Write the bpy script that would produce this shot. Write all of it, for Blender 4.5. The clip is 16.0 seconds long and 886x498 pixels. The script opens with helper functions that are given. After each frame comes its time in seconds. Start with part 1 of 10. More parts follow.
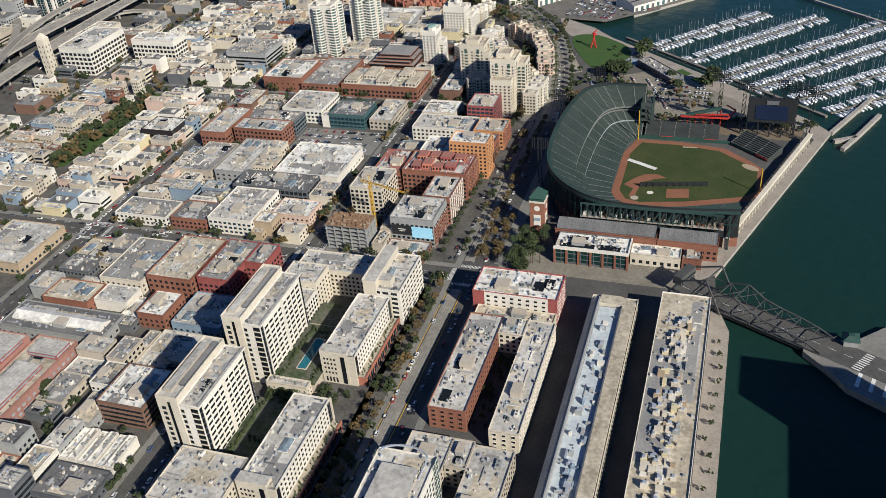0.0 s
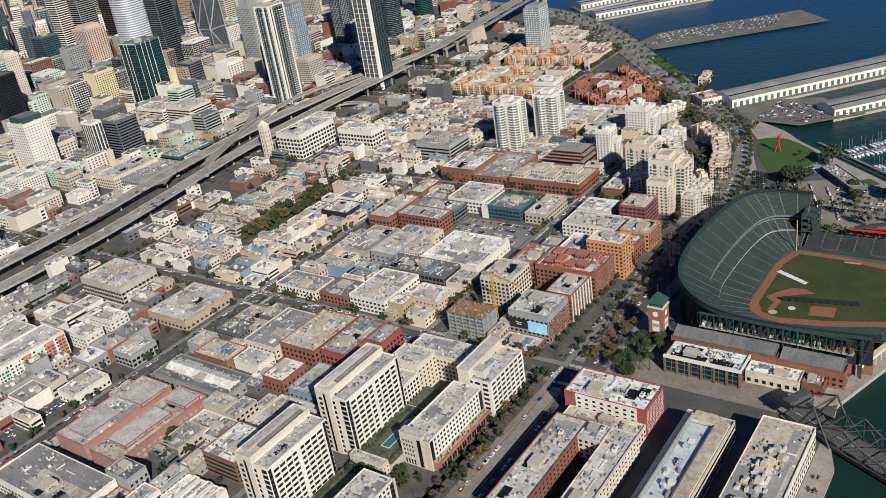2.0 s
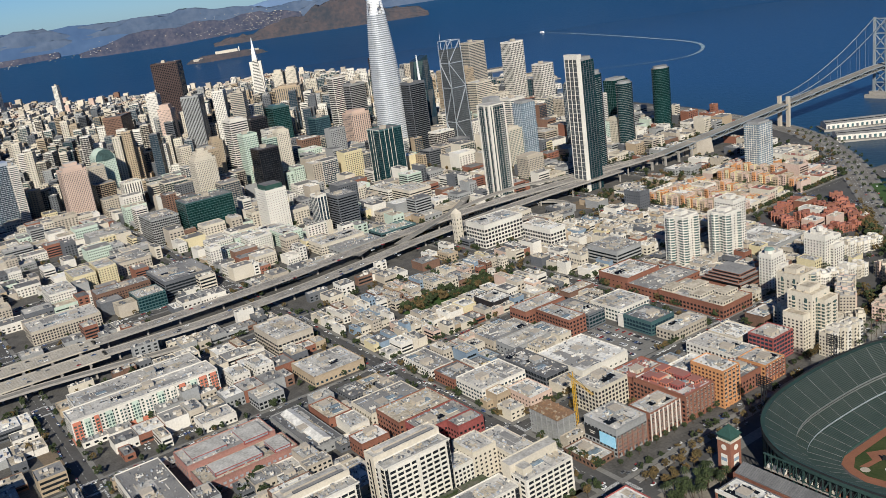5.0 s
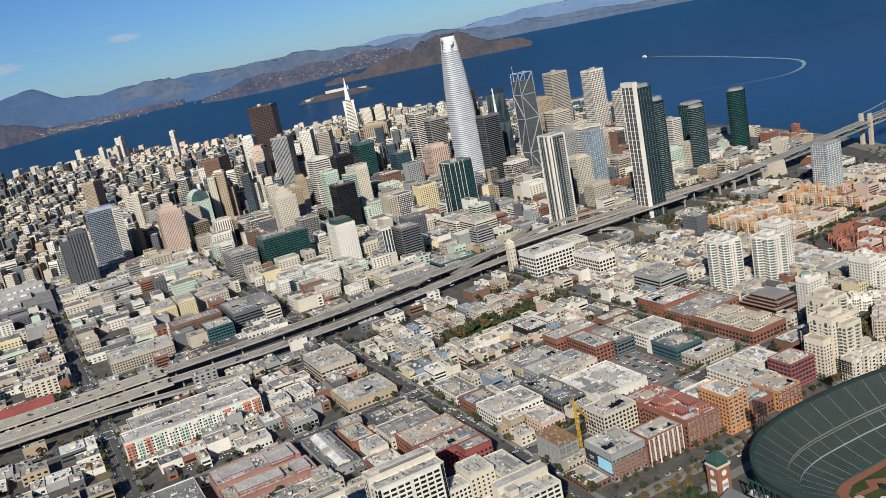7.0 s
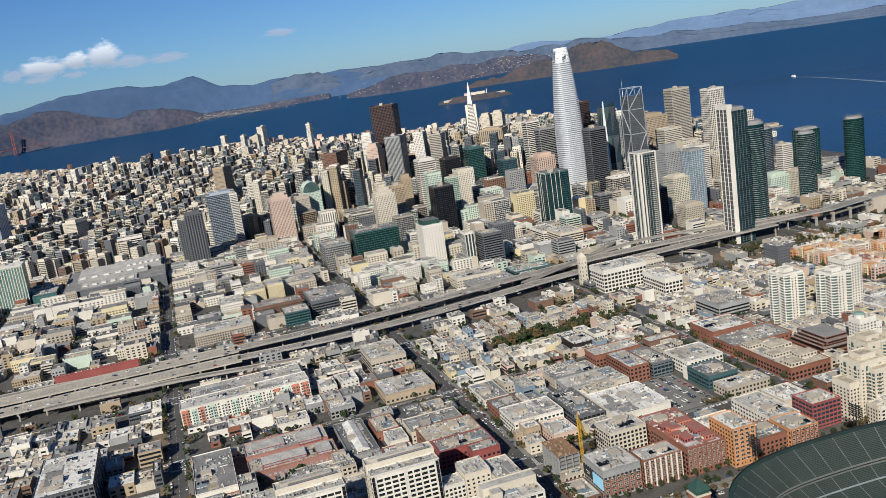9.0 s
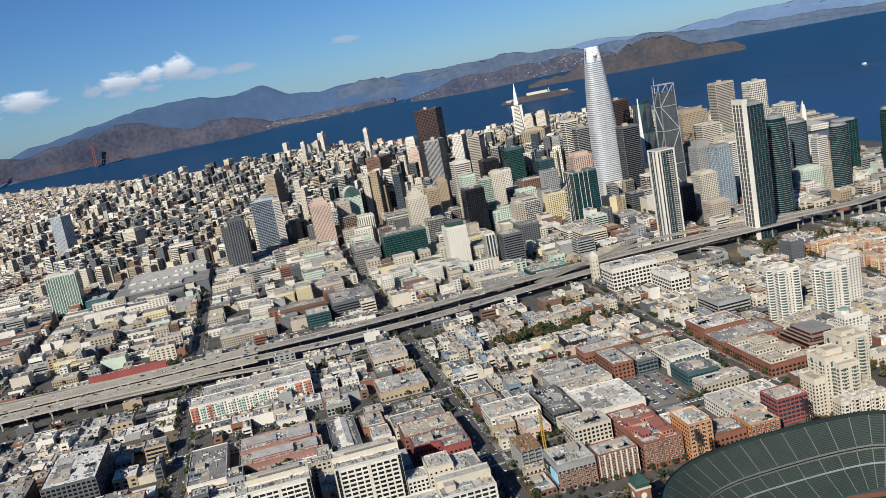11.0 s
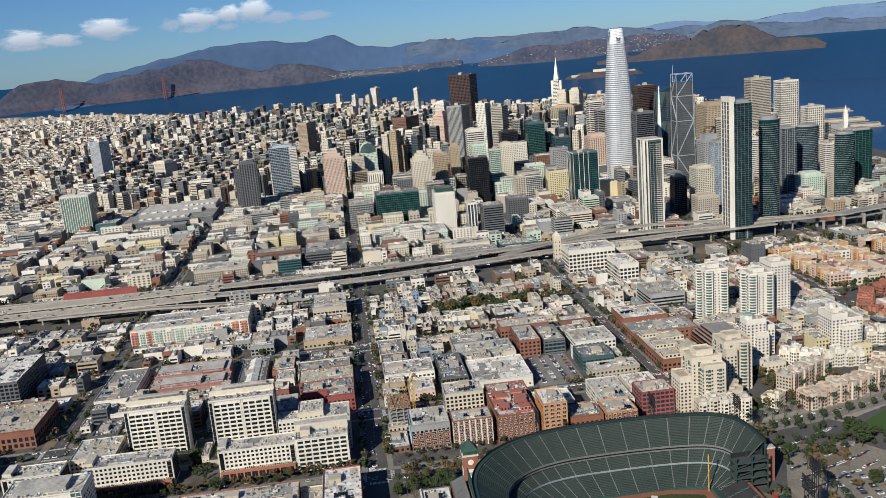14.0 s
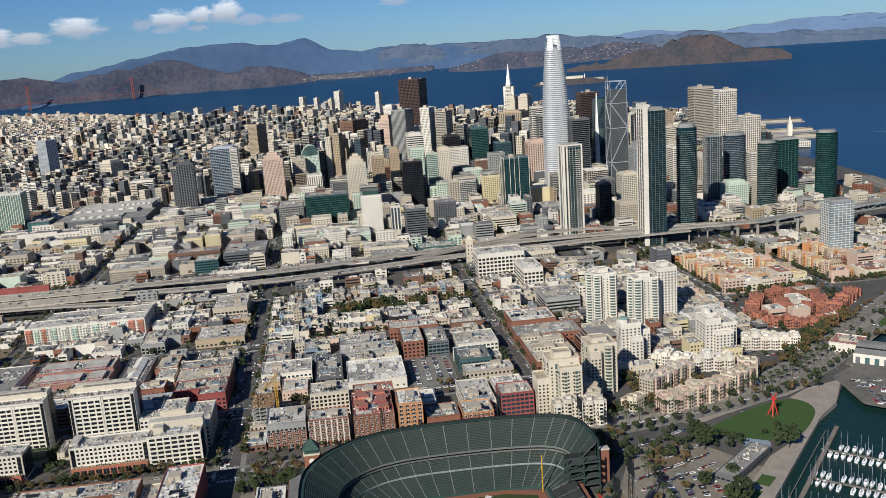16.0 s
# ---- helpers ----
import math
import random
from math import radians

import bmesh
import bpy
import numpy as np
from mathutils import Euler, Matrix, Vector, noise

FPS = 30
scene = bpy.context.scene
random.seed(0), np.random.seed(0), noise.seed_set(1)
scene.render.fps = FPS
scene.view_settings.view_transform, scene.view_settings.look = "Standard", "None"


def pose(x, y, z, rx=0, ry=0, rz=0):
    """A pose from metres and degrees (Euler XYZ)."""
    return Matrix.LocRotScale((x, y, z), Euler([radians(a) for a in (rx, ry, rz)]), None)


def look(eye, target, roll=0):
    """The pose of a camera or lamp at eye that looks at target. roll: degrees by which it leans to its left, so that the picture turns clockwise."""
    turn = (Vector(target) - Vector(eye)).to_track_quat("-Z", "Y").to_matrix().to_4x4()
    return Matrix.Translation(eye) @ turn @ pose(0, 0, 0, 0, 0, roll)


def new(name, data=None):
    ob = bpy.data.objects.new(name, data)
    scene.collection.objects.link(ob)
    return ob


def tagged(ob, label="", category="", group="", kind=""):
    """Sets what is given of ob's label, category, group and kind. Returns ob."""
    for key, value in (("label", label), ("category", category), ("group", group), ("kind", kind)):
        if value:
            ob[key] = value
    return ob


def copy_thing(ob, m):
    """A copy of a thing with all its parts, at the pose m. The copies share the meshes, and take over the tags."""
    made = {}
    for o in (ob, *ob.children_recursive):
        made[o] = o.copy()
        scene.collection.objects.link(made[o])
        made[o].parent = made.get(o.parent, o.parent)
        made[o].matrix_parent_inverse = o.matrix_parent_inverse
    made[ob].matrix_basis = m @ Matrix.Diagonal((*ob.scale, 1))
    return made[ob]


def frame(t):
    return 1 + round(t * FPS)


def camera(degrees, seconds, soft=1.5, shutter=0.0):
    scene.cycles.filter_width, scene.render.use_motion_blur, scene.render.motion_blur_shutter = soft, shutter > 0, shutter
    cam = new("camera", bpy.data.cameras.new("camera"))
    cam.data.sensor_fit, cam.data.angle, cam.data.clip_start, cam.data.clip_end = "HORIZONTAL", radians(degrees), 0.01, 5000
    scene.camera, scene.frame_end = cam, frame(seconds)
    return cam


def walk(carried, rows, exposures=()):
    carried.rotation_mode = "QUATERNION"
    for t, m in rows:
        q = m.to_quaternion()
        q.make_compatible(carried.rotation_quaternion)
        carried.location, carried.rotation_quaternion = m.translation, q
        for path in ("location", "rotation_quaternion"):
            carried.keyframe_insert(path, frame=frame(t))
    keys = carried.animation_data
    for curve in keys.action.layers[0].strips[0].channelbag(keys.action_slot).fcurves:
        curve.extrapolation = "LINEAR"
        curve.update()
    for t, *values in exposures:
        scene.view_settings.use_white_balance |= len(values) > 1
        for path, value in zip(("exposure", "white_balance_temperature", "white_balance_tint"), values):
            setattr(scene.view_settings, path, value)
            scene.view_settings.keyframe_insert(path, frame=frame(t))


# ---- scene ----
cam = camera(53.0, 16.0, 0.8)
METRES, EYE, TILT, LEAN, TURN = 615.0, 271.5, 0.0, 0.0, 20.4
ROWS = [
    (0.0, -0.0000, -0.0000, 0.0005, -2.77, -33.44, 4.2),
    (0.5, 0.0315, -0.0022, 0.0008, -0.36, -30.89, 4.61),
    (1.0, 0.0629, -0.0030, 0.0008, 1.82, -29.89, 4.78),
    (1.5, 0.0942, -0.0026, 0.0006, 6.89, -28.83, 6.23),
    (2.0, 0.1253, -0.0011, 0.0000, 13.97, -26.02, 8.16),
    (2.5, 0.1563, 0.0016, -0.0007, 18.43, -24.11, 9.57),
    (3.0, 0.1871, 0.0054, -0.0016, 22.46, -22.85, 9.06),
    (3.5, 0.2176, 0.0103, -0.0026, 27.42, -20.45, 7.13),
    (4.0, 0.2479, 0.0163, -0.0038, 30.52, -18.55, 5.57),
    (6.5, 0.3944, 0.0622, -0.0110, 39.36, -15.48, 11.85),
    (7.0, 0.4226, 0.0745, -0.0128, 41.59, -14.18, 10.93),
    (7.5, 0.4502, 0.0879, -0.0146, 44.16, -13.07, 9.4),
    (8.0, 0.4774, 0.1024, -0.0165, 46.63, -12.69, 9.0),
    (8.5, 0.5040, 0.1180, -0.0185, 49.09, -12.44, 8.63),
    (9.0, 0.5300, 0.1346, -0.0207, 51.69, -12.27, 8.29),
    (11.5, 0.6504, 0.2329, -0.0330, 57.78, -11.35, 10.23),
    (12.0, 0.6722, 0.2556, -0.0359, 59.32, -11.46, 9.22),
    (12.5, 0.6933, 0.2791, -0.0389, 60.64, -12.17, 7.54),
    (13.0, 0.7135, 0.3034, -0.0419, 61.06, -12.02, 6.65),
    (13.5, 0.7328, 0.3286, -0.0451, 61.37, -12.47, 6.11),
    (14.0, 0.7511, 0.3544, -0.0483, 62.66, -12.92, 4.84),
    (14.5, 0.7685, 0.3809, -0.0516, 64.0, -13.32, 5.13),
    (15.0, 0.7849, 0.4080, -0.0549, 64.65, -14.1, 4.7),
    (15.5, 0.8003, 0.4354, -0.0582, 63.39, -14.51, 3.62),
    (16.0, 0.8146, 0.4632, -0.0615, 61.86, -12.63, 3.89),
]
walk(cam, [(t, pose(0, 0, EYE, TILT, LEAN, TURN) @ pose(METRES * x, METRES * y, METRES * z, 90 + pitch, roll, yaw)) for t, x, y, z, yaw, pitch, roll in ROWS], ((0.0, 0.38), (1.0, 0.33), (2.5, 0.26), (4.0, 0.22), (9.0, 0.22), (13.0, 0.2), (16.0, 0.16)))

# ---- daylight: clear late-morning sky, one sun in the south ----
SUN_EL, SUN_BEARING = radians(31.5), radians(172)
sun_e, sun_n = math.sin(SUN_BEARING), math.cos(SUN_BEARING)
SUN_X, SUN_Y = (sun_e - sun_n) / 2 ** 0.5, (sun_e + sun_n) / 2 ** 0.5
world = bpy.data.worlds.new("sky")
scene.world = world
world.use_nodes = True
wn = world.node_tree.nodes
sky = wn.new("ShaderNodeTexSky")
sky.sky_type = "NISHITA"
sky.sun_disc = False
sky.sun_elevation = SUN_EL
sky.sun_rotation = math.atan2(SUN_X, SUN_Y)
sky.altitude = 300
sky.air_density, sky.dust_density, sky.ozone_density = 0.85, 0.15, 6.0
tint = wn.new("ShaderNodeMix")
tint.data_type, tint.blend_type = "RGBA", "MULTIPLY"
tint.inputs["Factor"].default_value, tint.inputs["B"].default_value = 1.0, (0.71, 0.98, 1.28, 1)
world.node_tree.links.new(sky.outputs[0], tint.inputs["A"])
world.node_tree.links.new(tint.outputs["Result"], wn["Background"].inputs[0])
wn["Background"].inputs[1].default_value = 0.053
sun_data = bpy.data.lights.new("sun", "SUN")
sun_data.energy, sun_data.angle, sun_data.color = 5.0, radians(0.53), (0.985, 0.945, 0.85)
sun = new("sun", sun_data)
sun.matrix_world = look((SUN_X * 900, SUN_Y * 900, 900 * math.tan(SUN_EL)), (0, 0, 0))

# ---- materials ----
S = 0.75  # world metres for each metre of the plan below


def mat(name, col, rough=0.85, col2=None, big=0.03, small=0.6, amount=0.35, metal=0.0, bump=0.0, rand=0.0, spec=0.3):
    """A painted, mineral or vegetable surface with stains at two scales; rand varies it from object to object."""
    m = bpy.data.materials.new(name)
    m.use_nodes = True
    nt = m.node_tree
    n, l = nt.nodes, nt.links
    p = n["Principled BSDF"]
    p.inputs["Roughness"].default_value = rough
    p.inputs["Metallic"].default_value = metal
    p.inputs["Specular IOR Level"].default_value = spec
    geo_n = n.new("ShaderNodeNewGeometry")
    a = n.new("ShaderNodeTexNoise")
    a.inputs["Scale"].default_value, a.inputs["Detail"].default_value = big / S, 5
    b = n.new("ShaderNodeTexNoise")
    b.inputs["Scale"].default_value, b.inputs["Detail"].default_value = small / S, 6
    for t in (a, b):
        l.new(geo_n.outputs["Position"], t.inputs["Vector"])
    add = n.new("ShaderNodeMath")
    add.operation = "ADD"
    l.new(a.outputs["Fac"], add.inputs[0])
    l.new(b.outputs["Fac"], add.inputs[1])
    ramp = n.new("ShaderNodeMapRange")
    ramp.inputs["From Min"].default_value, ramp.inputs["From Max"].default_value = 0.75, 1.25
    l.new(add.outputs[0], ramp.inputs["Value"])
    mix = n.new("ShaderNodeMix")
    mix.data_type = "RGBA"
    c2 = col2 or tuple(c * (1 - amount) for c in col)
    mix.inputs["A"].default_value = (*col, 1)
    mix.inputs["B"].default_value = (*c2, 1)
    l.new(ramp.outputs[0], mix.inputs["Factor"])
    out = mix.outputs["Result"]
    if rand:
        info = n.new("ShaderNodeObjectInfo")
        r2 = n.new("ShaderNodeMapRange")
        r2.inputs["To Min"].default_value, r2.inputs["To Max"].default_value = 1 - rand, 1 + rand
        half = n.new("ShaderNodeMath")
        half.operation = "ADD"
        l.new(info.outputs["Random"], half.inputs[0])
        l.new(geo_n.outputs["Random Per Island"], half.inputs[1])
        r2.inputs["From Max"].default_value = 2
        l.new(half.outputs[0], r2.inputs["Value"])
        hsv = n.new("ShaderNodeHueSaturation")
        l.new(r2.outputs[0], hsv.inputs["Value"])
        l.new(out, hsv.inputs["Color"])
        out = hsv.outputs["Color"]
    l.new(out, p.inputs["Base Color"])
    if bump:
        bn = n.new("ShaderNodeBump")
        bn.inputs["Strength"].default_value, bn.inputs["Distance"].default_value = bump, 0.3
        l.new(b.outputs["Fac"], bn.inputs["Height"])
        l.new(bn.outputs[0], p.inputs["Normal"])
    return m


W = {
    "white": mat("white_stucco", (0.69, 0.645, 0.565), amount=0.22, rand=0.06),
    "cream": mat("cream_stucco", (0.59, 0.525, 0.42), amount=0.22, rand=0.1),
    "beige": mat("beige_concrete", (0.46, 0.40, 0.32), amount=0.25, rand=0.12),
    "tan": mat("tan_stone", (0.40, 0.31, 0.21), amount=0.25, rand=0.1),
    "brick": mat("red_brick", (0.27, 0.115, 0.075), amount=0.4, small=1.4, rand=0.12),
    "loft": mat("faded_red_panel", (0.36, 0.185, 0.15), amount=0.3, rand=0.06),
    "redpaint": mat("red_painted_wall", (0.31, 0.085, 0.075), amount=0.3, rand=0.05),
    "brown": mat("brown_brick", (0.20, 0.115, 0.08), amount=0.35, rand=0.15),
    "orange": mat("orange_brick", (0.56, 0.27, 0.12), amount=0.25, rand=0.08),
    "redbay": mat("vermilion_panel", (0.55, 0.19, 0.12), amount=0.2),
    "terra": mat("terracotta_brick", (0.40, 0.155, 0.10), amount=0.3, small=1.2, rand=0.05),
    "pink": mat("pink_stucco", (0.56, 0.41, 0.33), amount=0.2, rand=0.1),
    "yellow": mat("yellow_stucco", (0.62, 0.53, 0.33), amount=0.2, rand=0.08),
    "grey": mat("grey_concrete", (0.31, 0.31, 0.30), amount=0.28, rand=0.15),
    "slate": mat("slate_panel", (0.12, 0.125, 0.135), amount=0.3, rand=0.2),
    "black": mat("black_granite", (0.035, 0.03, 0.032), 0.4, amount=0.3, spec=0.5),
    "darkbrown": mat("dark_bronze_granite", (0.075, 0.045, 0.038), 0.5, amount=0.3),
    "blue": mat("blue_paint", (0.22, 0.29, 0.36), amount=0.25, rand=0.1),
    "mint": mat("mint_paint", (0.50, 0.58, 0.48), amount=0.2, rand=0.08),
    "teal": mat("teal_panel", (0.060, 0.118, 0.122), 0.5, amount=0.25, rand=0.1),
    "green": mat("dark_green_paint", (0.03, 0.075, 0.06), 0.6, amount=0.3),
    "steel": mat("silver_aluminium", (0.62, 0.65, 0.68), 0.38, amount=0.12, metal=0.55),
}
R = {
    "light": mat("light_grey_roof", (0.53, 0.50, 0.45), 0.95, (0.29, 0.275, 0.245), 0.09, 0.45, rand=0.22),
    "white": mat("white_membrane_roof", (0.80, 0.77, 0.70), 0.9, (0.46, 0.44, 0.40), 0.09, 0.4, rand=0.12),
    "tan": mat("tan_gravel_roof", (0.55, 0.48, 0.37), 0.95, (0.27, 0.23, 0.17), 0.09, 0.45, rand=0.16),
    "grey": mat("grey_gravel_roof", (0.27, 0.26, 0.24), 0.95, (0.17, 0.165, 0.16), 0.06, 0.7, rand=0.2),
    "dark": mat("dark_tar_roof", (0.10, 0.10, 0.10), 0.9, (0.17, 0.165, 0.16), 0.07, 0.7, rand=0.2),
    "red": mat("red_oxide_roof", (0.34, 0.13, 0.10), 0.9, (0.25, 0.12, 0.10), 0.08, 0.6, rand=0.1),
    "green": mat("copper_green_roof", (0.22, 0.33, 0.28), 0.8, (0.17, 0.25, 0.22), 0.08, 0.6),
}


def glass(name, col, rough=0.26, amount=0.5):
    return mat(name, col, rough, tuple(c * (1 - amount) for c in col), 0.05, 0.35, spec=0.2)


G = {
    "dark": glass("dark_window_glass", (0.020, 0.024, 0.028)),
    "teal": glass("teal_tower_glass", (0.008, 0.034, 0.040)),
    "blue": glass("blue_tower_glass", (0.025, 0.05, 0.07)),
    "green": glass("green_tower_glass", (0.008, 0.036, 0.032)),
    "pale": glass("pale_tower_glass", (0.22, 0.28, 0.32)),
    "black": glass("black_tower_glass", (0.012, 0.015, 0.019)),
    # mid: paler, with sky reflection and distant low contrast put into the colour
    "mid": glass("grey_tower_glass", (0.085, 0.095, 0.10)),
    "sea": glass("sea_green_glass", (0.075, 0.125, 0.12)),
    "aqua": glass("aqua_tower_glass", (0.075, 0.20, 0.18)),
    "silver": glass("silver_tower_glass", (0.34, 0.36, 0.38)),
}
ASPHALT = mat("asphalt", (0.098, 0.094, 0.088), 0.95, (0.062, 0.06, 0.057), 0.05, 0.5)
AVENUE = mat("pale_worn_asphalt", (0.20, 0.183, 0.158), 0.95, (0.135, 0.124, 0.108), 0.05, 0.5)
YARD = mat("shade_darkened_yard_asphalt", (0.12, 0.112, 0.10), 0.95, (0.06, 0.057, 0.052), 0.08, 0.5)
LOTGREY = mat("worn_car_park_asphalt", (0.24, 0.215, 0.175), 0.95, (0.15, 0.135, 0.11), 0.06, 0.4)
CONCRETE = mat("concrete_paving", (0.22, 0.21, 0.19), 0.95, (0.15, 0.145, 0.13), 0.06, 0.5)
DECK = mat("freeway_concrete", (0.29, 0.265, 0.225), 0.95, (0.17, 0.16, 0.14), 0.02, 0.3)
PROM = mat("promenade_concrete", (0.33, 0.29, 0.245), 0.95, (0.23, 0.20, 0.17), 0.08, 0.5)
GRASS = mat("lawn", (0.035, 0.080, 0.016), 0.95, (0.05, 0.09, 0.025), 0.08, 0.9)
OUTFIELD = mat("ball_field_grass", (0.026, 0.044, 0.010), 0.95, (0.052, 0.062, 0.020), 0.05, 0.5)
DIRT = mat("infield_clay", (0.25, 0.105, 0.06), 0.95, (0.20, 0.085, 0.05), 0.1, 0.9)
SEATGREEN = mat("green_stadium_seats", (0.026, 0.047, 0.040), 0.7, (0.048, 0.068, 0.058), 0.08, 1.6)
# Riser concrete paler than the seats, the glint of seat rows painted in.
RISER = mat("deck_riser_concrete", (0.055, 0.066, 0.06), 0.9, (0.042, 0.052, 0.048), 0.1, 1.0)
AISLE = mat("aisle_concrete", (0.17, 0.18, 0.17), 0.9)
STEELGREEN = mat("green_painted_steel", (0.03, 0.062, 0.055), 0.6)
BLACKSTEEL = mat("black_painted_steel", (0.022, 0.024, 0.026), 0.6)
SILVERSTEEL = mat("grey_painted_steel", (0.27, 0.30, 0.32), 0.6)
WHITEPAINT = mat("white_road_paint", (0.70, 0.69, 0.65), 0.8)
YELLOWPAINT = mat("yellow_road_paint", (0.62, 0.37, 0.06), 0.8)
LEAF = mat("tree_leaves", (0.045, 0.060, 0.022), 0.9, (0.022, 0.033, 0.012), 0.2, 1.2, rand=0.35)
LEAFDRY = mat("autumn_leaves", (0.14, 0.09, 0.035), 0.9, (0.075, 0.06, 0.025), 0.2, 1.2, rand=0.3)
BARK = mat("bark", (0.09, 0.065, 0.045), 0.95)
HULL = mat("white_gelcoat", (0.80, 0.80, 0.79), 0.35, amount=0.1)
REDSTEEL = mat("red_painted_steel", (0.55, 0.05, 0.04), 0.55)
YELLOWSTEEL = mat("yellow_painted_steel", (0.62, 0.36, 0.04), 0.55)
PLANK = mat("weathered_planks", (0.22, 0.195, 0.165), 0.95, (0.15, 0.13, 0.11), 0.1, 1.0)
SOIL = mat("bare_soil", (0.20, 0.15, 0.10), 0.95, (0.12, 0.095, 0.065), 0.05, 0.6)
PIERCONC = mat("pier_concrete", (0.36, 0.33, 0.29), 0.95, (0.25, 0.23, 0.20), 0.03, 0.3)

WATER = bpy.data.materials.new("bay_water")
WATER.use_nodes = True
_n, _l = WATER.node_tree.nodes, WATER.node_tree.links
_p = _n["Principled BSDF"]
_g, _w, _v = _n.new("ShaderNodeNewGeometry"), _n.new("ShaderNodeTexNoise"), _n.new("ShaderNodeTexNoise")
_w.inputs["Scale"].default_value, _w.inputs["Detail"].default_value = 0.12, 7
_v.inputs["Scale"].default_value, _v.inputs["Detail"].default_value = 0.0015, 4
_l.new(_g.outputs["Position"], _w.inputs["Vector"])
_l.new(_g.outputs["Position"], _v.inputs["Vector"])
# green in the sheltered basin by the ball park, blue out in the bay
_sep = _n.new("ShaderNodeSeparateXYZ")
_l.new(_g.outputs["Position"], _sep.inputs[0])
_mr = _n.new("ShaderNodeMapRange")
_mr.inputs["From Min"].default_value, _mr.inputs["From Max"].default_value = 750, 1500
_l.new(_sep.outputs["Y"], _mr.inputs["Value"])
_mr2 = _n.new("ShaderNodeMapRange")
_mr2.inputs["From Min"].default_value, _mr2.inputs["From Max"].default_value = -600, -1400
_l.new(_sep.outputs["X"], _mr2.inputs["Value"])
_mx = _n.new("ShaderNodeMath")
_mx.operation = "MAXIMUM"
_l.new(_mr.outputs[0], _mx.inputs[0])
_l.new(_mr2.outputs[0], _mx.inputs[1])
_mix = _n.new("ShaderNodeMix")
_mix.data_type = "RGBA"
_mix.inputs["A"].default_value, _mix.inputs["B"].default_value = (0.008, 0.029, 0.023, 1), (0.008, 0.047, 0.115, 1)
_l.new(_mx.outputs[0], _mix.inputs["Factor"])
_mix2 = _n.new("ShaderNodeMix")
_mix2.data_type = "RGBA"
_mix2.blend_type = "MULTIPLY"
_mix2.inputs["Factor"].default_value = 0.5
_l.new(_mix.outputs["Result"], _mix2.inputs["A"])
_l.new(_v.outputs["Color"], _mix2.inputs["B"])
_l.new(_mix.outputs["Result"], _p.inputs["Base Color"])
_p.inputs["Roughness"].default_value = 0.32
_p.inputs["IOR"].default_value = 1.33
_p.inputs["Specular IOR Level"].default_value = 0.3
_b = _n.new("ShaderNodeBump")
_b.inputs["Strength"].default_value, _b.inputs["Distance"].default_value = 0.5, 1.2
_l.new(_w.outputs["Fac"], _b.inputs["Height"])
_l.new(_b.outputs[0], _p.inputs["Normal"])


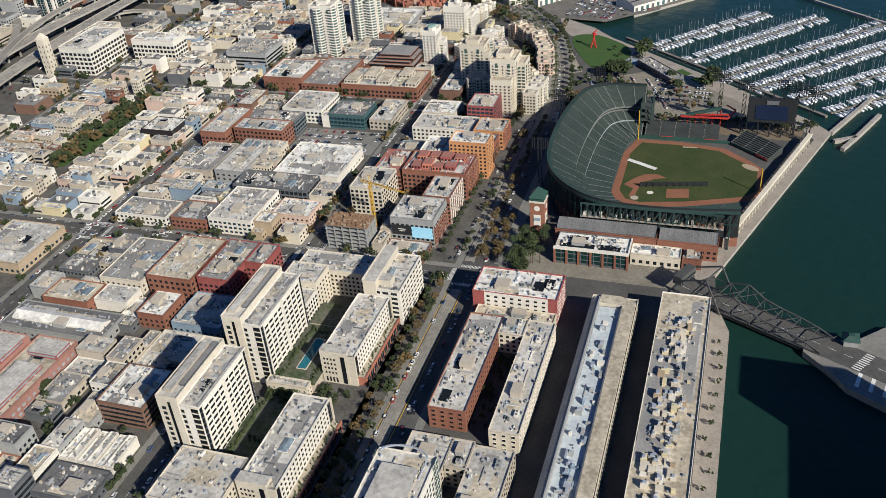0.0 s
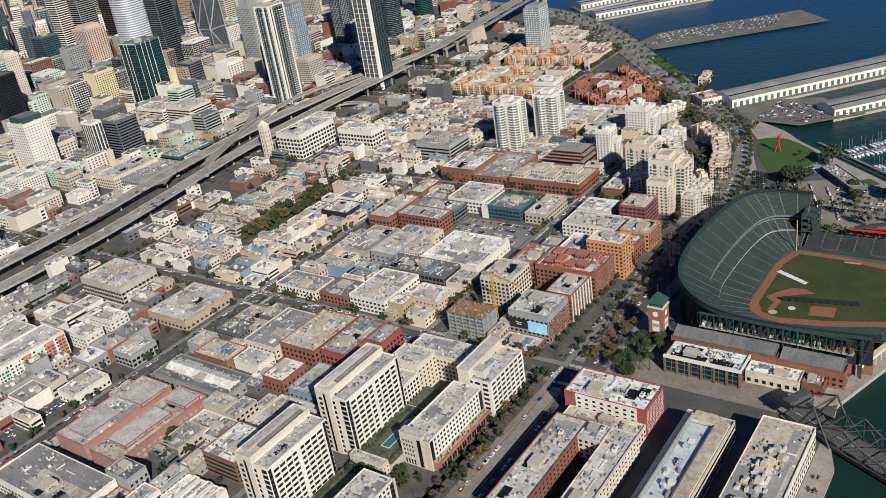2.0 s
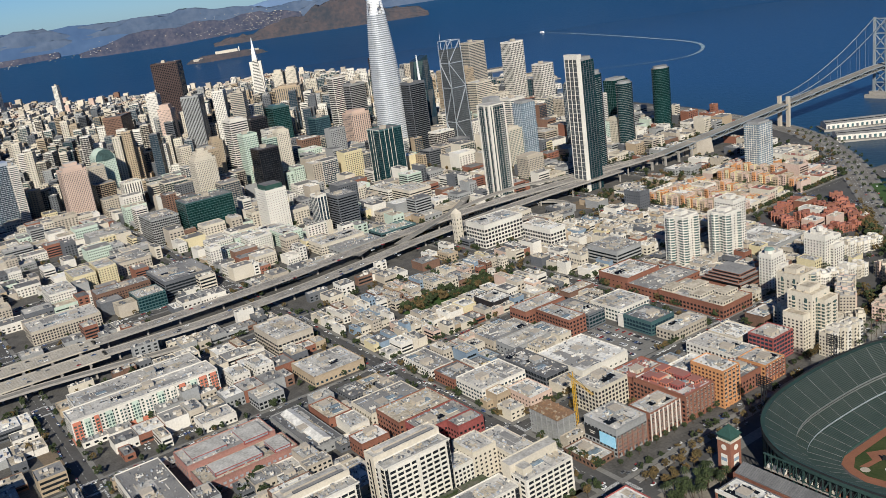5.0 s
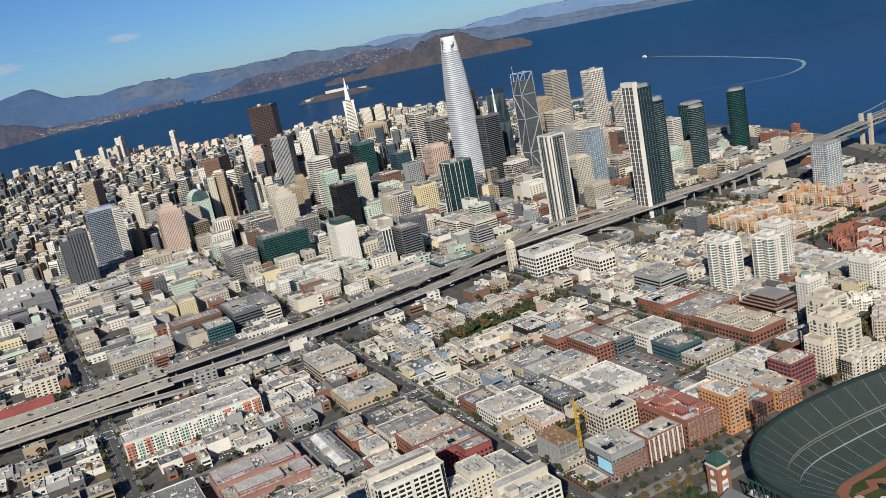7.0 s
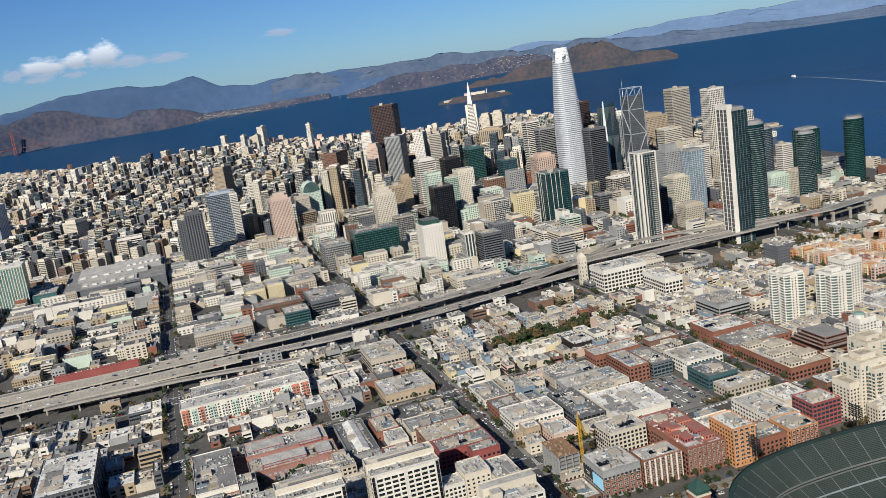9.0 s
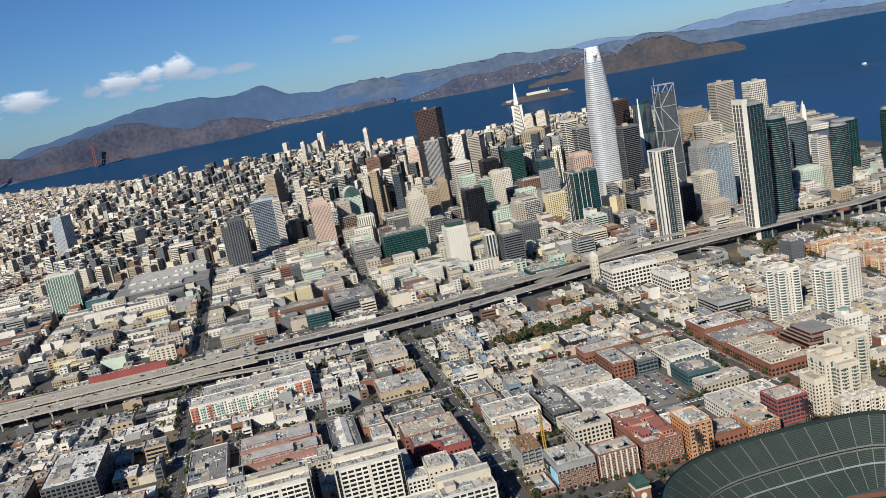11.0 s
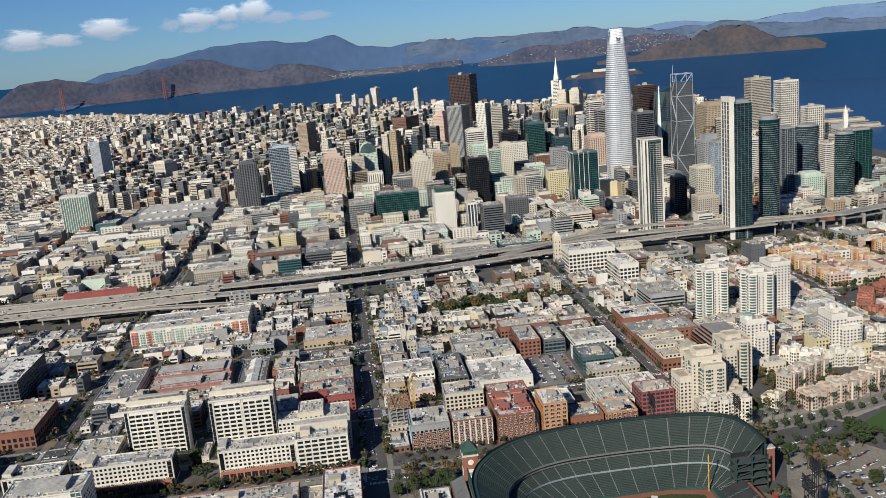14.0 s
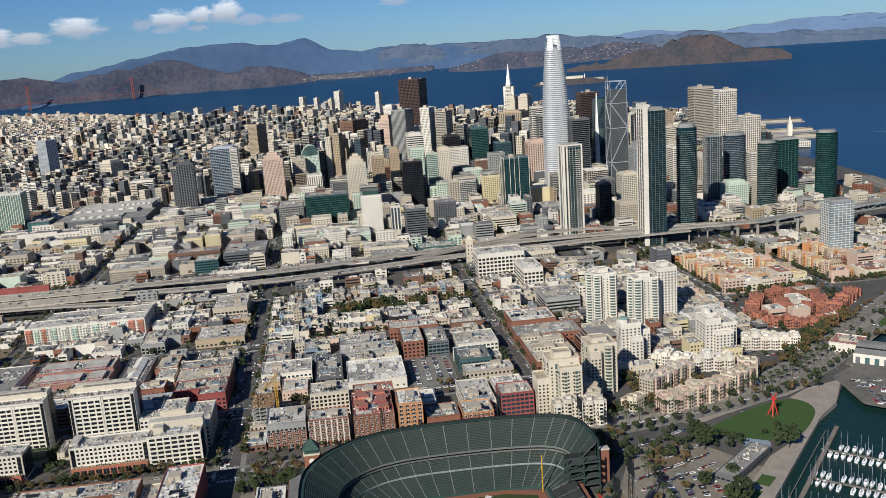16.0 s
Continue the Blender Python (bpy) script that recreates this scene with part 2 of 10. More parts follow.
# ---- mesh helpers ----
class Bag:
    """Gathers vertices and faces, in a frame at (ox, oy, oz) turned by deg, and links them as one mesh."""

    def __init__(self, ox=0.0, oy=0.0, oz=0.0, deg=0.0):
        self.v, self.f, self.m, self.mats = [], [], [], []
        self.o, self.c, self.s = (ox, oy, oz), math.cos(radians(deg)), math.sin(radians(deg))

    def mi(self, material):
        if material not in self.mats:
            self.mats.append(material)
        return self.mats.index(material)

    def pt(self, x, y, z):
        self.v.append((S * (self.o[0] + self.c * x - self.s * y), S * (self.o[1] + self.s * x + self.c * y), S * (self.o[2] + z)))
        return len(self.v) - 1

    def face(self, pts, material):
        self.f.append([self.pt(*p) for p in pts])
        self.m.append(self.mi(material))

    def box(self, x0, x1, y0, y1, z0, z1, material, top=None, bottom=False):
        i = [self.pt(x, y, z) for z in (z0, z1) for x, y in ((x0, y0), (x1, y0), (x1, y1), (x0, y1))]
        k = self.mi(material)
        for a, b in ((0, 1), (1, 2), (2, 3), (3, 0)):
            self.f.append([i[a], i[b], i[b + 4], i[a + 4]])
            self.m.append(k)
        self.f.append([i[4], i[5], i[6], i[7]])
        self.m.append(self.mi(top) if top else k)
        if bottom:
            self.f.append([i[3], i[2], i[1], i[0]])
            self.m.append(k)

    def prism(self, poly, z0, z1, material, top=None, scale=1.0):
        n = len(poly)
        cx, cy = sum(p[0] for p in poly) / n, sum(p[1] for p in poly) / n
        lo = [self.pt(x, y, z0) for x, y in poly]
        hi = [self.pt(cx + (x - cx) * scale, cy + (y - cy) * scale, z1) for x, y in poly]
        k = self.mi(material)
        for a in range(n):
            b = (a + 1) % n
            self.f.append([lo[a], lo[b], hi[b], hi[a]])
            self.m.append(k)
        self.f.append(hi)
        self.m.append(self.mi(top) if top else k)

    def beam(self, p, q, w, material):
        """A square bar from p to q."""
        p, q = Vector(p), Vector(q)
        d = (q - p).normalized()
        side = d.cross(Vector((0, 0, 1)))
        side = (side if side.length > 0.01 else Vector((1, 0, 0))).normalized() * (w / 2)
        up = side.cross(d).normalized() * (w / 2)
        ring = [e + a * side + b * up for e in (p, q) for a, b in ((-1, -1), (1, -1), (1, 1), (-1, 1))]
        i = [self.pt(*r) for r in ring]
        k = self.mi(material)
        for fc in ((0, 1, 5, 4), (1, 2, 6, 5), (2, 3, 7, 6), (3, 0, 4, 7), (3, 2, 1, 0), (4, 5, 6, 7)):
            self.f.append([i[j] for j in fc])
            self.m.append(k)

    def tube(self, pts, w, material):
        """A square bar bent through a line of points."""
        pts = [Vector(p) for p in pts]
        k, rings_ = self.mi(material), []
        for i, p in enumerate(pts):
            d = (pts[min(i + 1, len(pts) - 1)] - pts[max(i - 1, 0)]).normalized()
            side = d.cross(Vector((0, 0, 1)))
            side = (side if side.length > 0.01 else Vector((1, 0, 0))).normalized() * (w / 2)
            up = side.cross(d).normalized() * (w / 2)
            rings_.append([self.pt(*(p + a * side + c * up)) for a, c in ((-1, -1), (1, -1), (1, 1), (-1, 1))])
        for lo, hi in zip(rings_, rings_[1:]):
            for i in range(4):
                self.f.append([lo[i], lo[(i + 1) % 4], hi[(i + 1) % 4], hi[i]])
                self.m.append(k)
        for ring in (rings_[0][::-1], rings_[-1]):
            self.f.append(ring)
            self.m.append(k)

    def link(self, name, parent=None, label="", kind=""):
        me = bpy.data.meshes.new(name)
        me.from_pydata(self.v, [], self.f)
        me.polygons.foreach_set("material_index", self.m)
        for q in self.mats:
            me.materials.append(q)
        me.update()
        ob = new(name, me)
        ob.parent = parent
        return tagged(ob, label, "", "", kind)


def thing(name, x, y, z, label, category, group="", deg=0.0):
    e = new(name)
    e.empty_display_size = 2
    e.matrix_basis = pose(S * x, S * y, S * z, 0, 0, deg)
    return tagged(e, label, category, group)


def rnd(a, b):
    return random.uniform(a, b)


# ---- the far distance is drawn in, seen from the middle of the flight ----
CX, CY, CH, R0, R1, RK = 400.0, 370.0, 338.0, 4800.0, 6150.0, 3000.0


def far(x, y, z):
    dx, dy = x - CX, y - CY
    r = math.hypot(dx, dy)
    if r <= R0:
        return x, y, z
    u = (r - R0) / RK
    k = (R0 + (R1 - R0) * u / (1 + u)) / r
    return CX + dx * k, CY + dy * k, CH + (z - CH) * k


def geo(lat, lon):
    e, n = (lon + 122.3967) * 87950, (lat - 37.78975) * 111000
    return (e - n) / 2 ** 0.5 - 1380, (e + n) / 2 ** 0.5 + 1078


HILLS = [(*geo(la, lo), h, s) for la, lo, h, s in (
    (37.7930, -122.4161, 95, 380), (37.8010, -122.4190, 85, 330), (37.8024, -122.4058, 75, 210), (37.7925, -122.4330, 100, 650),
    (37.7920, -122.4560, 90, 900), (37.7785, -122.4345, 60, 600))]


def rise(x, y):
    z = sum(h * math.exp(-((x - a) ** 2 + (y - b) ** 2) / (2 * s * s)) for a, b, h, s in HILLS)
    return z * min(1, max(0, (-760 - x) / 300))

# ---- water, land, streets ----
def inside(x, y, poly):
    k = False
    for (a, b), (c, d) in zip(poly, poly[1:] + poly[:1]):
        if (b > y) != (d > y) and x < (c - a) * (y - b) / (d - b) + a:
            k = not k
    return k


SHORE_NEAR = [(14, -1300), (14, 462), (4, 492), (2, 522), (84, 756), (70, 776), (3, 841), (-61, 897), (-136, 963), (-160, 992), (-206, 1026), (-290, 1098),
              (-482, 1338), (-600, 1450), (-790, 1590), (-1100, 1680), (-1400, 1720), (-1700, 1745)]
SHORE_FAR = [(-2100, 1830), (-2700, 1920), (-3180, 1930), (-3700, 1760), (-4080, 1250), (-4380, 800), (-4600, 480), (-5000, 0),
             (-5400, -380), (-6400, -1150), (-7500, -2000), (-7980, -2330), (-8300, -2700), (-8600, -3600), (-8000, -6500), (-1700, -6500)]

b = Bag()
rings = [0.0, 300, 700, 1200, 1800, 2500, 3200, 4000, 4800] + [4800 * 1.045 ** i for i in range(1, 48)]
N = 360
rows_ = []
for r in rings:
    rows_.append([b.pt(*far(CX + r * math.cos(2 * math.pi * i / N), CY + r * math.sin(2 * math.pi * i / N), -3.0)) for i in range(N)])
for lo, hi in zip(rows_, rows_[1:]):
    for i in range(N):
        j = (i + 1) % N
        b.f.append([lo[i], hi[i], hi[j], lo[j]])
        b.m.append(b.mi(WATER))
water = b.link("water", None, "dark green and blue bay water with small ripples", "structure")

b = Bag()
poly = SHORE_NEAR + [(-1700, -1300)]
b.face([(x, y, 0.0) for x, y in poly], ASPHALT)
for (x0, y0), (x1, y1) in zip(SHORE_NEAR, SHORE_NEAR[1:]):
    b.face([(x0, y0, -4), (x1, y1, -4), (x1, y1, 0), (x0, y0, 0)], PIERCONC)
tagged(b.link("ground", None, "grey asphalt city ground with a concrete sea wall", "structure"))

b = Bag()
shore_all = SHORE_NEAR + SHORE_FAR
STEP = 70
xs = [-1600 - STEP * i for i in range(104)]
ys = [2010 - STEP * i for i in range(120)]
idx = {}
for x in xs:
    for y in ys:
        if inside(x, y, shore_all) or inside(x + STEP, y, shore_all):
            idx[x, y] = b.pt(*far(x, y, rise(x, y) + 0.3))
        else:
            idx[x, y] = b.pt(*far(x, y, -9))
for x, x2 in zip(xs, xs[1:]):
    for y, y2 in zip(ys, ys[1:]):
        b.f.append([idx[x, y], idx[x2, y], idx[x2, y2], idx[x, y2]])
        # Far ground is paler: haze's loss of contrast put into the colour.
        b.m.append(b.mi(CONCRETE if x < -2100 else ASPHALT))
b.link("ground_north", None, "hilly city ground with grey streets", "structure")

b = Bag()
south = [(900, -600), (900, 300), (260, 405), (124, 474), (100, 455), (106, 425), (118, 405), (124, 370), (124, -600)]
b.face([(x, y, 0.3) for x, y in south], ASPHALT)
for (x0, y0), (x1, y1) in zip(south[2:], south[3:]):
    b.face([(x0, y0, -4), (x1, y1, -4), (x1, y1, 0.3), (x0, y0, 0.3)], PIERCONC)
b.link("ground_south", None, "grey asphalt south bank of the channel", "structure")

# street grid: centre lines
XS = [-165, -288, -479, -674, -867, -1060, -1253, -1446, -1632]
YS = [-1180, -903, -626, -349, -72, 205, 487, 757, 1034, 1172, 1310, 1450, 1590]
KERB = 0.16
BLOCKS = []
for xa, xb in zip(XS, XS[1:]):
    for ya, yb in zip(YS, YS[1:]):
        x0, x1, y0, y1 = xb + 8, xa - 8, ya + 8, yb - 8
        if not all(inside(px_, py_, SHORE_NEAR + [(-1800, 1745), (-1800, -1300)]) for px_, py_ in ((x0, y0), (x1, y0), (x1, y1), (x0, y1))):
            continue
        BLOCKS.append((x0 + 4.5, x1 - 4.5, y0 + 4.5, y1 - 4.5))
        b = Bag()
        b.box(x0, x1, y0, y1, -0.2, KERB, CONCRETE)
        # Yard darker than the pavement: shade between buildings put into its colour.
        b.face([(x0 + 4.5, y0 + 4.5, KERB + 0.01), (x1 - 4.5, y0 + 4.5, KERB + 0.01), (x1 - 4.5, y1 - 4.5, KERB + 0.01), (x0 + 4.5, y1 - 4.5, KERB + 0.01)], YARD)
        b.link("pavement", None, "grey concrete pavement of a city block", "structure")

# lane lines, crosswalks
b = Bag()
for x in XS[:8]:
    for y in range(-1180, 1600, 9):
        if inside(x, y, poly) and inside(x, y + 60, poly):
            b.face([(x - 0.12, y, 0.012), (x + 0.12, y, 0.012), (x + 0.12, y + 4, 0.012), (x - 0.12, y + 4, 0.012)], WHITEPAINT)
for y in YS:
    for x in range(-1700, -190, 9):
        if inside(x, y, poly):
            b.face([(x, y - 0.12, 0.012), (x + 4, y - 0.12, 0.012), (x + 4, y + 0.12, 0.012), (x, y + 0.12, 0.012)], WHITEPAINT)
for x in XS[:5]:
    for y in YS[2:9]:
        if not inside(x, y + 40, poly):
            continue
        for sx in (-1, 1):
            for k in range(-7, 8):
                b.face([(x + sx * 11 - 1.6, y + k - 0.28, 0.014), (x + sx * 11 + 1.6, y + k - 0.28, 0.014), (x + sx * 11 + 1.6, y + k + 0.28, 0.014), (x + sx * 11 - 1.6, y + k + 0.28, 0.014)], WHITEPAINT)
                b.face([(x + k - 0.28, y + sx * 11 - 1.6, 0.016), (x + k + 0.28, y + sx * 11 - 1.6, 0.016), (x + k + 0.28, y + sx * 11 + 1.6, 0.016), (x + k - 0.28, y + sx * 11 + 1.6, 0.016)], WHITEPAINT)
b.link("road_marking", None, "worn white lane lines and striped crosswalks", "structure")


def in_view(x, y):
    """Whether a place lies in the stretch of city that the flight overlooks."""
    return y > 330 - 0.47 * (470 - x)

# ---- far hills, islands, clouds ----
# Distance haze is put into these base colours as blue, grey and paleness.
MARIN = mat("haze_brown_headland", (0.088, 0.084, 0.108), 1.0, (0.032, 0.044, 0.078), 0.007, 0.045)
TAM = mat("haze_blue_ridge", (0.060, 0.105, 0.19), 1.0, (0.045, 0.085, 0.165), 0.004, 0.02)
EASTHILLS = mat("haze_pale_ridge", (0.12, 0.185, 0.30), 1.0, (0.10, 0.16, 0.265), 0.003, 0.02)
MIDHILLS = mat("haze_grey_ridge", (0.085, 0.115, 0.17), 1.0, (0.055, 0.085, 0.14), 0.006, 0.03)
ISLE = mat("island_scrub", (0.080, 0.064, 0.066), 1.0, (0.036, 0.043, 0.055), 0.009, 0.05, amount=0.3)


def ridge(name, line, width, material, label, seed=0, rough=0.1, step=150, wav=900, push=1.0):
    """A range of hills along a line of (x, y, height): a height field whose crest and flanks are broken by noise."""
    b = Bag()
    line = [(CX + (x - CX) * push, CY + (y - CY) * push, h) for x, y, h in line]
    spine = []
    for (x0, y0, h0), (x1, y1, h1) in zip(line, line[1:]):
        n = max(2, int(math.hypot(x1 - x0, y1 - y0) / step))
        for i in range(n):
            t = i / n
            u = t * t * (3 - 2 * t)
            spine.append((x0 + (x1 - x0) * t, y0 + (y1 - y0) * t, h0 + (h1 - h0) * (t * 0.5 + u * 0.5)))
    spine.append(line[-1])
    K = 16
    grid = []
    for i, (x, y, h) in enumerate(spine):
        out = Vector((x - CX, y - CY)).normalized()
        row = []
        for k in range(-K, K + 1):
            s = k / K
            px, py = x + out.x * s * width, y + out.y * s * width
            nz = noise.fractal((px / wav + seed, py / wav, seed), 0.8, 2.1, 6)
            fall = max(0.0, 1 - abs(s) ** 1.1)
            z = h * fall * (1 + rough * nz) + rough * nz * 160 * fall * abs(s) * 2 if abs(k) < K else -20
            row.append(b.pt(*far(px, py, max(z, 0.3 * h * fall) - 6)))
        grid.append(row)
    for r, r2 in zip(grid, grid[1:]):
        for k in range(2 * K):
            b.f.append([r[k], r2[k], r2[k + 1], r[k + 1]])
            b.m.append(b.mi(material))
    ob = b.link(name, None, label, "structure")
    ob.data.polygons.foreach_set("use_smooth", [True] * len(ob.data.polygons))
    return ob


ridge("backdrop_ridge", [(-12600, -3300, 60), (-14140, -2830, 320), (-16290, -2290, 500), (-17890, -1660, 606), (-19490, -510, 660), (-20020, 210, 600), (-20020, 850, 705), (-19500, 1440, 460), (-18470, 1910, 330), (-17410, 2450, 376), (-17330, 3110, 330), (-17260, 3550, 384), (-17000, 4600, 330), (-16600, 5600, 200)], 4200, TAM, "mountain ridge beyond the bay in haze blue", 1, 0.16, 150, 1900)
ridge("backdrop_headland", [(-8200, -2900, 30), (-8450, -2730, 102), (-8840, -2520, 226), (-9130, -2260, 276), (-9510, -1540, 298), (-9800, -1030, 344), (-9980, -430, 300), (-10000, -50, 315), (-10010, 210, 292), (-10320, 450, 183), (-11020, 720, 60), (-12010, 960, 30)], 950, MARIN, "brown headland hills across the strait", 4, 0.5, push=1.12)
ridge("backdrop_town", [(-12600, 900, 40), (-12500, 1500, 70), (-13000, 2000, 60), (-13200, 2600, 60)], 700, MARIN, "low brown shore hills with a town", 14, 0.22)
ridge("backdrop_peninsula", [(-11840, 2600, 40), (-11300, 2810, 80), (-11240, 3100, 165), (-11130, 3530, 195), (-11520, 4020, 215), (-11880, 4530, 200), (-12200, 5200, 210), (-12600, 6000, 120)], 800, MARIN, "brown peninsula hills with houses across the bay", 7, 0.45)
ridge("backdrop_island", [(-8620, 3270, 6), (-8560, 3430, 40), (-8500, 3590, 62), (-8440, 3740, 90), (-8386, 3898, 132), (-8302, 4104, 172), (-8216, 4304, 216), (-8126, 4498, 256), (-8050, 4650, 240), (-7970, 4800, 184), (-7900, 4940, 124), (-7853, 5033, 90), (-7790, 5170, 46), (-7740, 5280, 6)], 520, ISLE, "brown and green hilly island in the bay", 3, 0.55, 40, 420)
ridge("backdrop_mid_ridge", [(-16500, 2100, 330), (-16348, 2971, 400), (-16170, 3959, 290), (-16051, 4479, 350), (-15832, 5286, 330), (-15580, 6065, 320), (-15370, 6630, 250), (-15025, 7449, 275), (-14608, 8306, 215), (-14344, 8791, 150), (-14162, 9105, 185), (-13885, 9557, 140), (-13564, 10044, 120), (-13000, 10900, 90), (-12000, 12300, 100), (-10800, 13500, 130), (-9400, 14700, 90), (-7600, 15900, 110), (-5600, 16800, 60)], 2600, MIDHILLS, "hills behind the island in haze blue-grey", 21, 0.5, 130, 900)
ridge("backdrop_far_ridge", [(-25800, 6690, 260), (-25200, 8400, 250), (-24500, 10400, 300), (-23811, 12263, 230), (-23400, 13100, 290), (-23051, 13710, 270), (-22761, 14211, 372), (-22321, 14928, 390), (-21872, 15610, 400), (-20570, 17420, 330), (-17000, 21000, 330), (-12500, 24500, 380), (-7000, 27000, 330), (-2000, 28000, 300)], 4000, EASTHILLS, "hills on the horizon in pale haze blue", 12, 0.5, 250, 1700)


def scatter_houses(name, cx, cy, sx, sy, n, zmax, label):
    b = Bag()
    for i in range(n):
        x, y = cx + random.gauss(0, sx), cy + random.gauss(0, sy)
        z = abs(random.gauss(0, 1)) * zmax
        w, h = rnd(3.5, 7.5), rnd(4, 8)
        p = [far(x + a * w, y + c * w, z + e) for e in (0, h) for a, c in ((-1, -1), (1, -1), (1, 1), (-1, 1))]
        i0 = [b.pt(*q) for q in p]
        # Mostly grey walls: the dulling by distance haze is put into the colour.
        k = b.mi(random.choice((W["beige"], W["grey"], W["slate"], W["grey"])))
        for fc in ((0, 1, 5, 4), (1, 2, 6, 5), (2, 3, 7, 6), (3, 0, 4, 7), (4, 5, 6, 7)):
            b.f.append([i0[j] for j in fc])
            b.m.append(k)
    b.link(name, None, label, "stuff")["category"] = "houses"


scatter_houses("far_houses", -11700, 950, 500, 420, 420, 34, "pale hillside houses of a town across the bay")
scatter_houses("far_houses", -11700, 4800, 160, 300, 420, 95, "pale houses scattered over a far hillside")
scatter_houses("far_houses", -11150, 3500, 260, 560, 420, 55, "pale hillside houses on the far peninsula")

# island with the old prison
ax, ay = geo(37.8267, -122.4230)
ay += 105
isle = thing("prison_island", *far(ax, ay, -3), "rocky island with pale prison blocks and a lighthouse", "island")


def far_part(name, parent, shapes, label=""):
    b = Bag()
    for poly_, z0, z1, s, material in shapes:
        n = len(poly_)
        mx, my = sum(p[0] for p in poly_) / n, sum(p[1] for p in poly_) / n
        lo = [Vector(far(x, y, z0)) - parent.location / S for x, y in poly_]
        hi = [Vector(far(mx + (x - mx) * s, my + (y - my) * s, z1)) - parent.location / S for x, y in poly_]
        b_lo, b_hi = [b.pt(*p) for p in lo], [b.pt(*p) for p in hi]
        for i in range(n):
            j = (i + 1) % n
            b.f.append([b_lo[i], b_lo[j], b_hi[j], b_hi[i]])
            b.m.append(b.mi(material))
        b.f.append(b_hi)
        b.m.append(b.mi(material))
    return b.link(name, parent, label)


def oval(x, y, a, c, deg, n=14, wob=0.0):
    q = radians(deg)
    out = []
    for i in range(n):
        t = 2 * math.pi * i / n
        k = 1 + wob * math.sin(3 * t + 1) + wob * math.sin(5 * t)
        u, v = a * k * math.cos(t), c * k * math.sin(t)
        out.append((x + u * math.cos(q) - v * math.sin(q), y + u * math.sin(q) + v * math.cos(q)))
    return out


def rect(x, y, a, c, deg=0):
    q = radians(deg)
    return [(x + u * math.cos(q) - v * math.sin(q), y + u * math.sin(q) + v * math.cos(q)) for u, v in ((-a, -c), (a, -c), (a, c), (-a, c))]


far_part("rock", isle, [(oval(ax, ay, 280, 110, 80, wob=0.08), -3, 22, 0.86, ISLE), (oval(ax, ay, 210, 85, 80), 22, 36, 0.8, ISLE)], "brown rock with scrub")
far_part("cell_house", isle, [(rect(ax, ay + 10, 22, 75), 34, 54, 1, W["cream"])])
far_part("barrack", isle, [(rect(ax + 25, ay + 190, 14, 45), 14, 34, 1, W["beige"])])
far_part("powerhouse", isle, [(rect(ax, ay - 200, 14, 30), 10, 26, 1, W["beige"])])
far_part("lighthouse", isle, [(oval(ax + 26, ay + 95, 4, 4, 0, 8), 34, 66, 0.7, W["white"])])

# suspension bridge over the strait, far off
gs, gn = geo(37.8145, -122.4777), geo(37.8256, -122.4791)
gg = thing("suspension_bridge", *far(*gs, -3), "far red-orange suspension bridge over the strait", "bridge")
INTL = mat("red_lead_paint", (0.22, 0.07, 0.065), 0.7)
gd = Vector((gn[0] - gs[0], gn[1] - gs[1])).normalized()


def gg_bar(name, segs, w):
    b = Bag()
    for p, q in segs:
        b.beam(Vector(far(*p)) - gg.location / S, Vector(far(*q)) - gg.location / S, w, INTL)
    b.link(name, gg)


def gg_at(s, z, o=0):
    return (gs[0] + gd.x * s - gd.y * o, gs[1] + gd.y * s + gd.x * o, z)


L_GG = math.hypot(gn[0] - gs[0], gn[1] - gs[1])
for s in (0, L_GG):
    gg_bar("tower", [(gg_at(s, 0, o), gg_at(s, 227, o)) for o in (-14, 14)] + [(gg_at(s, z, -14), gg_at(s, z, 14)) for z in (80, 120, 160, 195, 222)], 4.5)
gg_bar("deck", [(gg_at(-340 + i * 100, 68), gg_at(-240 + i * 100, 68)) for i in range(20)], 3)
for o in (-14, 14):
    cab = [gg_at(L_GG * i / 16, 76 + 148 * (i / 8 - 1) ** 2, o) for i in range(17)]
    gg_bar("cable", list(zip(cab, cab[1:])) + [(gg_at(-340, 70, o), cab[0]), (cab[-1], gg_at(L_GG + 340, 70, o))], 0.8)

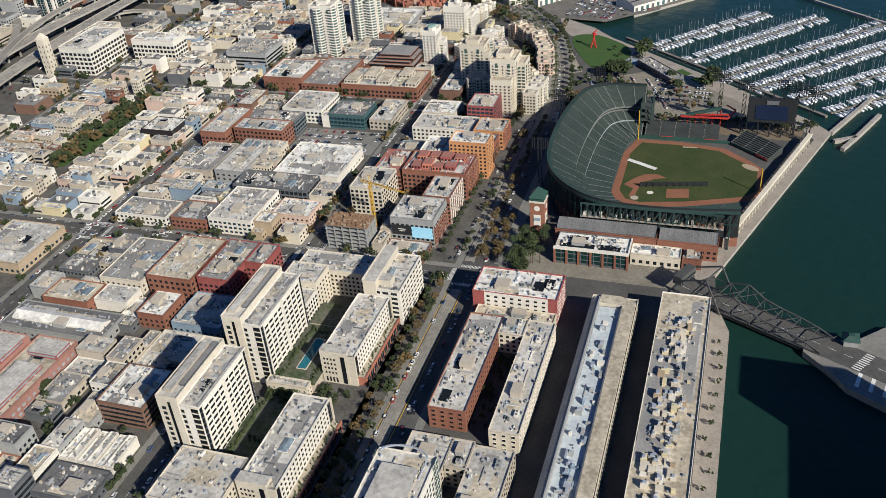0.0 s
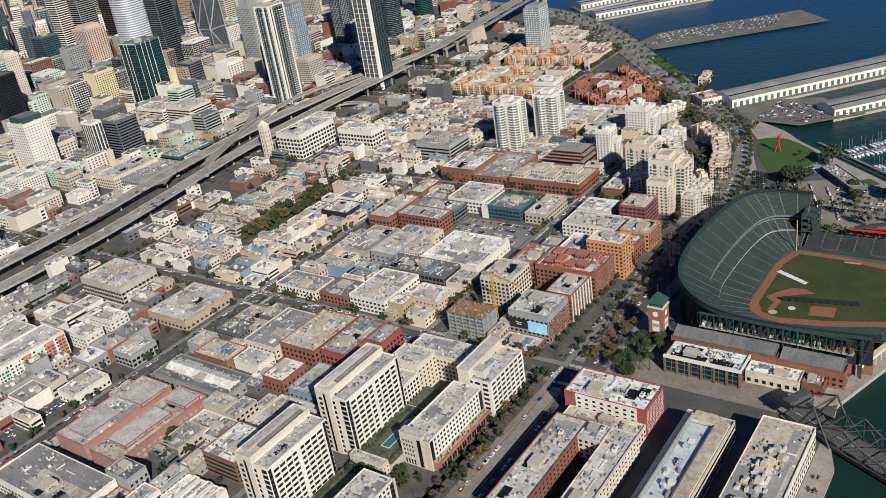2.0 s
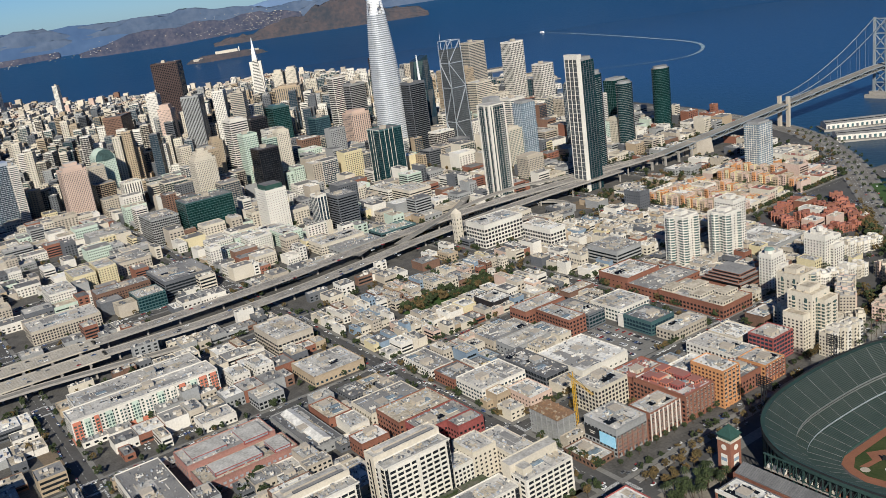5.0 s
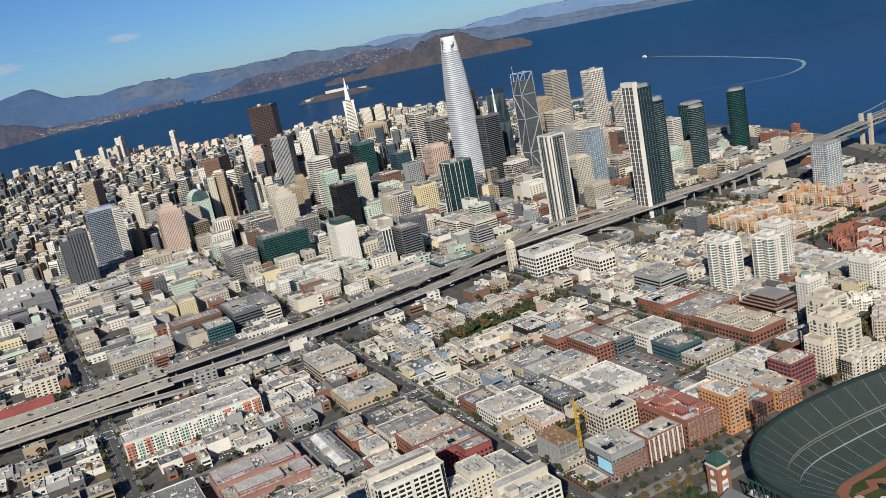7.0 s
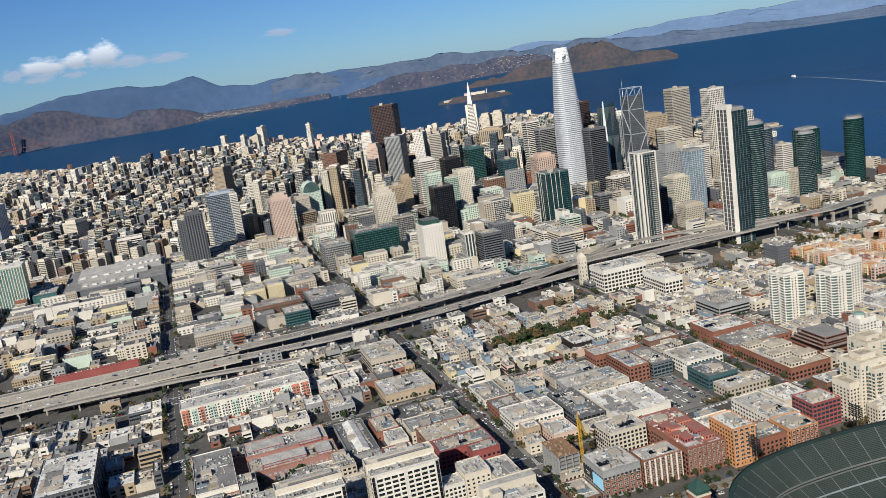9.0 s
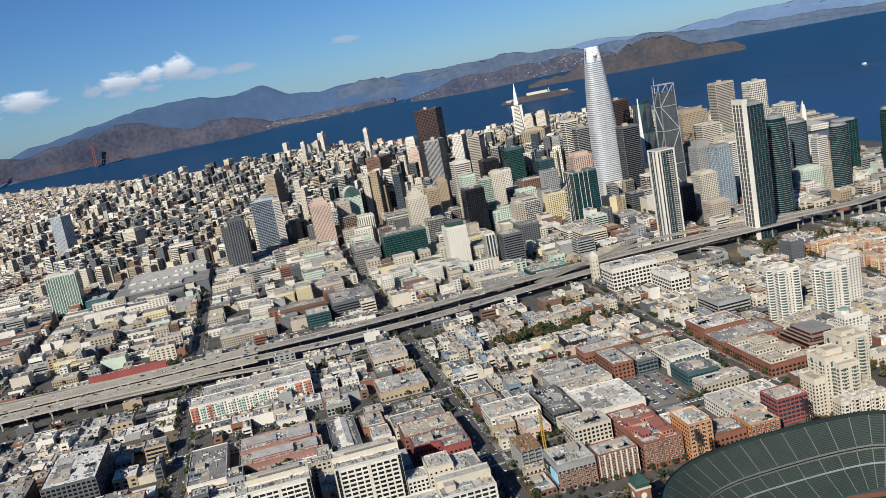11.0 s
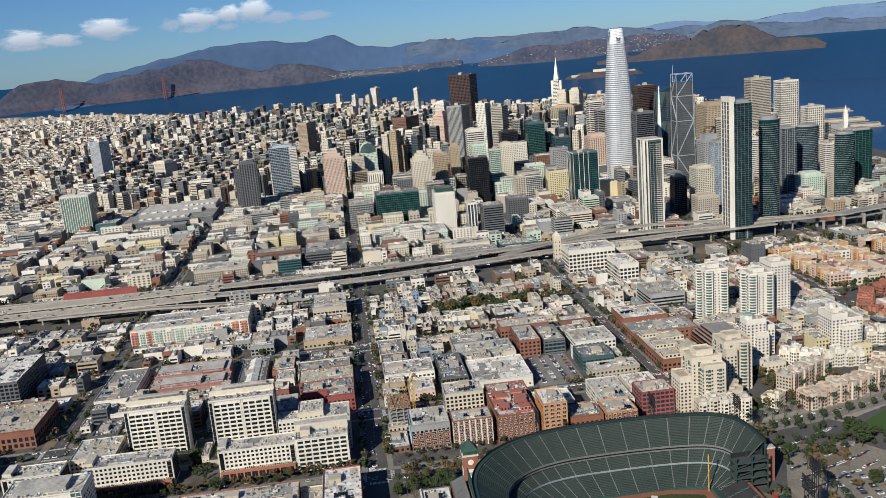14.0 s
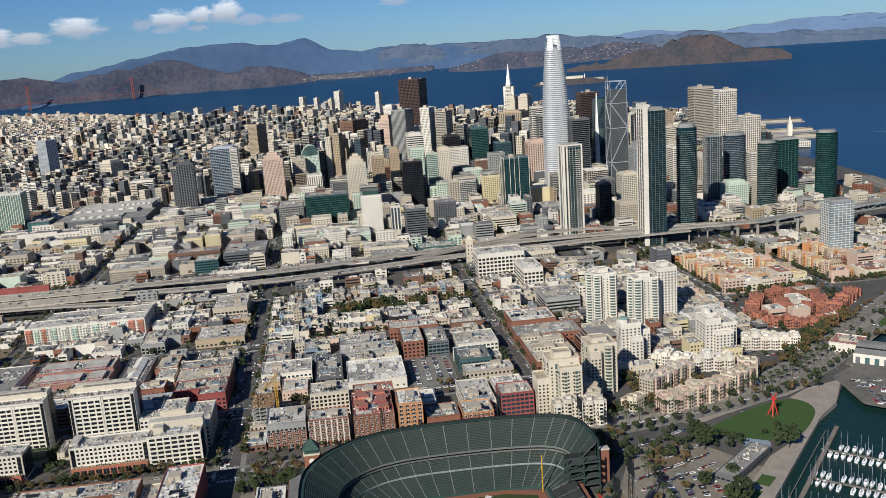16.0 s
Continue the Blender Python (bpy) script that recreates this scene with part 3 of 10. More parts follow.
# small cumulus clouds low over the headlands: thin veils, so far off that they do not shift
def cloud(bearing, elev, width, height, bright, seed):
    """bearing: degrees from +y towards -x, from the middle of the flight."""
    m = bpy.data.materials.new("cloud")
    m.use_nodes = True
    n, l = m.node_tree.nodes, m.node_tree.links
    for q in list(n):
        n.remove(q)
    tc, ns, sep = n.new("ShaderNodeTexCoord"), n.new("ShaderNodeTexNoise"), n.new("ShaderNodeVectorMath")
    ns.inputs["Scale"].default_value, ns.inputs["Detail"].default_value, ns.inputs["Roughness"].default_value = 1.7, 9, 0.62
    mp = n.new("ShaderNodeMapping")
    mp.inputs["Location"].default_value, mp.inputs["Scale"].default_value = (seed * 7.3, 0, seed), (1.0, 1.0, 1.5)
    l.new(tc.outputs["Object"], mp.inputs[0])
    l.new(mp.outputs[0], ns.inputs["Vector"])
    sep.operation = "LENGTH"
    l.new(tc.outputs["Object"], sep.inputs[0])
    edge = n.new("ShaderNodeMapRange")
    edge.inputs["From Min"].default_value, edge.inputs["From Max"].default_value = 0.1, 1.0
    edge.inputs["To Min"].default_value, edge.inputs["To Max"].default_value = 0.44, -0.36
    l.new(sep.outputs["Value"], edge.inputs["Value"])
    add = n.new("ShaderNodeMath")
    l.new(ns.outputs["Fac"], add.inputs[0])
    l.new(edge.outputs[0], add.inputs[1])
    al = n.new("ShaderNodeMapRange")
    al.inputs["From Min"].default_value, al.inputs["From Max"].default_value = 0.42, 0.72
    al.inputs["To Max"].default_value = 0.93 if bright > 0.6 else 0.6
    l.new(add.outputs[0], al.inputs["Value"])
    # The veil glows; sunlit top and shaded grey underside are painted into it.
    em, tr, mix, out = n.new("ShaderNodeEmission"), n.new("ShaderNodeBsdfTransparent"), n.new("ShaderNodeMixShader"), n.new("ShaderNodeOutputMaterial")
    sx = n.new("ShaderNodeSeparateXYZ")
    l.new(tc.outputs["Object"], sx.inputs[0])
    shade = n.new("ShaderNodeMapRange")
    shade.inputs["From Min"].default_value, shade.inputs["From Max"].default_value = -0.3, 0.6
    l.new(sx.outputs["Z"], shade.inputs["Value"])
    cm = n.new("ShaderNodeMix")
    cm.data_type = "RGBA"
    cm.inputs["A"].default_value, cm.inputs["B"].default_value = (0.36, 0.42, 0.52, 1), (0.80 * bright, 0.86 * bright, (0.94 if bright > 0.6 else 1.12) * bright, 1)
    l.new(shade.outputs[0], cm.inputs["Factor"])
    l.new(cm.outputs["Result"], em.inputs["Color"])
    l.new(al.outputs[0], mix.inputs["Fac"])
    l.new(tr.outputs[0], mix.inputs[1])
    l.new(em.outputs[0], mix.inputs[2])
    l.new(mix.outputs[0], out.inputs["Surface"])
    d = 6150
    a = radians(bearing)
    me = bpy.data.meshes.new("cloud")
    me.from_pydata([(-1, 0, -1), (1, 0, -1), (1, 0, 1), (-1, 0, 1)], [], [(0, 1, 2, 3)])
    me.materials.append(m)
    ob = tagged(new("cloud", me), "small white cumulus cloud low over the far hills", "cloud", "clouds", "stuff")
    ob.matrix_basis = Matrix.Translation(Vector((CX - d * math.sin(a), CY + d * math.cos(a), CH + d * math.tan(radians(elev)))) * S) @ pose(0, 0, 0, 0, 0, bearing) @ Matrix.Diagonal((1.25 * width * S, 1, 1.1 * height * S, 1))


for args in ((106.8, 2.15, 180, 95, 0.9, 1), (104.8, 2.0, 160, 60, 0.7, 2), (102.2, 2.5, 200, 95, 0.95, 3), (98.5, 2.45, 85, 60, 0.5, 4), (96.8, 2.68, 180, 85, 0.95, 5), (95.0, 2.85, 115, 80, 1.0, 12), (93.4, 2.98, 140, 120, 1.05, 6), (92.0, 2.4, 150, 60, 0.55, 13), (89.9, 2.35, 170, 48, 0.5, 7), (97.2, 2.05, 110, 34, 0.48, 8), (95.2, 2.1, 90, 34, 0.45, 9), (83, 2.9, 130, 40, 0.55, 10), (111.5, 2.2, 240, 110, 0.9, 11)):
    cloud(*args)
random.seed(11)

# ---- buildings ----
EXC = []


def clear_of(x0, x1, y0, y1, gap=0.0):
    return all(x1 + gap <= a or x0 - gap >= b_ or y1 + gap <= c or y0 - gap >= d for a, b_, c, d in EXC)


def panes(b, x0, x1, y0, y1, z0, z1, style, gl, fl, bay, ww, wh, wall, sides="NSEW"):
    """Windows set on the four faces of a box: single panes, ribbon bands, vertical strips, or a curtain wall with floor edges and fins."""
    nf = max(1, int((z1 - z0 - 0.6) / fl))
    o = 0.07
    for side in sides:
        ln = (y1 - y0) if side in "EW" else (x1 - x0)

        def quad(u0, u1, v0, v1, material, out=o):
            if side == "E":
                b.face([(x1 + out, y0 + u0, v0), (x1 + out, y0 + u1, v0), (x1 + out, y0 + u1, v1), (x1 + out, y0 + u0, v1)], material)
            elif side == "W":
                b.face([(x0 - out, y0 + u1, v0), (x0 - out, y0 + u0, v0), (x0 - out, y0 + u0, v1), (x0 - out, y0 + u1, v1)], material)
            elif side == "S":
                b.face([(x0 + u0, y0 - out, v0), (x0 + u1, y0 - out, v0), (x0 + u1, y0 - out, v1), (x0 + u0, y0 - out, v1)], material)
            else:
                b.face([(x0 + u1, y1 + out, v0), (x0 + u0, y1 + out, v0), (x0 + u0, y1 + out, v1), (x0 + u1, y1 + out, v1)], material)

        nb = max(1, int(round((ln - 1) / bay)))
        st = ln / nb
        if style == "grid":
            for f in range(nf):
                v = z0 + f * fl + fl * (1 - wh) * 0.55
                for k in range(nb):
                    u = k * st + st * (1 - ww) / 2
                    quad(u, u + st * ww, v, v + fl * wh, gl)
        elif style == "bands":
            for f in range(nf):
                v = z0 + f * fl + fl * (1 - wh) * 0.6
                quad(0.8, ln - 0.8, v, v + fl * wh, gl)
        elif style == "vert":
            for k in range(nb):
                u = k * st + st * (1 - ww) / 2
                quad(u, u + st * ww, z0 + 3, z1 - 2.5, gl)
                for f in range(1, nf):
                    quad(u, u + st * ww, z0 + f * fl, z0 + f * fl + fl * (1 - wh), wall, o + 0.03)
        elif style == "glass":
            quad(0.2, ln - 0.2, z0 + 1, z1 - 1.2, gl)
            for f in range(1, nf + 1):
                quad(0, ln, z0 + f * fl - fl * (1 - wh), z0 + f * fl, wall, o + 0.12)
            if ww < 1:
                for k in range(nb + 1):
                    u = min(max(k * st, 0.2), ln - 0.2)
                    quad(u - bay * (1 - ww) / 2, u + bay * (1 - ww) / 2, z0, z1 - 0.6, wall, o + 0.2)


def unit(kind, w, d, h, parent, x, y, z, i=0):
    b = Bag()
    if kind == "penthouse":
        b.box(x - w / 2, x + w / 2, y - d / 2, y + d / 2, z, z + h, W["beige"] if i % 2 else W["grey"], R["light"])
        b.box(x - w / 2 - 0.15, x + w / 2 + 0.15, y - d / 2 - 0.15, y + d / 2 + 0.15, z + h, z + h + 0.25, W["beige"])
        b.face([(x + w / 2 + 0.03, y - 0.5, z + 0.1), (x + w / 2 + 0.03, y + 0.5, z + 0.1), (x + w / 2 + 0.03, y + 0.5, z + 2.1), (x + w / 2 + 0.03, y - 0.5, z + 2.1)], W["slate"])
        b.link("penthouse", parent)
    elif kind == "skylight":
        lo = [b.pt(x + sx * w / 2, y + sy * d / 2, z) for sx, sy in ((-1, -1), (1, -1), (1, 1), (-1, 1))]
        md = [b.pt(x + sx * w / 2, y + sy * d / 2, z + 0.5) for sx, sy in ((-1, -1), (1, -1), (1, 1), (-1, 1))]
        rg = [b.pt(x, y + sy * (d / 2 - 0.6), z + 1.3) for sy in (-1, 1)]
        for a in range(4):
            b.f.append([lo[a], lo[(a + 1) % 4], md[(a + 1) % 4], md[a]])
            b.m.append(b.mi(W["white"]))
        for fc in ([md[0], md[1], rg[0]], [md[1], md[2], rg[1], rg[0]], [md[2], md[3], rg[1]], [md[3], md[0], rg[0], rg[1]]):
            b.f.append(fc)
            b.m.append(b.mi(G["pale"]))
        b.link("skylight", parent)
    elif kind == "solar":
        for k in range(5):
            yy = y - d / 2 + k * d / 5
            b.face([(x - w / 2, yy, z + 0.25), (x + w / 2, yy, z + 0.25), (x + w / 2, yy + d / 6, z + 0.75), (x - w / 2, yy + d / 6, z + 0.75)], G["black"])
            b.face([(x - w / 2, yy + d / 6, z), (x + w / 2, yy + d / 6, z), (x + w / 2, yy + d / 6, z + 0.75), (x - w / 2, yy + d / 6, z + 0.75)], W["slate"])
        b.link("solar_panel", parent, "dark blue panels on racks")
    elif kind == "pipes":
        for k in range(7):
            u, v = x + rnd(-w, w), y + rnd(-d, d)
            b.prism([(u + 0.3 * math.cos(a), v + 0.3 * math.sin(a)) for a in (0, 1.57, 3.14, 4.71)], z, z + rnd(0.6, 1.6), W["grey"])
            b.box(u - 0.45, u + 0.45, v - 0.45, v + 0.45, z + 1.6, z + 1.75, W["steel"], None, True)
        b.link("vent_group", parent, "", "stuff")
    else:
        b.box(x - w / 2, x + w / 2, y - d / 2, y + d / 2, z + 0.3, z + h, W["white"] if i % 3 else W["grey"], None, True)
        for sx in (-0.4, 0.4):
            b.box(x + sx * w - 0.15, x + sx * w + 0.15, y - d / 2, y + d / 2, z, z + 0.3, W["slate"])
        n = max(1, int(d / 2))
        for k in range(n):
            yy = y - d / 2 + (k + 0.5) * d / n
            b.prism([(x + 0.7 * math.cos(a), yy + 0.7 * math.sin(a)) for a in [q * 0.785 for q in range(8)]], z + h, z + h + 0.25, W["slate"])
        b.box(x + w / 2, x + w / 2 + 1.6, y - 0.4, y + 0.4, z + 0.5, z + 1.2, W["steel"], None, True)
        b.link("air_handler", parent)


WORD = {"terra": "terracotta brick", "redbay": "vermilion panelled", "white": "white stucco", "cream": "cream stucco", "beige": "beige concrete", "tan": "tan stone", "brick": "red brick", "redpaint": "red painted", "brown": "brown brick",
        "orange": "orange brick", "pink": "pink stucco", "yellow": "yellow stucco", "grey": "grey concrete", "slate": "dark slate panelled", "black": "black granite", "darkbrown": "dark bronze granite",
        "blue": "blue painted", "mint": "mint green painted", "teal": "teal panelled", "green": "dark green", "steel": "silver metal-clad"}
ROOFWORD = {"redbay": "vermilion panelled", "light": "light grey", "white": "white", "tan": "tan gravel", "grey": "grey gravel", "dark": "dark tar", "red": "red-brown", "green": "green copper"}


def building(x0, x1, y0, y1, h, wall="beige", roof="light", style="grid", gl="dark", fl=3.8, bay=4.0, ww=0.5, wh=0.5, units=3, name="building", label="", category="building",
             group="city buildings", parapet=0.9, z=0.0, reserve=True, single=False, base="", extra=(), deg=0.0, pent=True, sides="NSEW"):
    """An upright building on a rectangular plan: walls with a parapet, a roof, windows and what stands on the roof."""
    cx, cy, hx, hy = (x0 + x1) / 2, (y0 + y1) / 2, (x1 - x0) / 2, (y1 - y0) / 2
    if reserve:
        EXC.append((x0, x1, y0, y1))
    storeys = max(1, int(h / fl))
    lab = label or f"{WORD[wall]} {'tower' if h > 60 else 'building'} of {storeys} storeys with a {ROOFWORD[roof]} roof"
    if len(lab.split()) < 4:
        lab += f" with a {ROOFWORD[roof]} roof"
    e = thing(name, cx, cy, z, lab, category, group, deg)
    b = Bag()
    t = 0.35
    b.box(-hx, hx, -hy, hy, -1.0 if z > 1 else -0.1, h, W[wall])
    b.f.pop(), b.m.pop()
    for a in ((-hx, hx, -hy, -hy + t), (-hx, hx, hy - t, hy), (-hx, -hx + t, -hy + t, hy - t), (hx - t, hx, -hy + t, hy - t)):
        b.box(*a, h - 0.2, h + parapet, W[wall])
    if base:
        b.box(-hx - 0.12, hx + 0.12, -hy - 0.12, hy + 0.12, -0.1, 4.6, W[base])
    b.link("wall", e)
    b = Bag()
    b.face([(-hx + t, -hy + t, h), (hx - t, -hy + t, h), (hx - t, hy - t, h), (-hx + t, hy - t, h)], R[roof])
    b.link("roof", e, ROOFWORD[roof] + " roof")
    b = Bag()
    panes(b, -hx, hx, -hy, hy, 0.8, h, style, G[gl], fl, bay, ww, wh, W[wall], sides)
    if b.f:
        b.link("glazing", e, "", "stuff")
    if hx * hy > 12 and h < 70:
        b = Bag()
        for i in range(min(9, 2 + int(hx * hy / 90))):
            w, d = rnd(0.15, 0.5) * hx, rnd(0.1, 0.4) * hy
            u, v = rnd(-1, 1) * (hx - w - 0.5), rnd(-1, 1) * (hy - d - 0.5)
            b.face([(u - w, v - d, h + 0.02 + 0.004 * i), (u + w, v - d, h + 0.02 + 0.004 * i), (u + w, v + d, h + 0.02 + 0.004 * i), (u - w, v + d, h + 0.02 + 0.004 * i)], random.choice((R["light"], R["grey"], R["tan"], R["light"], R["tan"], R["grey"], R[roof], R[roof])))
        for i in range(min(90, 8 + int(hx * hy / 5.5))):
            w, d, q = rnd(0.2, 0.8), rnd(0.2, 0.9), rnd(0.3, 1.7)
            if random.random() < 0.14:
                w, d, q = (rnd(2, 5), 0.3, 0.6) if random.random() < 0.5 else (0.3, rnd(2, 6), 0.6)
            if w < hx - 1 and d < hy - 1:
                u, v = rnd(-1, 1) * (hx - w - 0.6), rnd(-1, 1) * (hy - d - 0.6)
                b.box(u - w, u + w, v - d, v + d, h, h + q, random.choice((W["white"], W["grey"], W["beige"], W["slate"], W["steel"], W["grey"])))
        b.link("roof_clutter", e, "patched roofing with vents and ducts", "stuff")
    kinds = ["air_handler", "air_handler", "skylight", "air_handler", "air_handler", "solar"]
    if pent and hx > 4 and hy > 4:
        w, d = min(hx * 0.7, 9), min(hy * 0.7, 9)
        unit("penthouse", w, d, 3.2 if h < 60 else 6, e, rnd(-0.4, 0.4) * hx, rnd(-0.4, 0.4) * hy, h, units)
    for i in range(units):
        k = random.choice(kinds)
        if k == "air_handler":
            w, d, q = rnd(1.6, 3.2), rnd(2, 6), rnd(1.4, 2.4)
        elif k == "pipes":
            w, d, q = hx * 0.6, hy * 0.6, 1
        else:
            w, d, q = min(hx * 0.5, 7), min(hy * 0.8, 10), 1
        if hx > 4 and hy > 4:
            ux, uy = (0, 0) if k == "pipes" else (rnd(-1, 1) * max(0, hx - w / 2 - 3), rnd(-1, 1) * max(0, hy - d / 2 - 1.5))
            unit(k, w, d, q, e, ux, uy, h, i)
    return e


def tower(x, y, wx, wy, h, wall, style="grid", gl="dark", roof="grey", fl=3.9, bay=3.6, ww=0.55, wh=0.55, label="", deg=0.0, crown=0.0):
    z = rise(x, y)
    deg = deg or (54.0 if x < -1660 else 0.0)
    e = building(x - wx / 2, x + wx / 2, y - wy / 2, y + wy / 2, max(26, h - z), wall, roof, style, gl, fl, bay, ww, wh, 1, "tower", label, "tower", "downtown towers", 1.2, z, True, deg=deg)
    if crown:
        b = Bag()
        hh = max(26, h - z)
        b.box(-wx * 0.36, wx * 0.36, -wy * 0.36, wy * 0.36, hh, hh + crown, W[wall])
        b.link("crown", e)
    return e

# ---- downtown towers that stand out ----
SHADE = mat("white_metal_sunshade", (0.66, 0.67, 0.68), 0.45, amount=0.12, metal=0.2)


def tapered_tower(x, y):
    """The tallest tower: a rounded square shaft that draws in towards a lit crown, ringed by sunshades at every floor."""
    e = thing("tower", x, y, 0, "very tall rounded tapering tower with white metal sunshades", "tower", "downtown towers")
    EXC.append((x - 30, x + 30, y - 30, y + 30))

    def ring(z):
        k = 1 if z < 100 else 1 - 0.52 * ((z - 100) / 226) ** 2.0
        r = 27.0 * k
        return [(r * (abs(math.cos(a)) ** 0.6) * math.copysign(1, math.cos(a)), r * (abs(math.sin(a)) ** 0.6) * math.copysign(1, math.sin(a))) for a in [2 * math.pi * (i + 0.5) / 24 for i in range(24)]]

    b = Bag()
    zs = [0 + 6.0 * i for i in range(50)] + [296]
    for z0, z1 in zip(zs, zs[1:]):
        p, q = ring(z0), ring(z1)
        for i in range(24):
            j = (i + 1) % 24
            b.face([(*p[i], z0), (*p[j], z0), (*q[j], z1), (*q[i], z1)], G["silver"])
    b.link("glass_shaft", e, "pale grey glass")
    b = Bag()
    for f in range(70):
        z = 12 + f * 4.15
        p = ring(z)
        for i in range(24):
            j = (i + 1) % 24
            o, u = 1.03, 0.99
            b.face([(p[i][0] * o, p[i][1] * o, z), (p[j][0] * o, p[j][1] * o, z), (p[j][0] * o, p[j][1] * o, z + 2.0), (p[i][0] * o, p[i][1] * o, z + 2.0)], SHADE)
            b.face([(p[i][0] * o, p[i][1] * o, z + 2.0), (p[j][0] * o, p[j][1] * o, z + 2.0), (p[j][0] * u, p[j][1] * u, z + 2.0), (p[i][0] * u, p[i][1] * u, z + 2.0)], SHADE)
    b.link("sunshading", e, "white metal floor sunshades", "stuff")
    b = Bag()
    for z0, z1 in zip(range(296, 326, 3), range(299, 329, 3)):
        p, q = ring(z0), ring(z1)
        for i in range(24):
            j = (i + 1) % 24
            if i in (5, 11, 17, 23) and z0 < 318:
                continue
            b.face([(*p[i], z0), (*p[j], z0), (*q[j], z1 - 0.5), (*q[i], z1 - 0.5)], HULL)
    b.link("crown", e, "open white metal crown")


def pyramid_tower(x, y):
    e = thing("pyramid_tower", x, y, rise(x, y), "slender white pyramid tower with a pointed spire and two wings", "tower", "downtown towers", 54)
    EXC.append((x - 30, x + 30, y - 30, y + 30))
    b = Bag()
    b.prism(rect(0, 0, 26, 26), 0, 196, W["white"], None, 0.26)
    b.link("shaft", e)
    b = Bag()
    b.prism(rect(0, 0, 6.8, 6.8), 196, 256, HULL, None, 0.05)
    b.link("spire", e, "bright aluminium spire")
    for s in (-1, 1):
        b = Bag()
        b.box(s * 13 - 4, s * 13 + 4, -5, 5, 108, 190, W["white"])
        b.link("wing", e)
    b = Bag()
    for f in range(44):
        z = 14 + f * 4.1
        k = 26 * (1 - 0.74 * z / 196) + 0.1
        for s in (1, -1):
            b.face([(-k * 0.9, s * k, z), (k * 0.9, s * k, z), (k * 0.9, s * k * 0.985, z + 1.6), (-k * 0.9, s * k * 0.985, z + 1.6)], G["dark"])
            b.face([(s * k, -k * 0.9, z), (s * k, k * 0.9, z), (s * k * 0.985, k * 0.9, z + 1.6), (s * k * 0.985, -k * 0.9, z + 1.6)], G["dark"])
    b.link("glazing", e, "", "stuff")


def braced_tower(x, y, h):
    """A glass tower in a steel exoskeleton of large diagonals, with a slender mast."""
    e = thing("tower", x, y, 0, "faceted grey glass tower with white diagonal braces and a mast", "tower", "downtown towers")
    EXC.append((x - 20, x + 20, y - 20, y + 20))
    b = Bag()
    b.prism(rect(0, 0, 17, 19), 0, h - 20, G["mid"], None, 0.86)
    b.link("glass_shaft", e, "blue-grey glass")
    b = Bag()
    for f in range(int((h - 24) / 4)):
        z = 4 + f * 4
        k = 1 - 0.14 * z / (h - 20)
        for s in (1, -1):
            b.face([(s * (17 * k + 0.1), -19 * k * s, z), (s * (17 * k + 0.1), 19 * k * s, z), (s * (17 * k + 0.1), 19 * k * s, z + 0.9), (s * (17 * k + 0.1), -19 * k * s, z + 0.9)], W["slate"])
            b.face([(17 * k * s, s * (19 * k + 0.1), z), (-17 * k * s, s * (19 * k + 0.1), z), (-17 * k * s, s * (19 * k + 0.1), z + 0.9), (17 * k * s, s * (19 * k + 0.1), z + 0.9)], W["slate"])
    b.link("floor_edges", e, "", "stuff")
    b = Bag()

    def at(side, u, z):
        k = (1 - 0.14 * z / (h - 20)) * 1.03
        return {"E": (17 * k, u * 19 * k, z), "S": (u * 17 * k, -19 * k, z), "W": (-17 * k, u * 19 * k, z), "N": (u * 17 * k, 19 * k, z)}[side]

    zs = [0, 62, 132, 182, h - 4]
    for side in "ESWN":
        for i, (z0, z1) in enumerate(zip(zs, zs[1:])):
            s = 1 if i % 2 else -1
            b.beam(at(side, -s, z0), at(side, s, z1), 1.5, W["steel"])
            b.beam(at(side, -1, z1), at(side, 1, z1), 1.2, W["steel"])
        for s in (-1, 1):
            b.beam(at(side, s, 0), at(side, s, h - 4), 1.5, W["steel"])
    b.link("exoskeleton", e, "white steel exoskeleton")
    b = Bag()
    b.prism(oval(-8, -15, 0.9, 0.9, 0, 6), h - 20, h + 14, W["steel"], None, 0.2)
    b.link("mast", e)


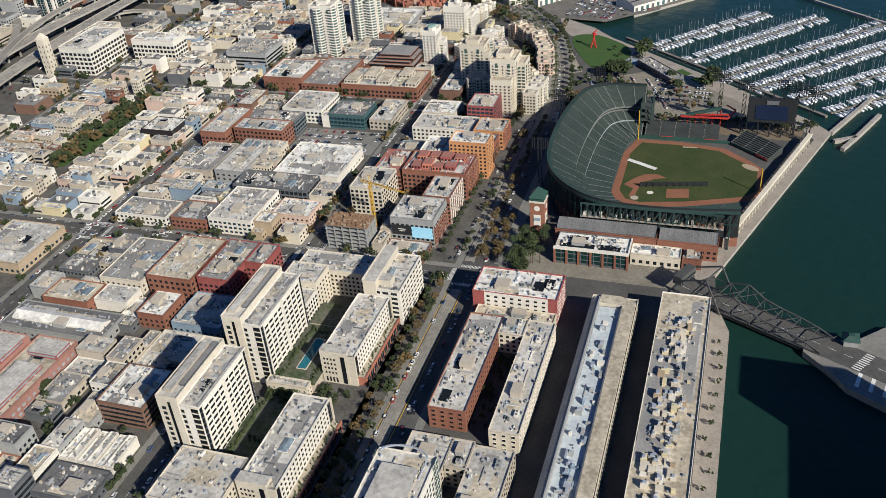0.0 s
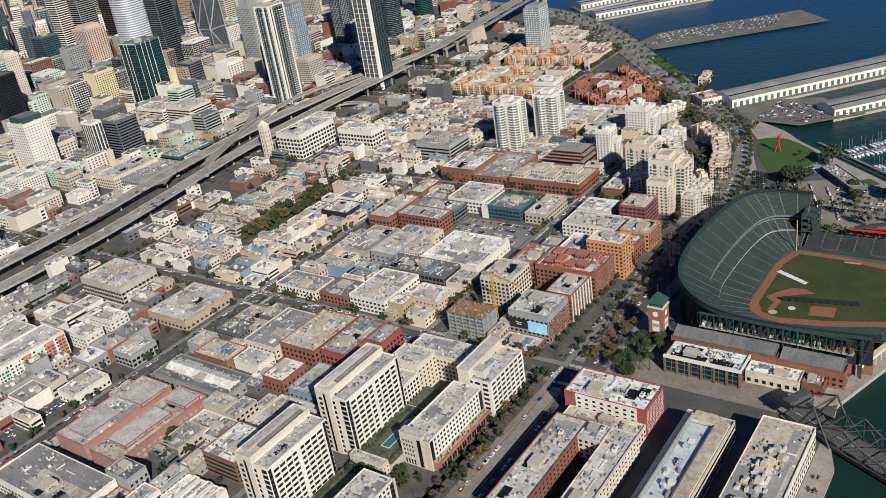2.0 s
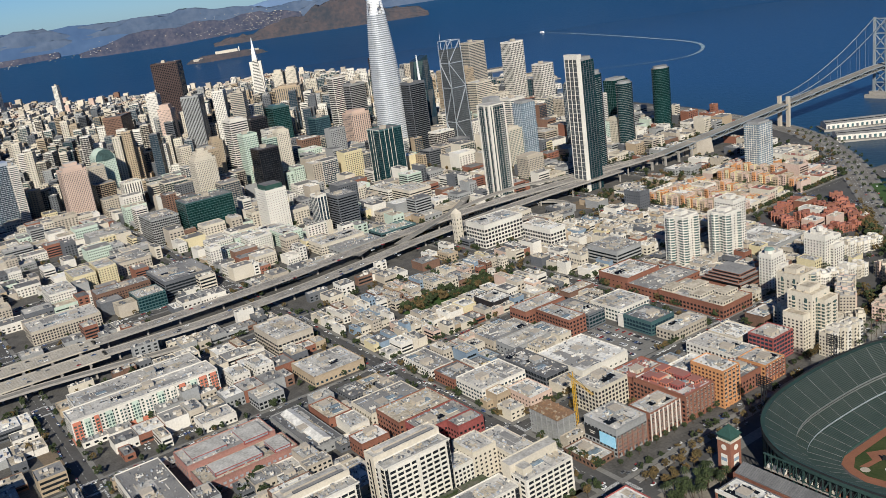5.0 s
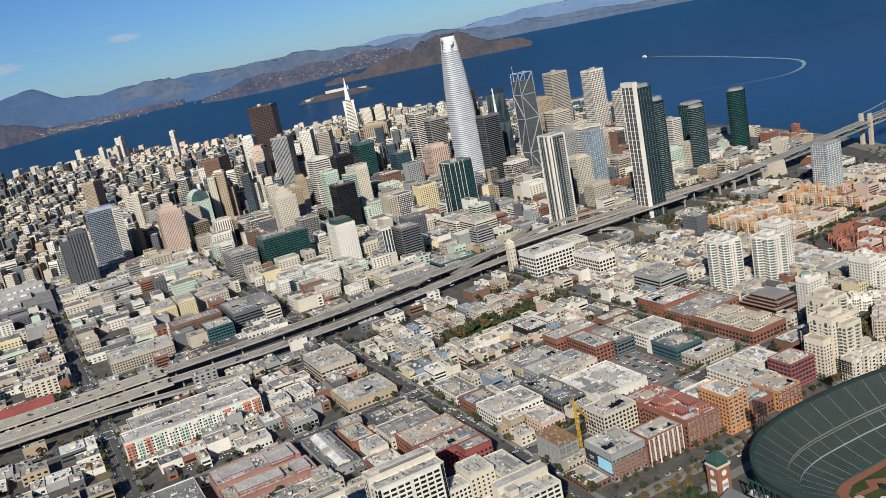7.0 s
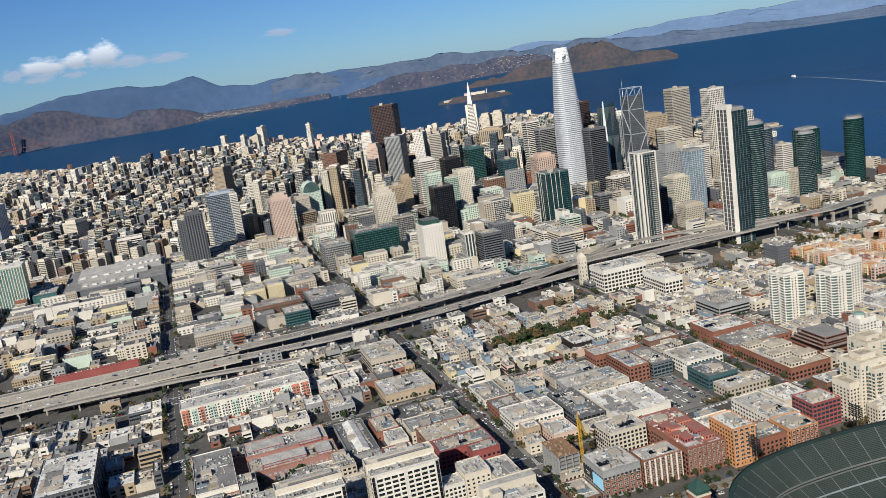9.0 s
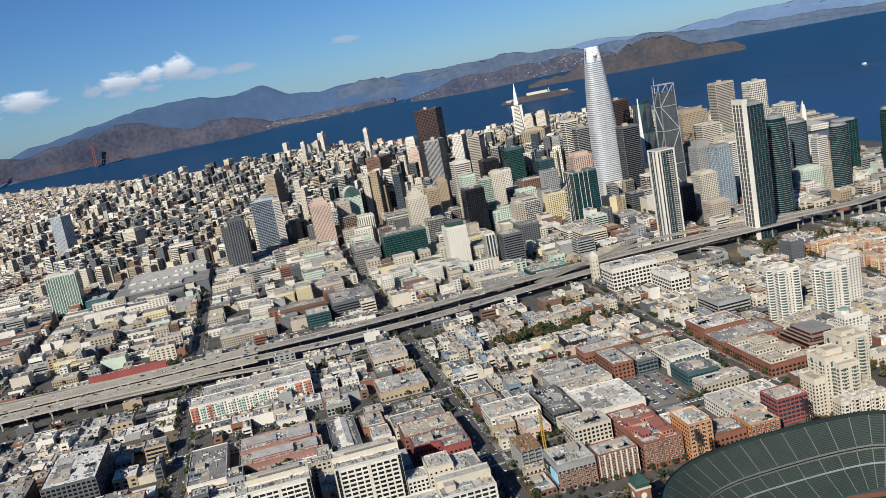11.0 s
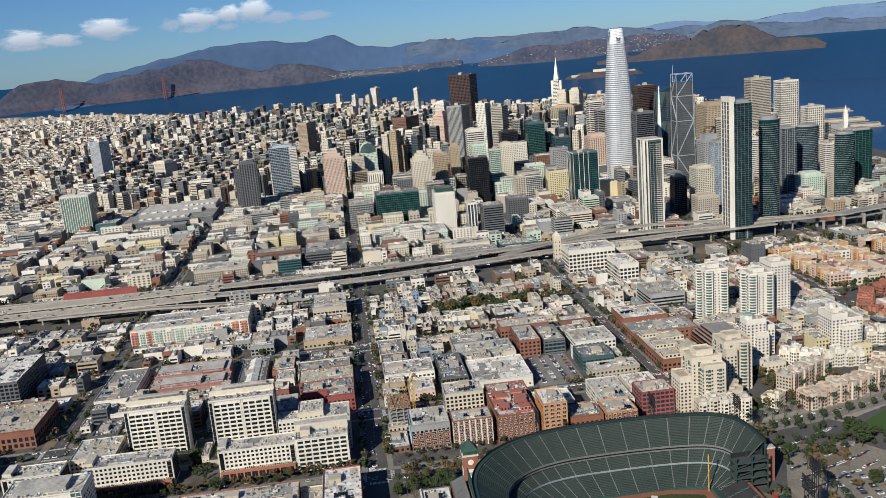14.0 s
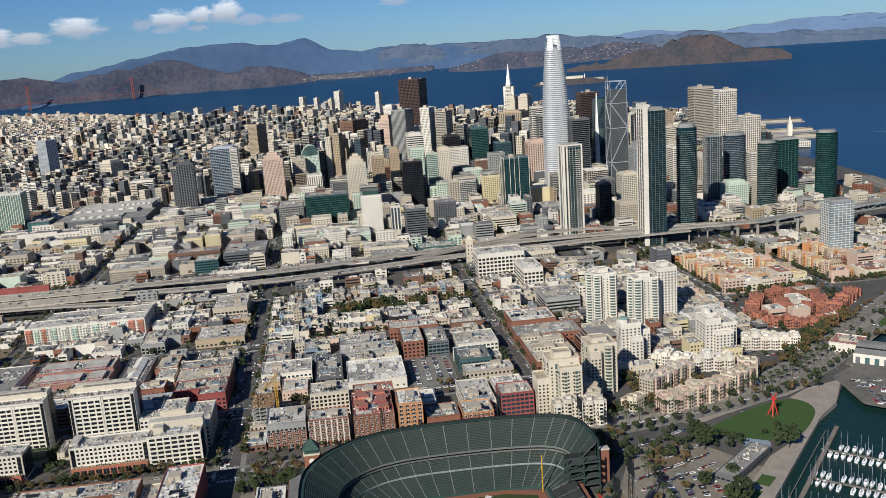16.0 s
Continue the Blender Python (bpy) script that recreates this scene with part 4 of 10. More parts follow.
def slab_glass(x, y, wx, wy, h, gl, lab, fin="white", crown=6, round_=False):
    """A residential glass tower with pale slab edges and vertical fins."""
    e = thing("tower", x, y, 0, lab, "tower", "downtown towers")
    EXC.append((x - wx / 2, x + wx / 2, y - wy / 2, y + wy / 2))
    b = Bag()
    if round_:
        plan = oval(0, 0, wx / 2, wy / 2, 0, 20)
        b.prism(plan, 0, h, G[gl], R["grey"])
    else:
        plan = rect(0, 0, wx / 2, wy / 2)
        b.prism(plan, 0, h, G[gl], R["grey"])
    b.link("glass_shaft", e, gl + " glass")
    b = Bag()
    for f in range(1, int(h / 3.3)):
        z = f * 3.3
        out = [(p[0] * (1 + 0.5 / wx), p[1] * (1 + 0.5 / wy)) for p in plan]
        b.prism(out, z, z + (0.62 if fin == "white" else 0.42), W[fin])
    b.link("slab_edges", e, fin + " slab edges", "stuff")
    if not round_:
        b = Bag()
        for k in range(1, 6):
            u = -0.5 + k / 6
            b.box(u * wx - 0.25, u * wx + 0.25, -wy / 2 - 0.45, -wy / 2 - 0.1, 2, h, W[fin])
            b.box(wx / 2 + 0.1, wx / 2 + 0.45, u * wy - 0.25, u * wy + 0.25, 2, h, W[fin])
        b.link("mullions", e, "thin vertical mullions", "stuff")
    if crown:
        b = Bag()
        b.prism([(p[0] * 0.8, p[1] * 0.8) for p in plan], h, h + crown, W["grey"], R["grey"])
        b.link("crown", e)
    return e


def faceted_tower(x, y, h):
    """A slim blue glass tower that draws in upwards, with folded facets and one broad slanting white edge."""
    e = thing("tower", x, y, 0, "faceted blue glass tower with a slanting white edge", "tower", "downtown towers")
    EXC.append((x - 20, x + 20, y - 20, y + 20))
    b = Bag()
    levels = ((0, 17, 18), (60, 18.5, 17), (120, 16, 18), (h - 12, 14, 14.5))
    for (z0, a0, c0), (z1, a1, c1) in zip(levels, levels[1:]):
        lo, hi = [[(-a, -c), (a * 0.2, -c * 1.05), (a, -c), (a * 1.05, c * 0.1), (a, c), (-a, c)] for a, c in ((a0, c0), (a1, c1))]
        for i in range(6):
            k = (i + 1) % 6
            b.face([(*lo[i], z0), (*lo[k], z0), (*hi[k], z1)], G["blue"])
            b.face([(*lo[i], z0), (*hi[k], z1), (*hi[i], z1)], G["mid"] if i % 3 == 0 else G["sea"])
    b.face([(-14, -14.5, h - 12), (14, -14.5, h - 12), (14, 14.5, h - 2), (-14, 14.5, h - 2)], G["blue"])
    b.face([(14, -14.5, h - 12), (14, 14.5, h - 12), (14, 14.5, h - 2)], G["blue"])
    b.link("glass_shaft", e, "blue-grey glass facets")
    b = Bag()
    b.face([(19.4, -20, 0), (19.4, -9, 0), (18.6, -12.5, 120), (18.6, -19, 120)], HULL)
    b.face([(18.6, -19, 120), (18.6, -12.5, 120), (15.2, -13.5, h + 2), (15.2, -15.2, h + 2)], HULL)
    b.face([(19.4, -20, 0), (18.6, -19, 120), (15.2, -15.2, h + 2), (13.8, -15.2, h + 2), (15, -19, 120), (14, -20, 0)], HULL)
    b.beam((14.6, -15, h - 12), (17.4, -18.4, 0), 0.9, W["steel"])
    b.link("white_edge", e, "broad slanting white metal edge")
    b = Bag()
    for f in range(1, int((h - 12) / 4)):
        z = f * 4
        b.box(16.6, 17.0, -15, 15, z, z + 0.35, W["slate"], None, True)
    b.link("floor_edges", e, "", "stuff")
    return e


tapered_tower(-1380, 1078)
pyramid_tower(-2195, 1148)
braced_tower(-1283, 1180, 230)
faceted_tower(-1418, 1190, 196)
e = slab_glass(-790, 1069, 28, 34, 203, "teal", "tall dark teal residential tower with a white framed end", "slate", 5)
b = Bag()
b.box(-14.2, -13.6, -17.6, -16.9, 0, 214, W["white"])
for k in range(4):
    b.box(-14 + k * 9.0, -13 + k * 9.0, -17.9, -16.9, 0, 213, W["white"])
b.box(13.6, 14.8, -17.4, -10.6, 0, 206, W["white"])
for f in range(30):
    b.box(-13.6, 13.9, -17.5, -17.0, 5 + f * 7, 5.45 + f * 7, W["white"])
b.face([(-13, -17.05, 2), (13.4, -17.05, 2), (13.4, -17.05, 206), (-13, -17.05, 206)], G["mid"])
b.box(-14, 14.8, -17.8, -9, 206, 213.5, W["white"])
b.link("white_frame", e, "white vertical fins and cross bands")
slab_glass(-845, 1147, 27, 32, 168, "teal", "dark teal residential tower with pale floor lines and a round top", "grey", 6, True)
e = slab_glass(-898, 973, 30, 31, 146, "teal", "white and green glass residential tower", "grey", 4)
b = Bag()
for k in (-14.0, 4.0, 14.2):
    b.box(k - 1.6, k + 1.6, -16.6, -15.4, 0, 151, W["white"])
for k in (-14.6, -9.5, 14.6):
    b.box(14.8, 15.9, k - 1.2, k + 1.2, 0, 151, W["white"])
for f in range(42):
    b.box(14.9, 16.2, 4, 13, 6 + f * 3.3, 6.5 + f * 3.3, W["white"], None, True)
b.box(-15.4, 15.6, -16.2, 15.4, 149, 151, W["white"], R["light"])
b.link("white_frame", e, "white vertical piers and stacked balconies")
tower(-1040, 1118, 34, 34, 72, "cream", "grid", "sea", "light", 3.2, 3.4, 0.6, 0.6, "cream residential tower with stacked balconies", 0, 4)
# This tower's shade is put into its slate walls and black glass.
tower(-1010, 1062, 22, 22, 64, "slate", "glass", "black", "dark", 3.4, 4, 0.9, 0.8, "dark slate residential tower")
slab_glass(-985, 1466, 32, 38, 124, "green", "green glass residential tower with a round top", "teal", 4, True)
slab_glass(-1081, 1438, 30, 40, 105, "green", "dark green glass residential tower", "teal", 4)
slab_glass(-969, 1346, 28, 34, 116, "teal", "dark teal glass residential tower by the bridge", "grey", 4, True)
slab_glass(-1090, 1343, 37, 42, 120, "blue", "dark blue glass residential tower", "grey", 4, True)
slab_glass(-1030, 1149, 28, 30, 115, "pale", "white and grey glass residential tower", "steel", 4)
slab_glass(-1035, 1275, 22, 26, 127, "blue", "dark blue glass tower", "grey", 3)
slab_glass(-618, 1266, 26, 34, 76, "pale", "blue-white glass residential tower by the bridge approach", "white", 3)
tower(-1060, 1369, 20, 22, 88, "white", "bands", "mid", "light", 3.6, 4, 0.5, 0.5, "slim white banded residential tower")
tower(-1180, 1191, 35, 35, 100, "grey", "grid", "mid", "grey", 3.6, 3.4, 0.5, 0.5, "grey concrete stepped tower", 0, 12)
e = tower(-1183, 940, 42, 48, 102, "teal", "glass", "teal", "dark", 4, 4, 0.95, 0.86, "dark teal glass office tower outlined in white")
b = Bag()
for u in (-21.4, -9, -1, 21.4):
    b.box(u - 0.4, u + 0.4, -24.6, -24.1, 2, 103.4, W["white"])
for u in (-24.2, -13, -4, 5, 24.2):
    b.box(21.1, 21.6, u - 0.4, u + 0.4, 2, 103.4, W["white"])
b.box(-21.6, 21.6, -24.6, -24.1, 102, 103.4, W["white"])
b.link("white_lines", e, "white outline strips", "stuff")
tower(-1683, 1535, 40, 52, 176, "beige", "bands", "mid", "grey", 4, 4, 0.6, 0.5, "beige office tower with dark window bands", 0.01)
tower(-1484, 1507, 36, 42, 178, "white", "grid", "dark", "grey", 5, 4.4, 0.62, 0.68, "white office tower with a bold grid of dark windows")
tower(-1402, 1526, 34, 38, 122, "white", "grid", "dark", "grey", 5, 4.4, 0.62, 0.66, "white office tower with a grid of dark windows")
tower(-2017, 837, 66, 44, 238, "darkbrown", "vert", "black", "dark", 4, 4.2, 0.62, 0.6, "dark bronze granite tower with bay windows")
tower(-1892, 1096, 66, 56, 136, "tan", "vert", "mid", "tan", 4, 5.2, 0.42, 0.9, "tan stone office tower with vertical piers", 0, 4)
tower(-1704, 838, 26, 28, 176, "white", "vert", "mid", "light", 4, 3.4, 0.45, 0.6, "white office tower with narrow vertical windows")
tower(-1690, 876, 30, 34, 166, "beige", "bands", "mid", "grey", 4, 3.4, 0.5, 0.5, "beige-grey banded office tower")
tower(-1705, 776, 40, 40, 176, "grey", "vert", "black", "dark", 4, 3.2, 0.42, 0.95, "grey office tower with pale vertical fins")
tower(-1900, 660, 42, 66, 146, "brown", "grid", "black", "dark", 3.8, 3.2, 0.5, 0.5, "brown office tower with a gridded dark side")
tower(-1850, 703, 18, 22, 124, "slate", "vert", "blue", "dark", 3.8, 3.2, 0.6, 0.6, "slim dark blue office tower")
tower(-1950, 766, 28, 28, 172, "white", "vert", "mid", "light", 3.8, 3, 0.4, 0.5, "slim white stone office tower", 0, 5)
tower(-1680, 958, 42, 42, 118, "teal", "glass", "green", "dark", 4, 4, 0.93, 0.8, "dark green glass office tower", 0.01, 5)
tower(-1540, 989, 36, 36, 94, "teal", "glass", "blue", "dark", 4, 4, 0.93, 0.8, "dark blue glass office tower")
tower(-1640, 884, 38, 40, 108, "black", "glass", "black", "dark", 4, 4, 0.93, 0.85, "black glass office tower", 0, 4)
tower(-1400, 832, 22, 26, 106, "cream", "vert", "mid", "light", 4, 3.4, 0.4, 0.5, "slim cream tower with vertical windows", 0, 4)
tower(-1404, 808, 22, 24, 96, "mint", "glass", "sea", "light", 4, 4, 0.9, 0.7, "pale green glass side of a slim tower")
tower(-1500, 782, 38, 38, 132, "white", "bands", "dark", "light", 4.6, 4, 0.5, 0.5, "white banded office tower", 0, 4)
tower(-1440, 778, 30, 30, 108, "mint", "grid", "sea", "green", 4, 3.4, 0.6, 0.5, "pale green glass and stone tower")
tower(-1307, 753, 38, 40, 96, "black", "glass", "black", "dark", 4, 4, 0.95, 0.92, "black glass office block")
tower(-1420, 691, 25, 27, 98, "tan", "grid", "dark", "tan", 3.9, 3, 0.45, 0.5, "tan brick office tower")
tower(-1500, 733, 20, 22, 100, "tan", "vert", "mid", "tan", 3.9, 3, 0.3, 0.5, "slim tan stone tower with a stepped crown", 0, 8)
e = tower(-1330, 641, 32, 40, 100, "cream", "vert", "mid", "tan", 3.9, 3, 0.36, 0.6, "cream terracotta stepped tower")
for k, (f, z1) in enumerate(((0.78, 107), (0.56, 113), (0.3, 118))):
    b = Bag()
    b.box(-16 * f, 16 * f, -20 * f, 20 * f, 99.5, z1, W["cream"], R["tan"])
    panes(b, -16 * f, 16 * f, -20 * f, 20 * f, z1 - 6, z1, "vert", G["mid"], 3.9, 3, 0.36, 0.6, W["cream"], "ES")
    b.link("setback", e, "stepped cream setback")
e = tower(-1080, 655, 40, 36, 70, "white", "grid", "dark", "green", 3.9, 4.6, 0.34, 0.4, "white stone office block with a dark green top")
b = Bag()
b.box(-16, 16, -14, 14, 70, 78, W["green"], R["dark"])
b.link("crown", e, "dark green glass top storey")
tower(-970, 722, 36, 34, 58, "slate", "bands", "black", "grey", 3.9, 4, 0.5, 0.5, "grey office slab with ribbon windows")
tower(-985, 690, 24, 16, 62, "white", "vert", "blue", "white", 3.6, 5, 0.66, 0.95, "white and blue slim tower")
building(-1196, -1148, 537, 617, 64, "teal", "dark", "glass", "green", 4, 4, 0.95, 0.86, 3, "office_block", "dark green glass office block with a flat dark roof")
building(-1240, -1176, 486, 532, 46, "grey", "grey", "grid", "black", 4, 3, 0.8, 0.6, 3, "office_block", "grey concrete office block with gridded windows")
e = tower(-1545, 462, 40, 46, 100, "pink", "vert", "mid", "light", 3.6, 3, 0.36, 0.7, "pale pink stone hotel tower")
for f, z1 in ((0.75, 107), (0.5, 113)):
    b = Bag()
    b.box(-20 * f, 20 * f, -23 * f, 23 * f, 99.5, z1, W["pink"], R["light"])
    b.link("setback", e, "stepped pale pink setback")
tower(-1640, 347, 50, 62, 124, "steel", "glass", "blue", "grey", 3.6, 4, 0.9, 0.8, "grey-blue glass residential tower", 0, 4)
tower(-1600, 372, 14, 16, 122, "white", "bands", "mid", "light", 3.6, 4, 0.5, 0.5, "pale balcony strip of a glass tower")
e = tower(-1640, 545, 44, 40, 100, "mint", "grid", "sea", "green", 3.6, 3, 0.45, 0.5, "pale stone hotel tower with a green glass fan top")
b = Bag()
for k in range(6):
    a0, a1 = math.pi * k / 6, math.pi * (k + 1) / 6
    b.face([(22.3, 0, 90), (22.3, 19 * math.cos(a0), 92 + 22 * math.sin(a0)), (22.3, 19 * math.cos(a1), 92 + 22 * math.sin(a1))], G["sea"])
    b.face([(22.2, 19 * math.cos(a0), 92 + 22 * math.sin(a0)), (-20, 19 * math.cos(a0), 92 + 22 * math.sin(a0)), (-20, 19 * math.cos(a1), 92 + 22 * math.sin(a1)), (22.2, 19 * math.cos(a1), 92 + 22 * math.sin(a1))], W["mint"])
b.link("fan_top", e, "green glass fan-shaped crown")
tower(-1600, 518, 26, 30, 88, "beige", "grid", "mid", "light", 3.6, 3, 0.45, 0.5, "beige stone hotel tower")
tower(-1500, 552, 30, 34, 60, "white", "vert", "dark", "light", 3.6, 5, 0.45, 0.9, "white tower with dark vertical stripes")
tower(-1740, 620, 28, 28, 112, "tan", "grid", "mid", "tan", 3.6, 3, 0.4, 0.5, "tan brick stepped tower", 0, 12)
tower(-1800, 744, 30, 32, 150, "pink", "grid", "mid", "tan", 3.6, 3, 0.4, 0.5, "pinkish brick tower with a stepped top", 0, 10)
tower(-1475, 280, 28, 36, 112, "slate", "vert", "black", "dark", 3.4, 5, 0.55, 0.7, "dark brown-grey residential tower", 0, 5)
tower(-1495, 258, 22, 22, 98, "slate", "vert", "black", "dark", 3.4, 4, 0.5, 0.5, "dark grey residential tower")
e = tower(-1400, -63, 40, 56, 86, "mint", "glass", "aqua", "white", 3.6, 4, 0.96, 0.9, "teal glass hotel tower with white vertical ribs")
b = Bag()
for k in range(13):
    u = -27.6 + k * 4.6
    b.box(20.2, 21.0, u - 0.55, u + 0.55, 2, 88, W["white"])
b.box(-20.4, 20.6, -28.4, 28.4, 86, 88.5, W["white"], R["white"])
b.link("rib", e, "white vertical ribs and roof edge")
building(-1430, -1376, -30, 12, 26, "teal", "light", "glass", "aqua", 4, 4, 0.9, 0.7, 2, "hotel_wing", "low teal glass hotel wing")
tower(-2110, -186, 40, 34, 142, "steel", "glass", "silver", "white", 3.6, 4.4, 0.72, 0.9, "tall slab with a white edge and dark side")
tower(-2000, 5, 42, 42, 78, "cream", "vert", "dark", "light", 3.8, 3, 0.4, 0.6, "cream office tower with a rounded dark top", 0, 6)
tower(-2100, -68, 36, 36, 66, "black", "glass", "black", "dark", 3.8, 4, 0.9, 0.85, "black glass office block")
tower(-2410, 96, 34, 40, 94, "darkbrown", "vert", "black", "dark", 3.8, 3, 0.5, 0.7, "dark office tower")
tower(-2380, 146, 34, 36, 80, "slate", "vert", "black", "dark", 3.8, 3, 0.5, 0.7, "dark grey office tower")
tower(-2150, 389, 34, 42, 138, "tan", "grid", "mid", "light", 3.6, 3.2, 0.5, 0.6, "tan residential tower")
tower(-1707, 140, 30, 54, 56, "white", "bands", "black", "light", 4.6, 4, 0.5, 0.55, "white office slab with dark bands", 0.01)
tower(-1760, 150, 20, 30, 62, "slate", "vert", "black", "dark", 3.6, 3, 0.5, 0.6, "dark office slab")
tower(-1628, 1222, 44, 46, 188, "darkbrown", "bands", "black", "grey", 4, 4, 0.5, 0.5, "dark brown-grey office tower with bands")
tower(-1505, 1344, 60, 66, 138, "tan", "grid", "mid", "grey", 4, 3.4, 0.55, 0.5, "broad tan office tower", 0, 6)
tower(-1400, 1330, 40, 44, 114, "cream", "bands", "mid", "light", 4, 3.4, 0.55, 0.45, "cream banded office tower")
tower(-1340, 1115, 36, 38, 152, "slate", "bands", "black", "dark", 4, 4, 0.9, 0.7, "dark banded glass tower")
tower(-1500, 1060, 40, 46, 92, "pink", "vert", "mid", "tan", 3.9, 5, 0.45, 0.7, "pink granite tower with a rounded crown", 0, 7)
tower(-1970, 1110, 26, 34, 168, "cream", "vert", "mid", "light", 4, 3, 0.3, 0.6, "cream stepped office tower", 0, 7)
tower(-1960, 1143, 28, 32, 172, "cream", "vert", "mid", "light", 4, 3, 0.3, 0.6, "cream stepped office tower", 0, 6)
tower(-1560, 1100, 30, 40, 148, "grey", "bands", "black", "dark", 4, 3, 0.5, 0.6, "grey banded office tower")
tower(-1640, 1100, 30, 34, 161, "white", "bands", "black", "grey", 4.4, 3, 0.5, 0.6, "white and black banded office tower")
tower(-1250, 1300, 38, 40, 88, "white", "bands", "mid", "light", 4, 3, 0.5, 0.5, "white banded office tower")
tower(-950, 1085, 30, 36, 38, "beige", "grid", "mid", "light", 3.4, 3.6, 0.55, 0.5, "beige residential block", 0, 3)
tower(-1010, 1305, 34, 40, 44, "mint", "grid", "sea", "light", 3.4, 3.6, 0.5, 0.5, "pale green residential block with a gabled top", 0, 5)
tower(-1000, 1355, 30, 34, 46, "cream", "grid", "mid", "light", 3.4, 3.6, 0.5, 0.5, "cream residential block", 0, 4)
for hx_, hy_, hh_, ww_ in ((-3526, 497, 150, 26), (-3500, 655, 165, 34), (-3318, 560, 150, 22), (-3139, 252, 150, 30), (-3423, 57, 140, 30), (-3026, 541, 120, 34), (-3211, 812, 160, 22), (-3380, 620, 140, 24), (-3250, 450, 128, 30), (-3000, 330, 130, 30)):
    tower(hx_, hy_, ww_ * 0.8, ww_, hh_, random.choice(("white", "cream", "beige")), "grid", "dark", "light", 3.2, 3.6, 0.5, 0.5, "pale residential tower on a hill", 54)

# mid-rise landmarks between the freeway and the towers
for k, (mx0, mx1, my0, my1, mh, mw) in enumerate(((-1052, -1020, 521, 556, 24, "white"), (-1052, -1024, 560, 600, 20, "mint"), (-1015, -985, 525, 560, 18, "mint"), (-1015, -984, 566, 604, 24, "white"), (-1052, -1020, 606, 645, 20, "white"), (-1010, -966, 612, 645, 22, "mint"))):
    building(mx0, mx1, my0, my1, mh, mw, "white", "grid", "green", 3.2, 3.4, 0.5, 0.5, 2, "apartment_block", "white and pale green apartment block with green windows")
building(-1095, -1042, 329, 360, 26, "yellow", "light", "grid", "dark", 3.2, 3.4, 0.5, 0.5, 2, "apartment_block", "pale yellow apartment block")
building(-1095, -1046, 364, 390, 28, "yellow", "light", "grid", "dark", 3.2, 3.4, 0.5, 0.5, 2, "apartment_block", "yellow apartment block with a bright end")
building(-975, -898, 410, 476, 24, "slate", "grey", "bands", "dark", 4, 4, 0.5, 0.55, 6, "office_block", "dark grey banded office block")
building(-917, -878, 368, 404, 20, "teal", "light", "glass", "teal", 4, 4, 0.85, 0.6, 3, "office_block", "teal glass office block")
building(-1042, -988, 286, 320, 26, "white", "light", "grid", "dark", 3.4, 3.4, 0.5, 0.5, 4, "office_block", "white office block with small gridded windows")
building(-930, -882, 240, 322, 17, "beige", "light", "grid", "dark", 3.4, 3.4, 0.6, 0.6, 4, "apartment_block", "beige apartment block facing the freeway")
building(-962, -932, 332, 402, 24, "brown", "grey", "grid", "dark", 3.4, 3.4, 0.5, 0.5, 3, "apartment_block", "brown brick apartment block")
building(-1112, -1050, 851, 884, 20, "white", "light", "bands", "dark", 4, 4, 0.5, 0.5, 4, "office_block", "white banded office block with a round roof")
building(-1046, -990, 856, 899, 24, "cream", "light", "bands", "dark", 4, 4, 0.5, 0.5, 4, "office_block", "cream banded office block")
building(-916, -876, 629, 700, 16, "cream", "light", "grid", "dark", 4, 4, 0.5, 0.5, 4, "office_block", "long cream office building")
building(-884, -848, 712, 772, 14, "teal", "green", "bands", "dark", 4, 4, 0.5, 0.5, 2, "office_block", "low office building with a pale green roof")
building(-880, -838, 640, 706, 12, "grey", "grey", "grid", "dark", 4, 4, 0.5, 0.5, 2, "warehouse", "low grey building beside the freeway")
e = building(-1560, -1356, 22, 208, 22, "slate", "grey", "none", "dark", 5, 8, 0.5, 0.5, 6, "convention_hall", "huge low convention hall with grey stepped roofs", pent=False)
for u0, u1, v0, v1, z1 in ((-96, 20, -70, 60, 28), (-80, -10, 20, 86, 32), (40, 84, -60, 40, 25)):
    b = Bag()
    b.box(u0, u1, v0, v1, 22, z1, W["grey"], R["light"])
    for k in range(6):
        w_ = (v1 - v0) / 6
        b.box(u1 - 12, u1 - 2, v0 + w_ * (k + 0.2), v0 + w_ * (k + 0.7), z1, z1 + 2.2, W["white"], R["white"])
    b.link("roof_tier", e, "grey roof tier with white vents")
for k in range(7):
    building(-1349, -1338, 26 + k * 25, 40 + k * 25, 12, "white", "white", "none", "dark", 5, 8, 0.5, 0.5, 0, "entrance_bay", "white entrance bay of the convention hall", pent=False)
building(-1440, -1385, 212, 240, 11, "white", "white", "grid", "dark", 4, 5, 0.5, 0.5, 2, "theatre", "low white theatre building")
building(-1320, -1275, 410, 470, 22, "grey", "light", "none", "dark", 4, 5, 0.5, 0.5, 2, "museum", "blank grey museum block")
building(-1130, -1070, 380, 446, 20, "beige", "grey", "grid", "dark", 4, 4, 0.5, 0.5, 2, "office_block", "beige block with a roof of dark solar panels")
e = building(-753, -743, 772, 782, 42, "cream", "light", "grid", "dark", 6, 5, 0.25, 0.4, 0, "clock_tower", "slim cream clock tower beside the freeway", pent=False)
b = Bag()
b.prism(rect(0, 0, 5.4, 5.4), 42, 49, W["cream"], None, 0.1)
b.link("spire", e, "pointed cream roof")
building(-731, -690, 779, 845, 32, "white", "light", "grid", "dark", 5.2, 5.4, 0.7, 0.6, 3, "office_block", "white gridded office building with large dark windows", pent=False)
